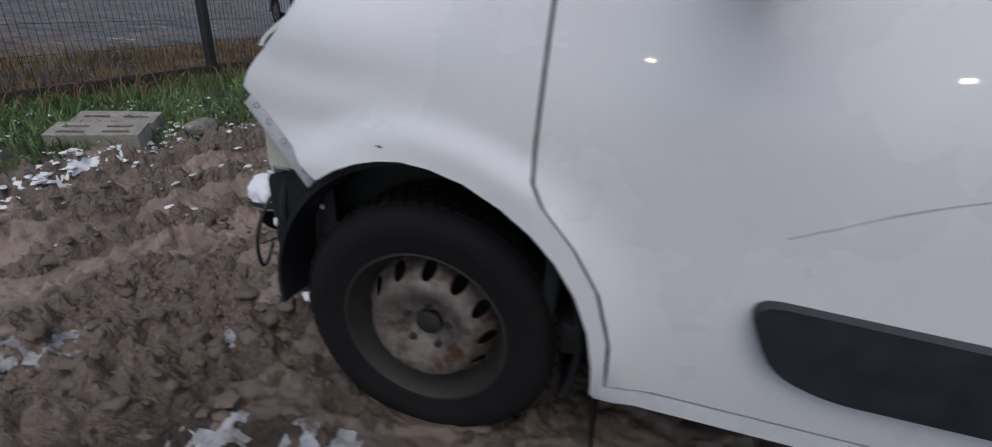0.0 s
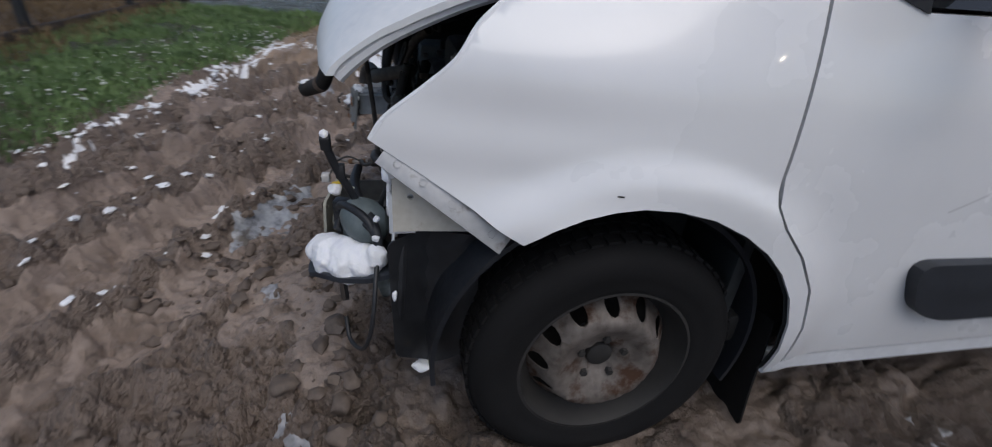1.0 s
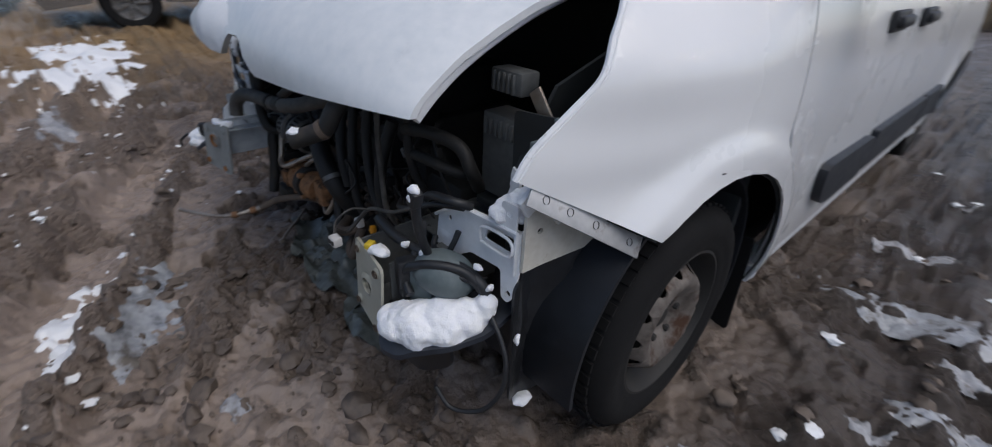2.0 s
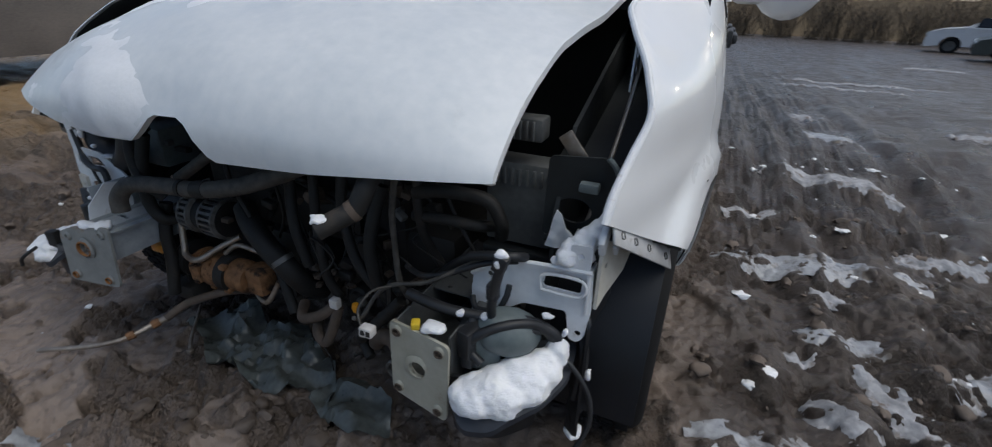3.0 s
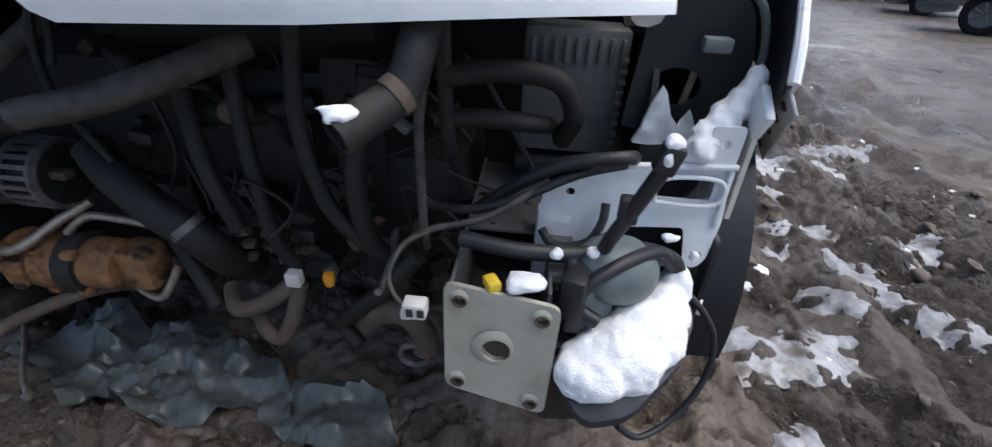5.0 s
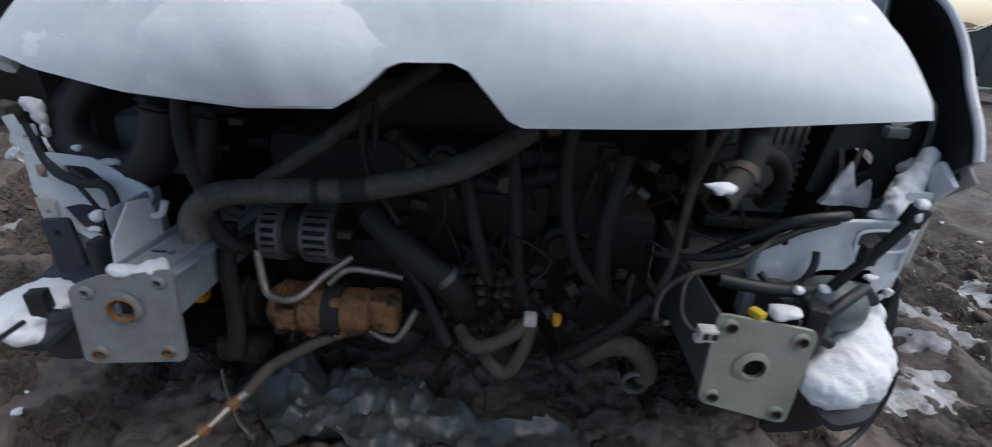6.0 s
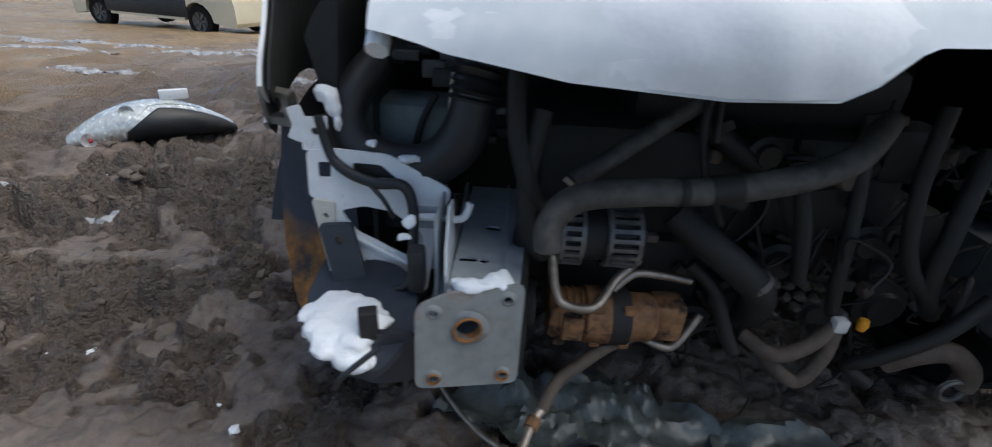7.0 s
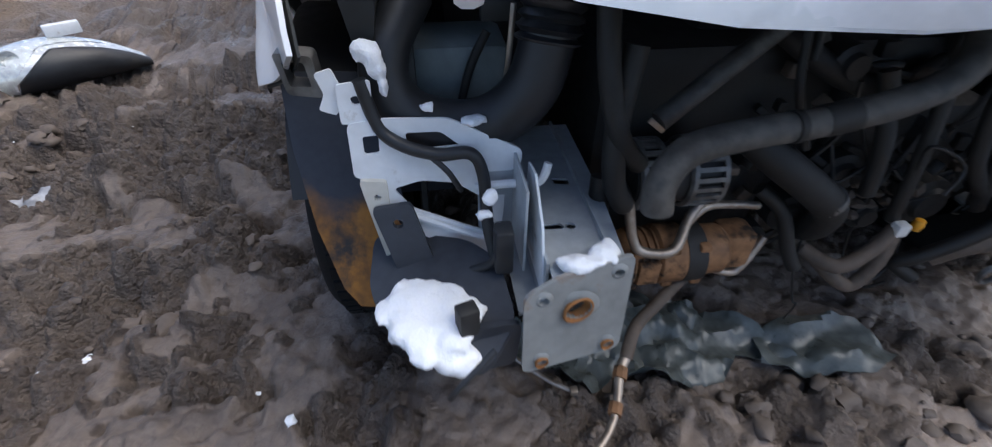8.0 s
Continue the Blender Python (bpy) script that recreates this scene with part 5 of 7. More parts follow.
hose("vent_hose", [(0.405, -0.47, 0.77), (0.378, -0.46, 0.66), (0.374, -0.455, 0.59), (0.374, -0.45, 0.50), (0.37, -0.42, 0.44)], 0.006, hose_grey, "thin grey vent hose", seg=8)
for pts, r in (([(0.20, -0.37, 0.72), (0.195, -0.39, 0.60), (0.225, -0.40, 0.48), (0.285, -0.40, 0.41)], 0.015),
               ([(0.10, -0.36, 0.70), (0.115, -0.39, 0.55), (0.13, -0.40, 0.42), (0.15, -0.39, 0.36)], 0.014),
               ([(0.02, -0.36, 0.62), (0.045, -0.39, 0.52), (0.07, -0.39, 0.42)], 0.016),
               ([(0.29, -0.37, 0.66), (0.27, -0.40, 0.54), (0.28, -0.40, 0.43), (0.33, -0.38, 0.36)], 0.018),
               ([(0.39, -0.40, 0.675), (0.46, -0.39, 0.685), (0.53, -0.37, 0.672), (0.556, -0.36, 0.628), (0.545, -0.33, 0.58)], 0.017),
               ([(0.38, -0.39, 0.62), (0.45, -0.39, 0.625), (0.51, -0.37, 0.615), (0.53, -0.33, 0.60)], 0.015),
               ([(0.39, -0.385, 0.74), (0.395, -0.40, 0.66), (0.40, -0.39, 0.58), (0.42, -0.36, 0.50)], 0.012),
               ([(-0.39, -0.41, 0.69), (-0.405, -0.43, 0.60), (-0.40, -0.44, 0.52), (-0.375, -0.43, 0.47), (-0.36, -0.38, 0.46)], 0.019),
               ([(-0.43, -0.40, 0.75), (-0.425, -0.43, 0.66), (-0.40, -0.44, 0.58), (-0.36, -0.42, 0.53)], 0.017),
               ([(-0.40, -0.40, 0.50), (-0.405, -0.42, 0.42), (-0.40, -0.43, 0.34), (-0.40, -0.45, 0.24)], 0.020),
               ([(-0.12, -0.30, 0.66), (-0.02, -0.33, 0.60), (0.08, -0.33, 0.58), (0.18, -0.30, 0.60)], 0.022)):
    hose("black_hose", pts, r * 0.82, hose_rubber, "", seg=12)
part("bulb_glow", Shape().lathe([(0.0, 0.014), (0.008, 0.010), (0.010, 0.0), (0.007, -0.012), (0.0, -0.012)], Matrix.Translation((0.205, -0.40, 0.345)), 12), orange_plastic, van, "amber plastic bulb")
part("oil_cap", Shape().lathe([(0.0, 0.014), (0.014, 0.014), (0.018, 0.006), (0.018, -0.02)], Matrix.Translation((0.095, -0.37, 0.60)) @ Matrix.Rotation(radians(90), 4, "X"), 16), hose_brown, van)

# control unit, fuse box and loose bar
s = Shape().box((0.556, -0.235, 0.628), (0.146, 0.07, 0.182), 0.006)
for k in range(9):
    s.box((0.495 + 0.0155 * k, -0.272, 0.69), (0.007, 0.008, 0.035), 0.002)
    s.box((0.623, -0.272, 0.56 + 0.015 * k), (0.012, 0.008, 0.007), 0.002)
part("control_unit", s, ecu_grey, van, "ribbed grey control unit cover")
s = Shape().box((0.562, -0.262, 0.792), (0.085, 0.05, 0.045), 0.006)
for k in range(5):
    s.box((0.535 + 0.013 * k, -0.29, 0.792), (0.005, 0.008, 0.036), 0.001)
part("fuse_box", s, ecu_grey, van, "small grey fuse box")
part("loose_bar", Shape().box((0.678, -0.302, 0.766), (0.028, 0.006, 0.085), 0.002, Matrix.Rotation(radians(-38), 4, "Y")), aluminium, van, "bright bent metal bar")
part("battery_tray", Shape().box((0.56, -0.20, 0.515), (0.16, 0.16, 0.02), 0.004), bay_dark, van)
part("slam_stay", Shape().tube([(0.70, -0.30, 0.60), (0.725, -0.27, 0.72), (0.742, -0.20, 0.84), (0.752, -0.15, 0.95)], 0.005, 8), aluminium, van, "thin galvanised stay")
part("hinge_bracket", panel(rounded([(-0.19, 0.86), (-0.14, 0.87), (-0.12, 0.97), (-0.17, 0.97)], 0.006), lambda y, z: (0.735, y, z), 0.03, (0.004, 0, 0), [circle(-0.155, 0.90, 0.007, 8), rounded([(-0.165, 0.92), (-0.145, 0.92), (-0.145, 0.94), (-0.165, 0.94)], 0.002)]), old_paint, van, "white hinge bracket with holes")

# washer bottle and air duct on the right
hose("air_duct", [(-0.645, -0.31, 0.73), (-0.682, -0.345, 0.680), (-0.688, -0.36, 0.635), (-0.660, -0.365, 0.595), (-0.600, -0.37, 0.578), (-0.545, -0.375, 0.59), (-0.505, -0.38, 0.635), (-0.487, -0.375, 0.70)], [0.026, 0.030, 0.032, 0.033, 0.034, 0.036, 0.036, 0.034], black_plastic, "black curved air duct", seg=18)
hose("bellows", [(-0.490, -0.376, 0.685), (-0.482, -0.365, 0.73), (-0.47, -0.34, 0.78)], 0.038, black_plastic, "black corrugated bellows", seg=20, ribs=0.004, rib_step=0.013)
part("washer_bottle", Shape().box((-0.605, -0.24, 0.60), (0.17, 0.12, 0.12), 0.02), teal_grey, van, "grey-green washer bottle")
hose("bottle_tube", [(-0.60, -0.31, 0.55), (-0.58, -0.315, 0.63), (-0.555, -0.31, 0.68)], 0.006, hose_rubber, "", seg=8)
hose("wire_rod", [(-0.535, -0.33, 0.60), (-0.53, -0.34, 0.66), (-0.525, -0.335, 0.72)], 0.004, aluminium, "", seg=6)
part("side_lamp", Shape().box((-0.520, -0.38, 0.325), (0.065, 0.03, 0.030), 0.008), orange_plastic, van, "orange side reflector")

# wiring
def loom(pts, r=0.006, m=None, label=""):
    return hose("cable", pts, r, m or black_plastic, label, seg=8)


loom([(0.598, -0.47, 0.45), (0.600, -0.50, 0.52), (0.616, -0.528, 0.59), (0.632, -0.542, 0.645)], 0.0085, label="black wiring loom standing up")
part("lamp_plug", Shape().box((0.633, -0.543, 0.655), (0.022, 0.02, 0.030), 0.004, Matrix.Rotation(0.3, 4, "Y")), black_plastic, van, "black lamp plug")
part("lamp_plug", Shape().box((0.612, -0.522, 0.585), (0.020, 0.018, 0.03), 0.003), black_plastic, van)
loom([(0.44, -0.40, 0.50), (0.49, -0.43, 0.555), (0.545, -0.45, 0.598), (0.612, -0.45, 0.612), (0.63, -0.42, 0.60)], 0.009)
loom([(0.36, -0.40, 0.50), (0.43, -0.45, 0.525), (0.49, -0.46, 0.55), (0.56, -0.45, 0.585), (0.62, -0.43, 0.595)], 0.006)
loom([(0.345, -0.56, 0.47), (0.338, -0.53, 0.45), (0.352, -0.50, 0.485), (0.39, -0.495, 0.518), (0.46, -0.48, 0.535), (0.53, -0.45, 0.575)], 0.0045, hose_grey)
loom([(0.528, -0.428, 0.492), (0.545, -0.445, 0.480), (0.585, -0.445, 0.487), (0.602, -0.44, 0.515), (0.605, -0.43, 0.54)], 0.006)
loom([(0.43, -0.50, 0.515), (0.50, -0.505, 0.508), (0.575, -0.49, 0.500), (0.65, -0.465, 0.498), (0.70, -0.45, 0.475), (0.715, -0.45, 0.44)], 0.011)
loom([(0.565, -0.50, 0.50), (0.57, -0.53, 0.46), (0.60, -0.54, 0.44)], 0.009)
loom([(0.71, -0.45, 0.44), (0.752, -0.455, 0.405), (0.782, -0.46, 0.355), (0.785, -0.47, 0.29), (0.755, -0.49, 0.225), (0.70, -0.52, 0.205), (0.66, -0.53, 0.24)], 0.0048, label="loose black cable loop")
lamp_back_shell = Shape().blob((0, 0, 0), (0.062, 0.048, 0.044), 0.06, 1.2, 4.0, 3)
shell = part("fog_lamp_shell", lamp_back_shell, teal_grey, None, smooth=60)
shell.data.transform(Matrix.Translation((0.624, -0.478, 0.474)) @ Matrix.Rotation(0.62, 4, "Z") @ Matrix.Rotation(0.25, 4, "Y"))
shell.parent = van
shell.matrix_parent_inverse = van.matrix_basis.inverted()
tagged(shell, "curved grey-green plastic lamp shell")
part("plug_block", Shape().box((0.572, -0.522, 0.470), (0.030, 0.050, 0.060), 0.006, Matrix.Rotation(-0.3, 4, "Z")), black_plastic, van)
part("bumper_bracket", Shape().box((0.590, -0.500, 0.452), (0.052, 0.048, 0.080), 0.006, Matrix.Rotation(0.5, 4, "Z")), teal_grey, van, "grey-green plastic bumper bracket")
part("plug_block", Shape().box((0.572, -0.530, 0.446), (0.022, 0.030, 0.05), 0.004), black_plastic, van)
loom([(0.566, -0.53, 0.44), (0.58, -0.535, 0.485), (0.625, -0.51, 0.508), (0.672, -0.47, 0.500), (0.700, -0.45, 0.465)], 0.009)
loom([(0.580, -0.50, 0.42), (0.60, -0.512, 0.47), (0.645, -0.495, 0.492), (0.690, -0.455, 0.480)], 0.006)
s = Shape().box((0.394, -0.583, 0.474), (0.026, 0.02, 0.020), 0.003).box((0.384, -0.583, 0.466), (0.012, 0.014, 0.012), 0.002)
plug = part("white_plug", s, white_plastic, van, "white wire plug hanging loose")
for dx in (-0.006, 0.006):
    part("socket", Shape().box((0.396 + dx, -0.5935, 0.475), (0.008, 0.003, 0.010), 0.001), wheel_dark, plug)
loom([(0.388, -0.582, 0.468), (0.368, -0.572, 0.480), (0.36, -0.56, 0.50), (0.37, -0.53, 0.52), (0.39, -0.50, 0.518)], 0.0025, hose_grey)
part("yellow_plug", Shape().box((0.474, -0.548, 0.490), (0.016, 0.022, 0.013), 0.003, Matrix.Rotation(0.5, 4, "Z")), yellow_plastic, van, "yellow wire plug on the rail")
loom([(-0.715, -0.40, 0.66), (-0.700, -0.405, 0.60), (-0.672, -0.418, 0.580), (-0.630, -0.424, 0.568), (-0.590, -0.425, 0.567), (-0.575, -0.43, 0.535), (-0.572, -0.45, 0.47), (-0.565, -0.47, 0.43)], 0.0085, label="black wiring loom across the bracket")
loom([(-0.640, -0.424, 0.565), (-0.62, -0.43, 0.545), (-0.605, -0.43, 0.515)], 0.004)
loom([(-0.565, -0.50, 0.46), (-0.58, -0.49, 0.43), (-0.63, -0.46, 0.395), (-0.66, -0.44, 0.38)], 0.006)
part("fog_plug", Shape().box((-0.558, -0.500, 0.470), (0.024, 0.03, 0.07), 0.005), black_plastic, van)
loom([(-0.585, -0.625, 0.43), (-0.625, -0.645, 0.40), (-0.640, -0.645, 0.375)], 0.004)
part("fan_motor", Shape().box((-0.43, -0.38, 0.21), (0.09, 0.07, 0.05), 0.01).tube([(-0.435, -0.38, 0.22), (-0.43, -0.38, 0.28), (-0.43, -0.38, 0.34)], 0.008, 8), engine_black, van, "black fan part hanging under the bay")

# tangle of thin wires and clips in front of the engine
rnd = random.Random(21)
for k in range(30):
    x, z = rnd.uniform(-0.10, 0.46), rnd.uniform(0.32, 0.72)
    y = rnd.uniform(-0.40, -0.31)
    pts = [(x, y, z)]
    for _ in range(rnd.choice((2, 3, 4))):
        x, y, z = x + rnd.gauss(0, 0.05), min(-0.30, y + rnd.gauss(0, 0.012)), z + rnd.gauss(-0.02, 0.05)
        pts.append((x, y, z))
    hose("wire", pts, rnd.choice((0.002, 0.003, 0.004, 0.006)), engine_black, "", seg=6)
for k in range(44):
    x, z = rnd.uniform(-0.12, 0.46), rnd.uniform(0.30, 0.70)
    m = Matrix.Rotation(rnd.uniform(-0.8, 0.8), 4, "Y") @ Matrix.Rotation(rnd.uniform(-0.6, 0.6), 4, "Z")
    part("clip", Shape().box((x, rnd.uniform(-0.37, -0.30), z), (rnd.uniform(0.012, 0.04), 0.02, rnd.uniform(0.008, 0.03)), 0.003, m), rnd.choice((engine_black, hose_rubber, engine_black, hose_brown, ecu_grey)), van)
for k in range(16):
    x, z = rnd.uniform(-0.66, -0.42), rnd.uniform(0.56, 0.76)
    part("clip", Shape().box((x, rnd.uniform(-0.30, -0.18), z), (rnd.uniform(0.02, 0.06), 0.02, rnd.uniform(0.01, 0.03)), 0.003), rnd.choice((engine_black, bay_dark, ecu_grey)), van)


splash = panel(rounded([(-0.43, 0.50), (-0.25, 0.52), (-0.24, 0.24), (-0.34, 0.14), (-0.42, 0.20)], 0.02), lambda y, z: (0.742 + 0.02 * math.sin(y * 40) + 0.06 * (y + 0.43), y, z), 0.03, (-0.006, 0, 0))
part("splash_panel", splash, black_plastic, van, "torn black splash panel beside the wheel")
for a, c, w in (((0.735, -0.40, 0.50), (0.745, -0.41, 0.30), 0.02), ((0.745, -0.29, 0.47), (0.76, -0.30, 0.34), 0.014)):
    part("rib", Shape().tube([a, Vector(a).lerp(Vector(c), 0.5) + Vector((0.012, 0, 0)), c], w * 0.5, 8), black_plastic, van)

# ---------------------------------------------------------------- snow on the van
def hood_snow():
    def depth(x, v):
        n = 0.5 * noise.noise(Vector((x * 6, v * 6, 3))) + 0.16 * noise.noise(Vector((x * 15, v * 15, 5)))
        fade = soft((0.02 - x) / 0.22) * soft((x + 0.60) / 0.08)
        low = math.exp(-((x + 0.19) / 0.11) ** 2 - ((v - 0.09) / 0.07) ** 2)
        rise = soft((v - 0.30) / 0.3) * soft((0.62 - abs(x)) / 0.2)
        lumps = 0.4 * noise.noise(Vector((x * 10, v * 12, 8)))
        fine = 0.5 * noise.noise(Vector((x * 26, v * 26, 2)))
        return -0.0045 + fade * (0.003 + 0.008 * n + 0.004 * lumps + 0.004 * fine) + (0.020 * low + 0.007 * (fine + n) * low ** 0.3) * soft((0.0 - x) / 0.1) + 0.008 * rise * (0.35 + n + lumps + 0.3 * fine)

    edge = [(x, hood_v(x, z) + 0.004) for x, z in front_edge if x < -0.04]
    outline = edge + [(-0.02, 0.16), (0.05, 0.30), (0.25, 0.45), (0.60, 0.55), (0.64, 0.9), (-0.64, 0.9), (-0.62, 0.3)]
    s = panel(outline, lambda x, v: hood_at(x, v, depth(x, v)), 0.018)
    return s


tagged(part("hood_snow", hood_snow(), frost, None, smooth=60), "thin uneven layer of wet snow lying on the hood", "snow")


GRAIN = bpy.data.textures.new("snow_grain", "CLOUDS")
GRAIN.noise_scale, GRAIN.noise_depth = 0.011, 2
CRUMB = bpy.data.textures.new("snow_crumb", "CLOUDS")
CRUMB.noise_scale, CRUMB.noise_depth = 0.03, 3


def snow_heap(label, pieces, voxel=0.0045, seed=1, soften=3, clumps=7):
    """Snow packed together from many small clumps: (x, y, z, half sizes) each."""
    r = random.Random(seed)
    s = Shape()
    for x, y, z, a, c, h in pieces:
        s.blob((x, y, z), (a * 0.8, c * 0.8, h * 0.8), 0.2, 1.5, r.random() * 9, 3)
        for k in range(clumps):
            t, w = r.uniform(0, 6.28), r.uniform(0.35, 0.75)
            f = r.uniform(0.28, 0.5)
            s.blob((x + a * w * math.cos(t), y + c * w * math.sin(t), z + h * r.uniform(-0.45, 0.45)), (a * f, c * f, max(h * f * 1.3, 0.004)), 0.3, 1.7, r.random() * 9, 2)
    ob = part("snow_lump", s, snow, None, smooth=0)
    mod = ob.modifiers.new("packed", "REMESH")
    mod.mode, mod.voxel_size, mod.use_smooth_shade = "VOXEL", voxel, True
    ease = ob.modifiers.new("eased", "SMOOTH")
    ease.factor, ease.iterations = 0.5, soften
    for texture, strength in ((GRAIN, 0.0055), (CRUMB, 0.003)):
        skin = ob.modifiers.new("grain", "DISPLACE")
        skin.texture, skin.texture_coords, skin.strength, skin.mid_level = texture, "LOCAL", strength * min(1.0, voxel / 0.004), 0.5
    return tagged(ob, label, "snow", "lumps of snow on the van")


snow_heap("thick packed wedge of snow on the black bumper foot", [(0.600, -0.570, 0.388, 0.056, 0.052, 0.044), (0.632, -0.544, 0.394, 0.074, 0.062, 0.056), (0.664, -0.512, 0.400, 0.070, 0.060, 0.060), (0.692, -0.480, 0.408, 0.048, 0.046, 0.056), (0.712, -0.452, 0.438, 0.028, 0.028, 0.038)], 0.004, 1, 8, 0)
snow_heap("flat lump of snow stuck to the black bumper foot", [(-0.655, -0.548, 0.400, 0.066, 0.064, 0.020), (-0.628, -0.596, 0.380, 0.040, 0.026, 0.016), (-0.668, -0.522, 0.402, 0.056, 0.055, 0.016), (-0.632, -0.553, 0.404, 0.050, 0.046, 0.019), (-0.650, -0.586, 0.392, 0.042, 0.032, 0.016), (-0.685, -0.502, 0.402, 0.030, 0.034, 0.012)], 0.004, 2, 4)
snow_heap("snow packed round the lamp opening", [(0.706 + 0.058 * t, -0.420 + 0.052 * t, 0.618 + 0.072 * t, 0.020 + 0.006 * math.sin(5 * t), 0.020, 0.022) for t in (k / 6 for k in range(7))] + [(0.772, -0.335, 0.664, 0.018, 0.020, 0.016), (0.735, -0.405, 0.618, 0.022, 0.014, 0.014), (0.690, -0.415, 0.606, 0.020, 0.016, 0.010)], 0.004, 3, 4, 5)
shard = [(0.640, 0.590), (0.722, 0.590), (0.714, 0.622), (0.703, 0.642), (0.694, 0.618), (0.680, 0.634), (0.670, 0.662), (0.662, 0.672), (0.654, 0.648), (0.647, 0.612)]
shard = panel(shard, lambda x, z: (x, -0.348 + 0.006 * noise.noise(Vector((x * 60, z * 60, 1))) - 0.10 * (z - 0.63), z), 0.007, lambda x, z: (0, 0.004 + 0.10 * max(0, 0.66 - z), 0))
tagged(part("snow_shard", shard, frost, None, smooth=60), "thin icy shard of snow standing in the lamp opening", "snow", "lumps of snow on the van")
snow_heap("shred of snow stuck to the splash panel", [(0.742, -0.356, 0.148, 0.020, 0.030, 0.010)], 0.0035, 24)
snow_heap("speck of snow on the splash panel", [(0.776, -0.271, 0.449, 0.006, 0.008, 0.008)], 0.003, 25)
snow_heap("snow on the black air duct", [(-0.704, -0.392, 0.690, 0.017, 0.012, 0.016), (-0.692, -0.396, 0.672, 0.013, 0.012, 0.018), (-0.688, -0.398, 0.648, 0.008, 0.010, 0.016)], 0.0035, 4)
snow_heap("snow between duct and bracket", [(-0.585, -0.405, 0.603, 0.020, 0.014, 0.008)], 0.0035, 5)
snow_heap("crumb of snow on the air duct", [(-0.640, -0.402, 0.622, 0.010, 0.010, 0.006)], 0.003, 15)
snow_heap("snow on the end of the cut hose", [(0.350, -0.612, 0.700, 0.020, 0.016, 0.008)], 0.003, 6)
snow_heap("snow cap on the lamp plug", [(0.634, -0.545, 0.672, 0.012, 0.011, 0.010), (0.630, -0.548, 0.655, 0.008, 0.008, 0.012)], 0.003, 7)
snow_heap("snow lying in the side rail", [(0.512, -0.548, 0.497, 0.028, 0.020, 0.012)], 0.0035, 8)
snow_heap("crumb of snow on the wiring by the rail", [(0.545, -0.512, 0.512, 0.010, 0.010, 0.010)], 0.003, 16)
snow_heap("crumb of snow on the bumper bracket", [(0.590, -0.50, 0.512, 0.012, 0.010, 0.007)], 0.003, 9)
snow_heap("snow lying on the rail end", [(-0.476, -0.555, 0.484, 0.032, 0.020, 0.012), (-0.440, -0.540, 0.486, 0.024, 0.020, 0.012)], 0.0035, 10)
snow_heap("snow on the loom by the bracket", [(-0.572, -0.474, 0.532, 0.010, 0.010, 0.014), (-0.580, -0.478, 0.510, 0.012, 0.009, 0.007)], 0.003, 11)
snow_heap("crumb of snow on the bracket", [(0.688, -0.452, 0.511, 0.014, 0.009, 0.006)], 0.003, 12)
snow_heap("shred of snow hanging on the bracket", [(0.722, -0.452, 0.486, 0.008, 0.008, 0.010)], 0.003, 13)
snow_heap("thin shred of snow below the bracket", [(0.766, -0.418, 0.375, 0.007, 0.007, 0.018)], 0.003, 17)

# ---------------------------------------------------------------- snow, ice and litter on the ground
def ground_patch(name, x, y, rx, ry, turn, m, label, cat, high=0.012, seed=0.0, step=None, group=""):
    """An uneven flat patch that follows the ground, with ragged edges."""
    ca, sa = math.cos(radians(turn)), math.sin(radians(turn))
    step = step or max(0.007, min(rx, ry) / 12)
    nu, nv = int(2.6 * rx / step) + 2, int(2.6 * ry / step) + 2
    u, v = np.meshgrid(np.linspace(-1.3, 1.3, nu), np.linspace(-1.3, 1.3, nv), indexing="ij")
    px, py = x + u * rx * ca - v * ry * sa, y + u * rx * sa + v * ry * ca
    edge = 1 - np.hypot(u, v) + 1.3 * fbm(px + seed, py, min(rx, ry) * 0.9, 4, 61 + seed, 0.6)
    level = sum(heights(px + dx, py + dy) for dx in (-0.04, -0.015, 0.015, 0.04) for dy in (-0.04, -0.015, 0.015, 0.04)) / 16
    pz = 0.6 * level + 0.4 * heights(px, py) + high * np.clip(edge * 2.5, -1.5, 1) + 0.5 * high * fbm(px, py, 0.04, 3, 71)
    idx = np.full((nu, nv), -1)
    keep = edge > -0.5
    idx[keep] = np.arange(keep.sum())
    s = Shape()
    s.v = [tuple(p) for p in np.stack([px[keep], py[keep], pz[keep]], -1).tolist()]
    for i in range(nu - 1):
        for j in range(nv - 1):
            q = (idx[i, j], idx[i + 1, j], idx[i + 1, j + 1], idx[i, j + 1])
            if min(q) >= 0:
                s.f.append(tuple(int(k) for k in q))
    if len(s.f) < 4:
        return None
    return tagged(part(name, s, m, None, smooth=80), label, cat, group)


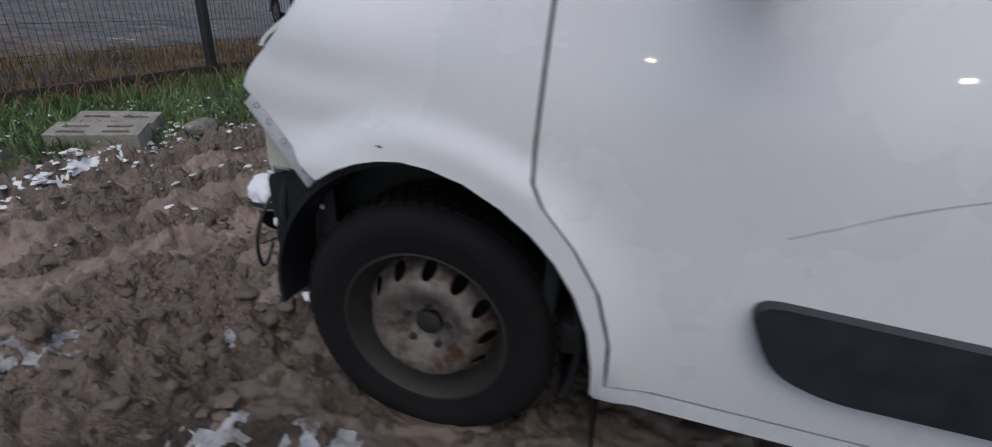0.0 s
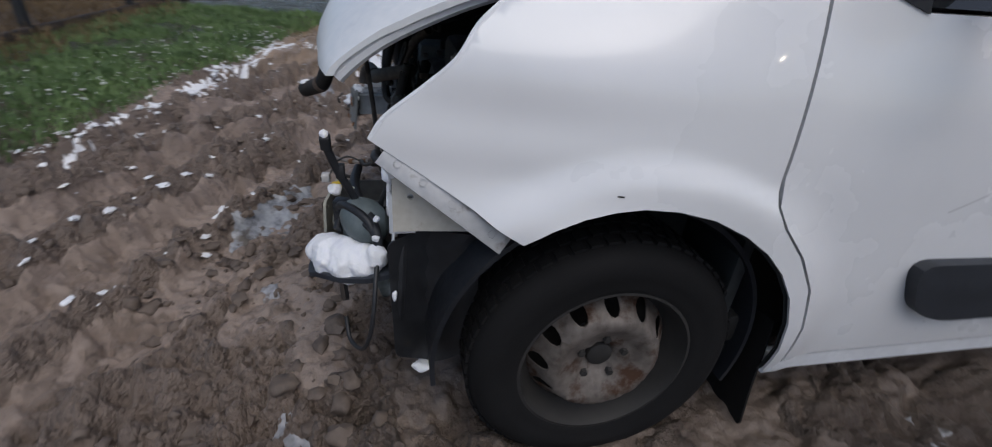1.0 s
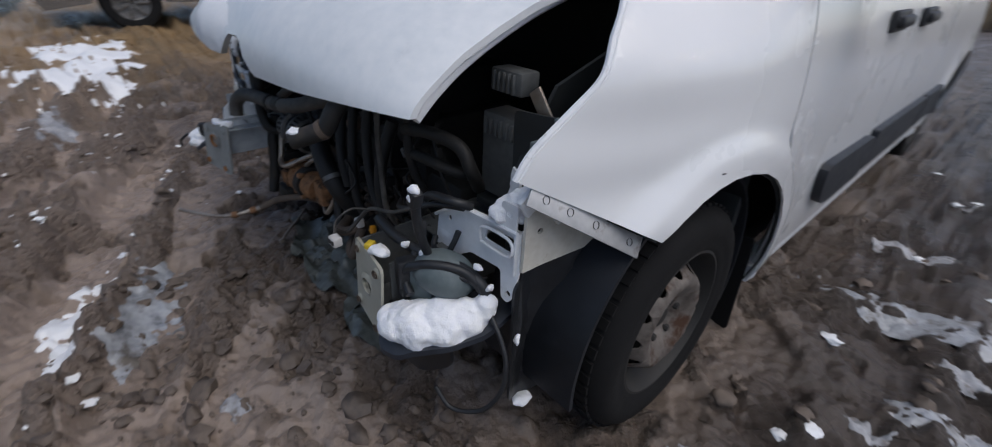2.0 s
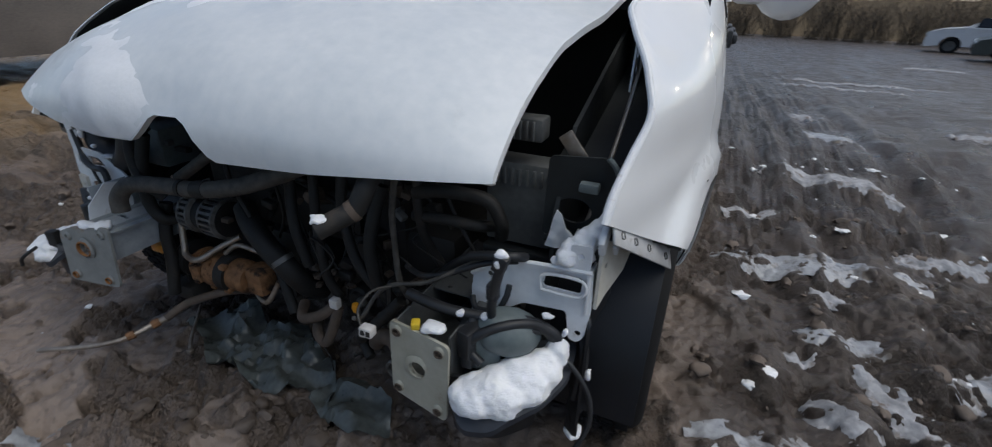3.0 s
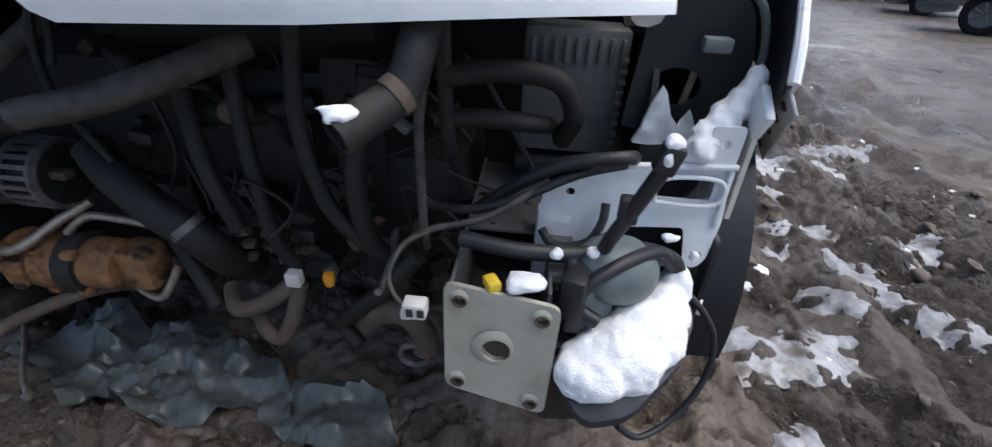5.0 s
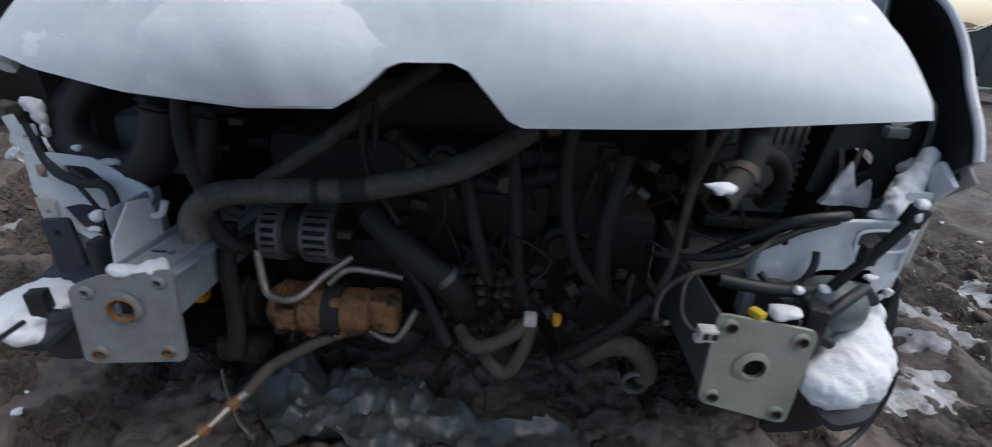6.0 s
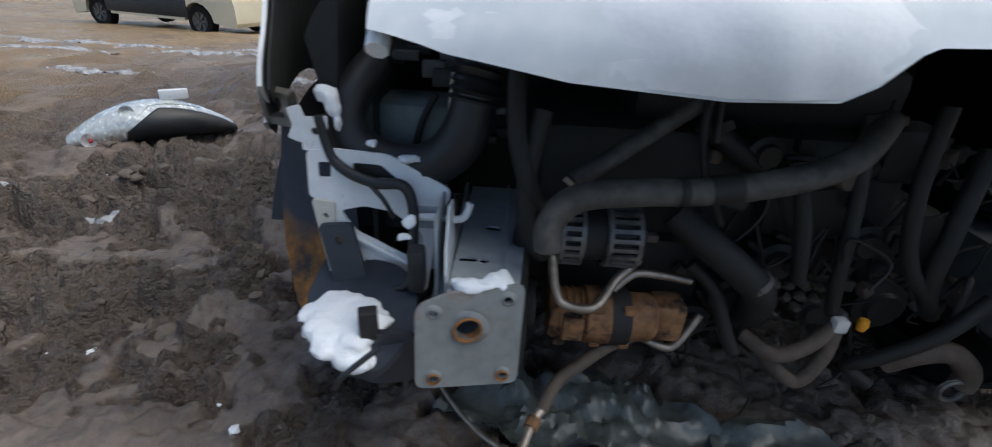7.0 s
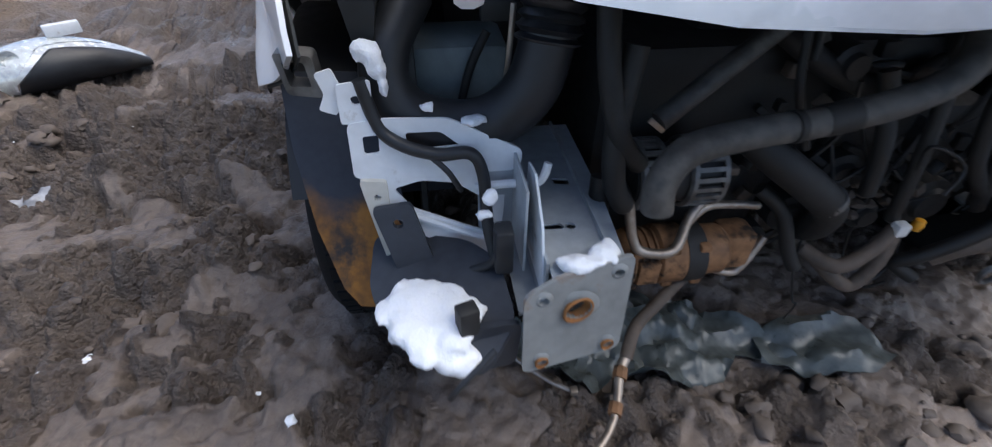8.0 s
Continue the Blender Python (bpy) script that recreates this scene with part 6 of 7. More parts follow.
S1 = "ragged patch of melting snow on the mud"
I1 = "grey patch of slush and ice on the mud"
for x, y, rx, ry, turn, kind in ((-0.48, -1.10, 0.25, 0.075, -17, 2), (-0.40, -0.89, 0.19, 0.075, -16, 1), (-0.22, -0.98, 0.10, 0.05, 10, 1), (1.09, -0.38, 0.09, 0.07, 70, 0), (0.95, -1.03, 0.11, 0.05, 30, 0),
                                 (1.03, -1.10, 0.07, 0.035, 10, 1), (0.93, -0.80, 0.05, 0.03, 0, 1), (0.199, -0.815, 0.035, 0.026, 20, 0), (0.36, -1.41, 0.03, 0.02, 0, 0), (-3.7, -0.75, 0.85, 0.36, 18, 0), (-4.9, -0.55, 0.7, 0.3, 10, 0), (-2.5, -1.0, 0.2, 0.09, 10, 0),
                                 (1.37, 1.0, 0.34, 0.075, 4, 1), (1.97, 1.3, 0.16, 0.10, 30, 0), (1.65, 2.2, 0.30, 0.10, -25, 0), (1.20, 1.5, 0.12, 0.05, 20, 0), (3.4, 10.2, 1.1, 0.16, -16, 0), (2.9, 9.0, 0.8, 0.12, -14, 0), (6.2, 15.6, 0.5, 0.2, -12, 0), (1.77, 4.5, 0.16, 0.12, 0, 0), (3.2, 4.2, 0.25, 0.14, 10, 0), (1.85, 3.4, 0.14, 0.2, 20, 1),
                                 (1.45, 0.52, 0.11, 0.05, 12, 1), (1.37, 0.10, 0.075, 0.05, -40, 0), (1.56, 0.20, 0.15, 0.045, 115, 0), (1.66, 0.02, 0.06, 0.05, 20, 0), (1.17, -0.10, 0.14, 0.075, 10, 1), (1.82, 0.46, 0.12, 0.05, 40, 1), (1.30, 0.35, 0.05, 0.03, 10, 0), (1.44, 0.77, 0.06, 0.03, 0, 0),
                                 (-5.9, 4.9, 0.75, 0.13, -4, 0), (-4.7, 4.9, 0.5, 0.10, 8, 0), (-3.62, 2.68, 0.36, 0.06, 2, 0), (-5.0, 3.85, 0.5, 0.12, -4, 0), (-3.75, 4.2, 0.45, 0.10, 12, 0), (-7.2, 5.3, 0.5, 0.14, -4, 0), (-3.5, 5.2, 0.4, 0.09, 20, 0), (-2.7, 4.9, 0.4, 0.10, 15, 0), (-1.91, 0.45, 0.05, 0.03, 20, 0), (-2.4, 0.60, 0.03, 0.03, 0, 0), (-2.1, 2.9, 0.25, 0.06, 8, 0),
                                 (0.76, -0.66, 0.055, 0.03, 30, 0), (0.70, -0.70, 0.03, 0.02, 10, 0), (-0.50, -0.72, 0.03, 0.02, 0, 1)):
    near = math.hypot(x, y) < 2.2
    icy = kind == 1
    ground_patch("ice_patch" if icy else "snow_patch", x, y, rx, ry, turn, ice if icy else (frost if kind == 2 or math.hypot(x + 4, y + 0.7) < 1.5 else dirty_snow), I1 if icy else S1, "ice" if icy else "snow", (0.009, 0.006, 0.016)[kind] * (1 if near else 2.2), x * 3.7 + y, group="patches on the mud")

for k in range(13):
    x = 0.05 - 0.34 * k
    ground_patch("snow_strip", x, border(x) + 0.13 + 0.04 * math.sin(2.3 * k), 0.20 + 0.06 * math.sin(k * 1.7), 0.030 + 0.012 * math.sin(k * 2.9), -10 + 7 * math.sin(k), frost, "narrow strip of old snow along the edge of the grass", "snow", 0.012, 2.0 + k, group="snow along the verge")

rnd = random.Random(4)
crumbs = Shape()
for k in range(1900):
    if k < 620:
        x = rnd.uniform(-4.2, 0.6)
        y = border(x) + 0.10 + 0.12 * math.sin(x * 2.3) + rnd.gauss(0, 0.035 if k < 430 else 0.12)
    elif k < 1000:
        x = rnd.uniform(-3.4, 0.7)
        y = rnd.choice((-1.22, -1.64, -1.68, -2.1, -2.5)) - 0.43 * x + rnd.gauss(0, 0.05)
        if not border(x) < y < -0.6:
            continue
    elif k < 1070:
        x, y = rnd.uniform(1.0, 2.4), rnd.uniform(-0.6, 2.6)
    elif k < 1088:
        x, y = rnd.uniform(-2.2, -0.9), rnd.uniform(-0.6, 1.5)
    else:
        x = rnd.uniform(-5.0, 0.8)
        y = border(x) - 0.9 * rnd.random() ** 1.3
    r = (0.004 + 0.017 * rnd.random() ** (1.5 if 620 <= k < 1000 else 2.6)) * (0.6 if y < border(x) - 0.05 or (x < -0.8 and y > -0.6) else 1.0)
    r *= 0.75 if 620 <= k < 1000 else 1.0
    crumbs.blob((x, y, gz(x, y) + r * 0.15 + (0.025 if y < border(x) - 0.05 else 0.0)), (r * rnd.uniform(0.8, 2.0), r * rnd.uniform(0.8, 1.6), r * 0.5), 1.0, 2.6, k, 2 if r > 0.008 else 1)
tagged(part("snow_crumbs", crumbs, frost, None, smooth=80), "scattered crumbs of frozen snow along the ruts", "snow", kind="stuff")

clods = Shape()
for k in range(1700):
    zone = rnd.random()
    if zone < 0.30:
        x, y = rnd.uniform(-0.5, 1.15), rnd.uniform(-1.2, -0.35)
    elif zone < 0.55:
        x, y = rnd.uniform(-2.6, -0.5), rnd.uniform(-0.9, 1.3)
    elif zone < 0.8:
        x, y = rnd.uniform(-3.0, 1.2), rnd.uniform(-2.0, -0.9)
    else:
        x, y = rnd.uniform(0.95, 2.3), rnd.uniform(-0.8, 1.6)
    if zone >= 0.3 and churned(np.array(x), np.array(y)) < rnd.uniform(0.1, 0.6):
        continue
    r = 0.005 + 0.022 * rnd.random() ** 3
    clods.blob((x, y, gz(x, y) + r * 0.1), (r * rnd.uniform(0.8, 1.6), r * rnd.uniform(0.8, 1.6), r * 0.75), 0.6, 2.0, k * 0.7, 2 if r > 0.011 else 1)
tagged(part("mud_clods", clods, clod_mud, None, smooth=60), "loose clods of wet brown mud", "mud", kind="stuff")

# torn plastic sheet under the front
def torn_sheet(pts, label, seed, rise=0.05, m=None):
    def at(x, y):
        crease = abs(noise.noise(Vector((x * 5 + y * 4, y * 10 - x * 3, seed)))) + 0.25 * abs(noise.noise(Vector((x * 9 - y * 12, y * 22, seed + 2)))) + 0.05 * abs(noise.noise(Vector((x * 30, y * 40, seed))))
        return (x, y, max(gz(x, y), gz(x, y + 0.03), gz(x + 0.03, y)) + 0.006 + rise * (0.9 - 1.6 * crease))

    return tagged(part("plastic_sheet", panel(pts, at, 0.012, (0, 0, -0.002)), m or film, None, label, smooth=50), label, "plastic sheet")


torn_sheet([(-0.56, -0.36), (-0.48, -0.25), (-0.43, -0.19), (-0.33, -0.24), (-0.19, -0.20), (-0.10, -0.27), (0.00, -0.29), (0.06, -0.36), (0.10, -0.44), (-0.02, -0.40), (-0.08, -0.46), (-0.20, -0.46), (-0.29, -0.42), (-0.36, -0.45), (-0.45, -0.38)], "crumpled torn grey plastic sheet lying in the mud", 1.0, 0.042)
torn_sheet([(0.04, -0.36), (0.14, -0.33), (0.26, -0.37), (0.31, -0.46), (0.22, -0.50), (0.10, -0.47), (0.02, -0.43)], "scrap of frosted plastic sheet in the mud", 4.0, 0.036)
s = Shape().tube([(-0.56, -0.30, 0.05), (-0.525, -0.345, 0.035), (-0.495, -0.38, 0.03), (-0.45, -0.425, 0.028), (-0.41, -0.455, 0.03)], 0.005, 8).box((-0.405, -0.458, 0.032), (0.016, 0.016, 0.014), 0.003)
tagged(part("broken_pipe", s, aluminium, None, "short broken metal pipe lying in the mud"), category="pipe")

# dropped headlamp
def headlamp():
    lamp = thing("headlamp", "broken headlamp unit with a clear lens lying in the mud", "headlamp", (-2.24, 1.30, 0.0))
    base = Matrix.Translation((-2.24, 1.30, gz(-2.24, 1.30) + 0.02)) @ Matrix.Rotation(radians(36), 4, "Z")

    def crescent(t, w):
        # long axis x: tip at -0.38, tail at +0.36
        x = -0.38 + 0.74 * t
        top = 0.20 * math.sin(math.pi * min(1, t * 0.9 + 0.06)) ** 0.8
        return x, top * w

    def shell(t, w):
        x, h = crescent(t, 1.0)
        a = math.pi * w
        return base @ Vector((x, -0.12 * math.sin(a) * (0.35 + math.sin(math.pi * t)) * 0.9 + 0.02, h * (0.5 - 0.5 * math.cos(a))))

    dark = panel([(0.30, 0.0), (1.0, 0.0), (1.0, 0.80), (0.55, 0.78), (0.34, 0.45)], shell, 0.05, base.to_3x3() @ Vector((0, 0.03, 0.0)))
    part("housing", dark, black_plastic, lamp, "black plastic housing")
    bright = panel([(0.0, 0.0), (0.29, 0.0), (0.33, 0.45), (0.54, 0.79), (0.98, 0.82), (0.98, 1.0), (0.0, 1.0)], shell, 0.04, base.to_3x3() @ Vector((0, 0.02, 0.0)))
    part("reflector", bright, chrome, lamp, "silver reflector")
    lens = panel([(0.02, 0.02), (0.27, 0.02), (0.31, 0.47), (0.5, 0.82), (0.8, 0.9), (0.8, 0.99), (0.02, 0.98)], lambda t, w: Vector(shell(t, w)) + base.to_3x3() @ Vector((0, -0.012, 0.006)), 0.04, base.to_3x3() @ Vector((0, 0.003, 0.0)))
    part("lens", lens, clear_lens, lamp, "clear lens").visible_shadow = False
    for t, w, r in ((0.13, 0.42, 0.035), (0.24, 0.30, 0.03), (0.36, 0.78, 0.03)):
        c = Vector(shell(t, w))
        part("lamp_bowl", Shape().lathe([(0.004, -0.01), (r * 0.6, 0.0), (r, 0.014), (r * 1.1, 0.014)], Matrix.Translation(c) @ base.to_3x3().to_4x4() @ Matrix.Rotation(radians(80), 4, "X"), 20), chrome, lamp)
    part("bulb", Shape().blob(Vector(shell(0.13, 0.42)) + base.to_3x3() @ Vector((0, -0.012, 0)), (0.010, 0.010, 0.010), 0, 1, 0, 2), red_lens, lamp, "red tinted bulb")
    part("lug", Shape().box(base @ Vector((0.10, 0.02, 0.22)), (0.13, 0.03, 0.05), 0.006, base.to_3x3().to_4x4()), old_paint, lamp)
    return lamp


headlamp()
# ---------------------------------------------------------------- verge, fence and concrete
def blades(name, count, area, m, tall, label, seed, verge=False):
    r = np.random.RandomState(seed)
    n = count * (4 if verge else 1)
    x, y = r.uniform(*area[0], n), r.uniform(*area[1], n)
    if verge:
        d = border(x) - y
        ok = (d > -0.02) & (fbm(x, y, 0.35, 2, 81) > r.uniform(-0.45, 0.25, n) - np.minimum(d, 0.3) * 0.3)
        x, y = x[ok][:count], y[ok][:count]
    n = len(x)
    h, w, a = tall * r.uniform(0.4, 1.3, n), r.uniform(0.003, 0.007, n), r.uniform(0, 6.28, n)
    lean, b = h * r.uniform(0.2, 1.0, n), r.uniform(0, 6.28, n)
    z = heights(x, y) - 0.01
    dx, dy, lx, ly = w * np.cos(a), w * np.sin(a), lean * np.cos(b), lean * np.sin(b)
    vs = np.stack([np.stack(c, -1) for c in ((x - dx, y - dy, z), (x + dx, y + dy, z), (x + dx * 0.7 + lx * 0.4, y + dy * 0.7 + ly * 0.4, z + h * 0.7), (x - dx * 0.7 + lx * 0.4, y - dy * 0.7 + ly * 0.4, z + h * 0.7), (x + lx, y + ly, z + h))], 1).reshape(-1, 3)
    fs = [f for k in range(0, 5 * n, 5) for f in ((k, k + 1, k + 2, k + 3), (k + 3, k + 2, k + 4))]
    me = bpy.data.meshes.new(name)
    me.from_pydata(vs.tolist(), [], fs)
    me.materials.append(m)
    tagged(new(name, me), label, "grass", kind="stuff")


blades("grass", 30000, ((-6.5, 1.3), (-3.45, -1.3)), grass_green, 0.07, "short wet green grass on the verge", 1, True)
blades("dry_grass", 7000, ((-6.5, 1.6), (-5.2, -3.35)), grass_dry, 0.12, "flattened dry brown grass beyond the fence", 2)
blades("dry_tufts", 900, ((-6.0, 1.0), (-3.5, -3.0)), grass_dry, 0.16, "dry tufts along the fence foot", 3)

FENCE_Y = -3.48
posts = [1.6, -0.25, -2.2, -3.6, -5.45, -7.3]


def fence():
    f = thing("fence", "dark welded mesh fence on slim steel posts", "fence", (posts[2], FENCE_Y, 0))
    for x in posts:
        y = FENCE_Y - (0.05 if x == posts[3] else 0.0)
        part("post", Shape().box((x, y, 0.85), (0.07, 0.07, 1.9), 0.006).box((x, y, 1.81), (0.075, 0.075, 0.02), 0.005), fence_steel, f)
    for a, b in zip(posts, posts[1:]):
        s = Shape()
        for k in range(int((a - b) / 0.05)):
            x = a - 0.05 * k
            s.box((x, FENCE_Y, 0.92), (0.0026, 0.0026, 1.62))
        for k in range(9):
            s.box(((a + b) / 2, FENCE_Y + 0.004, 0.14 + 0.2 * k), (a - b, 0.003, 0.003))
        part("mesh_panel", s, fence_steel, f, smooth=0)
        part("base_board", Shape().box(((a + b) / 2, FENCE_Y, 0.07), (a - b - 0.08, 0.05, 0.14), 0.006), dark_wood, f)


fence()


def block(x, y, turn, lx, ly, slots, lean):
    """A flat concrete block with rows of long slots."""
    holes = [rounded([(u - 0.065, v - 0.016), (u + 0.065, v - 0.016), (u + 0.065, v + 0.016), (u - 0.065, v + 0.016)], 0.014) for u, v in slots]
    m = Matrix.Translation((x, y, gz(x, y) + 0.06)) @ Matrix.Rotation(radians(turn), 4, "Z") @ Matrix.Rotation(radians(lean), 4, "X")
    s = panel(rounded([(-lx / 2, -ly / 2), (lx / 2, -ly / 2), (lx / 2, ly / 2), (-lx / 2, ly / 2)], 0.012), lambda u, v: m @ Vector((u, v, 0.003 * noise.noise(Vector((u * 20, v * 20, x))))), 0.05, m.to_3x3() @ Vector((0, 0, -0.11)), holes)
    tagged(part("concrete_block", s, concrete, None), "weathered slotted concrete block on the verge", "concrete block", "blocks on the verge")


block(-0.27, -2.42, 122, 0.44, 0.20, [(-0.11, -0.045), (0.10, -0.045), (-0.11, 0.03), (0.10, 0.03)], 7)
block(-0.47, -2.52, 120, 0.42, 0.17, [(-0.10, 0.0), (0.10, 0.0)], 9)
s = Shape().blob((-0.72, -2.17, 0.05), (0.11, 0.06, 0.045), 0.3, 1.6, 3, 3)
tagged(part("stone", s, concrete, None, "rounded pale stone beside the concrete blocks"), category="stone")

# ---------------------------------------------------------------- parked vehicles
def car(name, label, x, y, turn, paint_m, length=4.3, width=1.74, roof=1.45, hood_h=0.92, boot=0.95, shape="saloon", sill_m=None, wheel_m=None, group="parked cars"):
    c = thing(name, label, "car", (x, y, 0), group)
    z0 = gz(x, y) - 0.02
    m = Matrix.Translation((x, y, z0)) @ Matrix.Rotation(radians(turn), 4, "Z")
    half = length / 2
    if shape == "saloon":
        top = [(-half, 0.55), (-half + 0.08, hood_h - 0.12), (-half + 0.5, hood_h), (-half + 1.15, hood_h + 0.08), (half - 1.0, boot), (half - 0.1, boot - 0.04), (half, 0.6)]
        cabin = [(-half + 1.1, hood_h + 0.06), (-half + 1.85, roof - 0.05), (-half + 2.3, roof), (half - 1.5, roof - 0.03), (half - 0.75, boot)]
    else:
        top = [(-half, 0.55), (-half + 0.06, hood_h - 0.1), (-half + 0.5, hood_h), (-half + 0.95, hood_h + 0.1), (half - 0.1, boot), (half, 0.6)]
        cabin = [(-half + 0.9, hood_h + 0.08), (-half + 1.6, roof - 0.08), (-half + 2.0, roof), (half - 0.35, roof - 0.03), (half - 0.08, boot)]
    wheels = (-half + 0.85, half - 0.85)
    low = [(half, 0.30), (half - 0.05, 0.22)]
    for wx in wheels[::-1]:
        low += [(wx + 0.36 * math.cos(a), 0.30 + 0.36 * math.sin(a)) for a in (radians(d) for d in range(0, 181, 20))]
    low += [(-half + 0.05, 0.22), (-half, 0.30)]

    def loft(outline, w0, tuck):
        s = Shape()

        def wide(px, pz):
            return w0 / 2 * (1 - 0.12 * max(0, (abs(px) - half + 0.7) / 0.7) ** 2) - tuck * max(0, pz - 0.8)
        vs = [(px, -wide(px, pz), pz) for px, pz in outline] + [(px, wide(px, pz), pz) for px, pz in outline]
        n = len(outline)
        fs = [(k, (k + 1) % n, n + (k + 1) % n, n + k) for k in range(n)]
        fs += [tuple(range(n - 1, -1, -1)), tuple(range(n, 2 * n))]
        return s.add([m @ Vector(v) for v in vs], fs), wide

    s, wide = loft(top + low, width, 0.05)
    body = part("body", s, paint_m, c, smooth=30)
    s, cab_wide = loft(cabin, width - 0.06, 0.34)
    part("cabin", s, paint_m, c, smooth=30)
    for sgn in (-1, 1):
        for a, b in ((0.12, 0.5), (0.53, 0.86)):
            def lerp(t, up):
                px = cabin[0][0] + (cabin[-1][0] - cabin[0][0]) * t
                lo_z, hi_z = hood_h + 0.10, roof - 0.10
                px = px * (1 - 0.13 * up) + (cabin[0][0] + cabin[-1][0]) / 2 * 0.13 * up
                pz = lo_z + (hi_z - lo_z) * up
                return m @ Vector((px, sgn * (cab_wide(px, pz) + 0.006), pz))
            part("window", Shape().add([lerp(a, 0), lerp(b, 0), lerp(b, 1), lerp(a, 1)], [(0, 1, 2, 3)]), window_glass, c)
    s = Shape()
    (ax, az), (bx, bz) = cabin[0], cabin[1]
    ww = cab_wide(0, (az + bz) / 2) * 0.86
    s.add([m @ Vector(v) for v in ((ax - 0.02, -ww, az + 0.05), (ax - 0.02, ww, az + 0.05), (bx - 0.05, ww * 0.9, bz), (bx - 0.05, -ww * 0.9, bz))], [(0, 1, 2, 3)])
    part("windscreen", s, window_glass, c)
    for wx in wheels:
        for sgn in (-1, 1):
            wm = m @ Matrix.Translation((wx, sgn * (width / 2 - 0.02), 0.30)) @ Matrix.Rotation(radians(-90 * sgn), 4, "X")
            t = part("tyre", Shape().lathe([(0.19, 0.0), (0.21, 0.01), (0.28, 0.008), (0.305, -0.02), (0.31, -0.17), (0.2, -0.19)], wm, 28), rubber, c)
            spokes = Shape().lathe([(0.195, 0.0), (0.19, -0.02), (0.17, -0.03), (0.0, -0.035)], wm, 28)
            for k in range(7):
                spokes.box((0, 0, 0), (0.15, 0.035, 0.02), 0.004, wm @ Matrix.Rotation(2 * math.pi * k / 7, 4, "Z") @ Matrix.Translation((0.10, 0, -0.012)))
            part("rim", spokes, wheel_m or silver, t)
    for sgn in (-1, 1):
        part("headlight", Shape().box(m @ Vector((-half + 0.05, sgn * (width / 2 - 0.28), hood_h - 0.22)), (0.10, 0.34, 0.13), 0.03, m.to_3x3().to_4x4()), chrome, c)
        part("tail_light", Shape().box(m @ Vector((half - 0.03, sgn * (width / 2 - 0.2), boot - 0.16)), (0.06, 0.22, 0.14), 0.02, m.to_3x3().to_4x4()), red_lens, c)
    if sill_m:
        for sgn in (-1, 1):
            part("side_cladding", Shape().box(m @ Vector((0, sgn * (width / 2 - 0.01), 0.52)), (2.2, 0.03, 0.34), 0.01, m.to_3x3().to_4x4()), sill_m, c, "dark lower side cladding")
    return c


car("car", "white saloon car parked by the far hedge", 11.0, 25.3, -21, car_white, 4.4)
car("car", "silver-blue hatchback parked on the yard", 11.3, 17.5, -17, car_silver, 4.1, shape="hatch", roof=1.5)
car("car", "dark green car parked in front of a pale one", 10.3, 20.6, -17, car_dark, 3.2, roof=1.2, hood_h=0.8, boot=0.8)
car("car", "dark muddy car with a pale windscreen at the yard edge", 9.0, 7.6, -38, car_dark, 4.5, shape="hatch", roof=1.7, hood_h=1.05, boot=1.1)
car("car", "dark red car behind a dark one", 11.2, 12.6, -35, car_red, 4.2)
car("car", "muddy taupe car parked on ochre ground", -6.85, 1.6, 85, car_taupe, 4.6, shape="hatch", roof=1.6, hood_h=1.0, boot=1.05)
car("car", "cream off-road car with dark side cladding", -7.9, 10.5, -15, car_cream, 4.4, shape="hatch", roof=1.75, hood_h=1.05, boot=1.1, sill_m=black_plastic)
car("car", "dark car beside a cream one", -4.6, 12.4, -15, car_dark, 4.2, shape="hatch")
car("car", "pale silver car beyond the fence", -8.0, -5.75, 56, car_silver, 4.2)

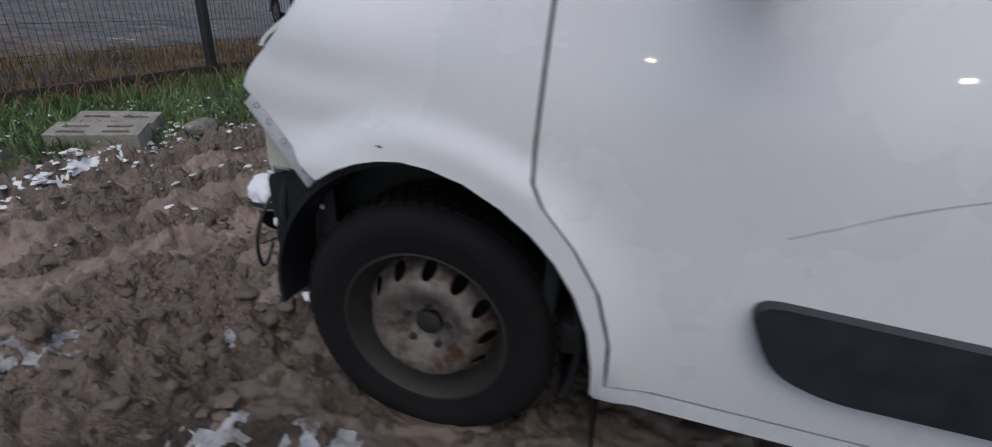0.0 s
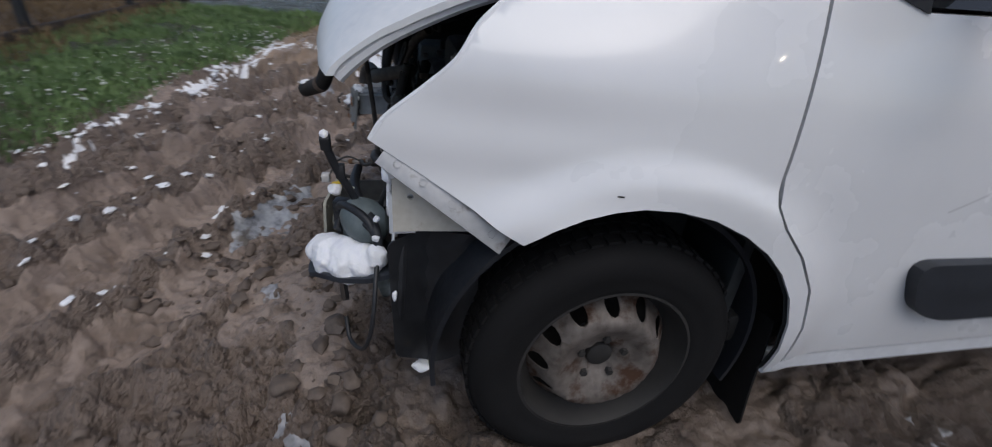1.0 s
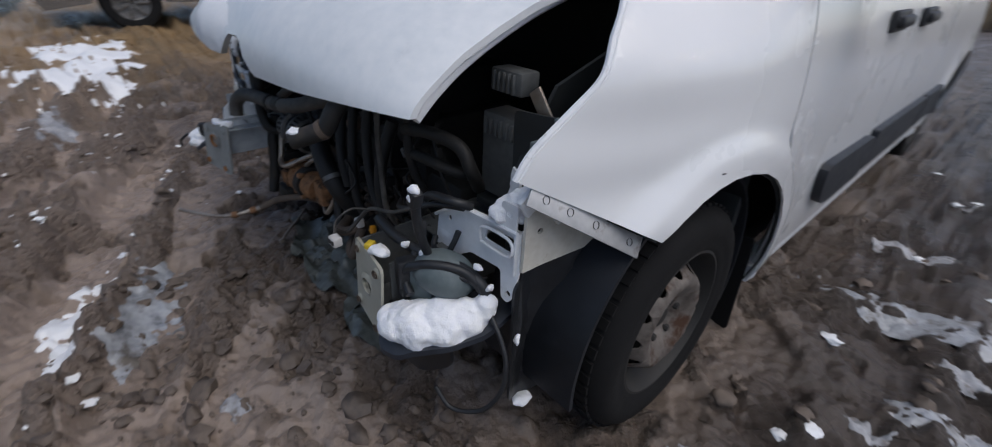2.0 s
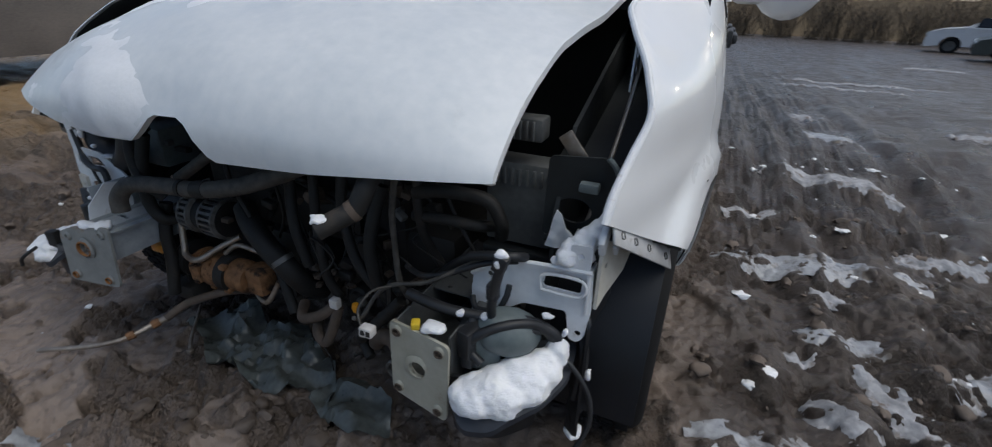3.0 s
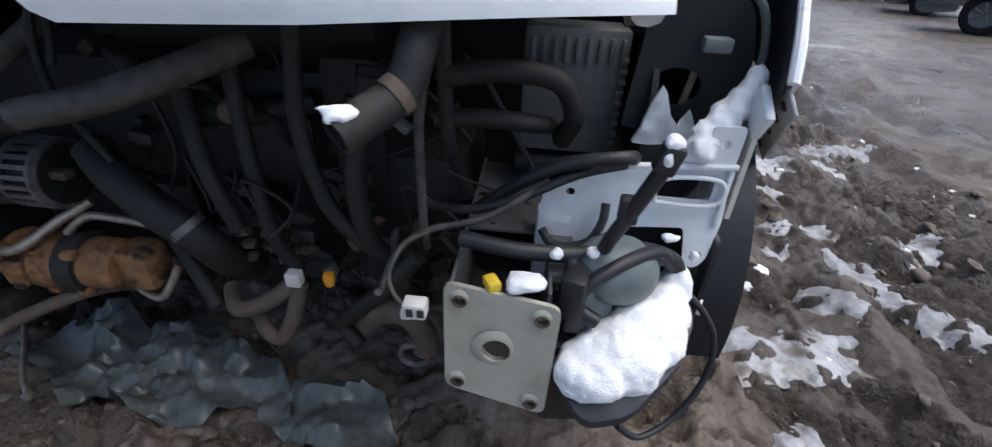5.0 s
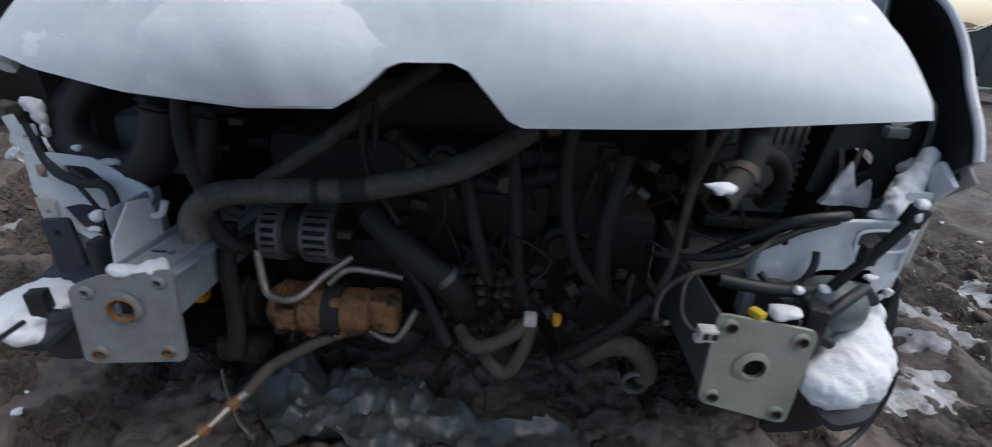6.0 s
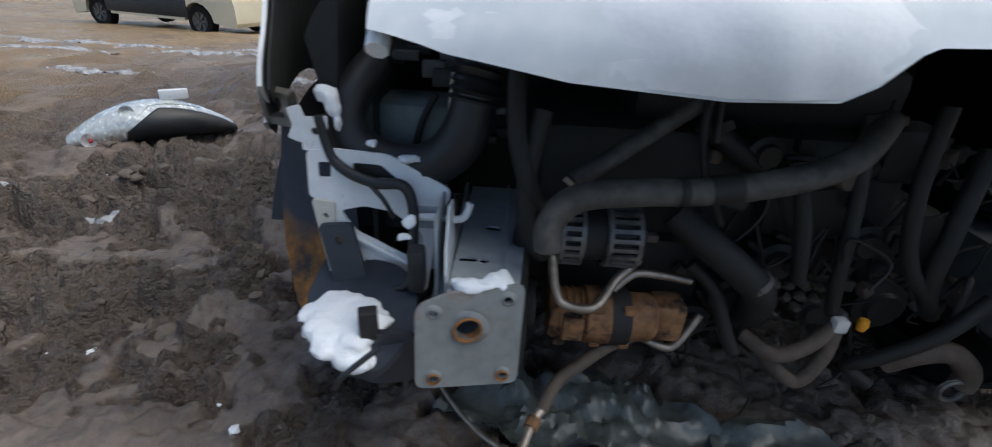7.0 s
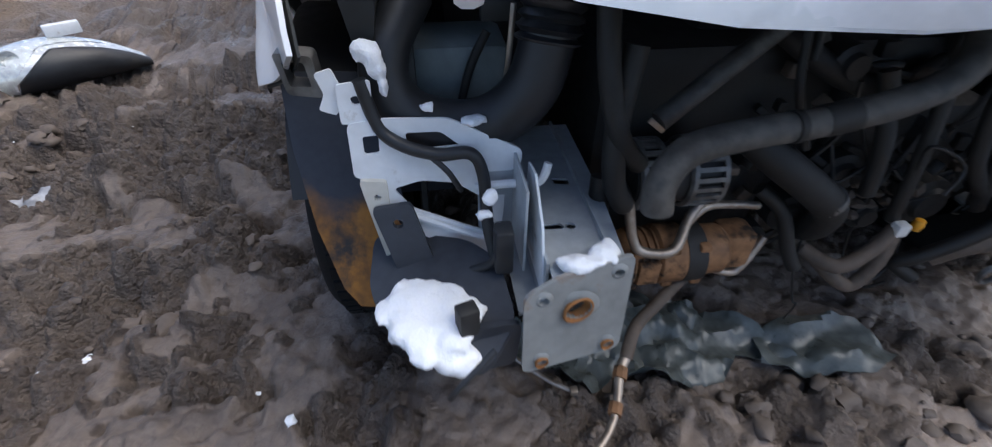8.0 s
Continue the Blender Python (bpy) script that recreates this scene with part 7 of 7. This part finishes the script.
# ---------------------------------------------------------------- hedge and yard lamps
def bushes(name, spots, seed, label):
    r = random.Random(seed)
    s = Shape()
    for bx, by, size, tall in spots:
        for k in range(int(90 * size)):
            a, rad = r.uniform(0, 6.28), size * math.sqrt(r.random()) * 0.6
            p = Vector((bx + rad * math.cos(a), by + rad * math.sin(a), gz(bx, by) - 0.05))
            d = Vector((r.gauss(0, 0.35), r.gauss(0, 0.35), 1.0)).normalized()
            h = tall * r.uniform(0.5, 1.1)
            q = p + d * h * 0.55
            s.tube([p, q, q + (d + Vector((r.gauss(0, 0.4), r.gauss(0, 0.4), 0))).normalized() * h * 0.5], [0.012, 0.008, 0.003], 3, 2, caps=False)
            for j in range(3):
                e = p + d * h * r.uniform(0.25, 0.8)
                s.tube([e, e + Vector((r.gauss(0, 0.5), r.gauss(0, 0.5), r.uniform(0.2, 0.9))) * h * 0.3], [0.006, 0.002], 3, 1, caps=False)
    return tagged(part(name, s, twig, None, label), category="bushes", kind="stuff")


r = random.Random(8)
bushes("hedge", [(x, 33.0 + r.uniform(-0.8, 0.8) - 0.12 * x, r.uniform(1.2, 2.0), r.uniform(2.2, 4.2)) for x in (0, 2, 4, 6, 8, 10, 12, 14, 16, 18, 20, 22)], 9, "bare brown hedge along the far edge of the yard")
bushes("bushes", [(20 + r.uniform(0, 4), y, 1.3, r.uniform(1.6, 2.8)) for y in (7, 9, 11, 13, 15, 17, 19)], 10, "bare leafless bushes behind the parked cars")
tan = mat("dead_grass_bank", (0.10, 0.075, 0.045), (0.19, 0.14, 0.085), (0.8, 0.95), scale=1.5, bump=0.02, fine=9)
bank = panel([(-14, 0), (44, 0), (44, 1.5), (-14, 1.5)], lambda x, t: (x, 36.0 - 0.12 * x + 2.0 * t, -1.75 + (2.6 + 0.5 * noise.noise(Vector((x * 0.5, 0, 0)))) * soft(t / 1.5) * 1.1 - 0.1 + 0.2 * noise.noise(Vector((x * 1.7, t * 3, 2)))), 0.6)
tagged(part("bank", bank, tan, None, smooth=60), "low bank of dead brown grass behind the yard", "bank", kind="structure")


def yard_lamp(x, y, z, aim):
    c = thing("yard_lamp", "tall steel post with a warm floodlight", "lamp", (x, y, 0), "yard lamps")
    part("post", Shape().lathe([(0.07, -0.1), (0.05, z - 0.1), (0.0, z - 0.1)], Matrix.Translation((x, y, 0)), 12), fence_steel, c)
    m = look((x, y, z), aim)
    head = part("lamp_head", Shape().box((0, 0, 0.06), (0.34, 0.26, 0.10), 0.02, None), fence_steel, c)
    head.data.transform(m)
    lens = part("lamp_glass", Shape().box((0, 0, 0.003), (0.28, 0.20, 0.01), 0.0, None), flood, c, "glowing floodlight glass")
    lens.data.transform(m)


yard_lamp(18.5, 1.0, 5.4, (0, 0, 0))
yard_lamp(15.0, 8.8, 5.2, (0, 0, 0))
yard_lamp(10.5, 16.0, 4.2, (0, 0, 0))
yard_lamp(10.0, 9.0, 6.4, (0, 0, 0))
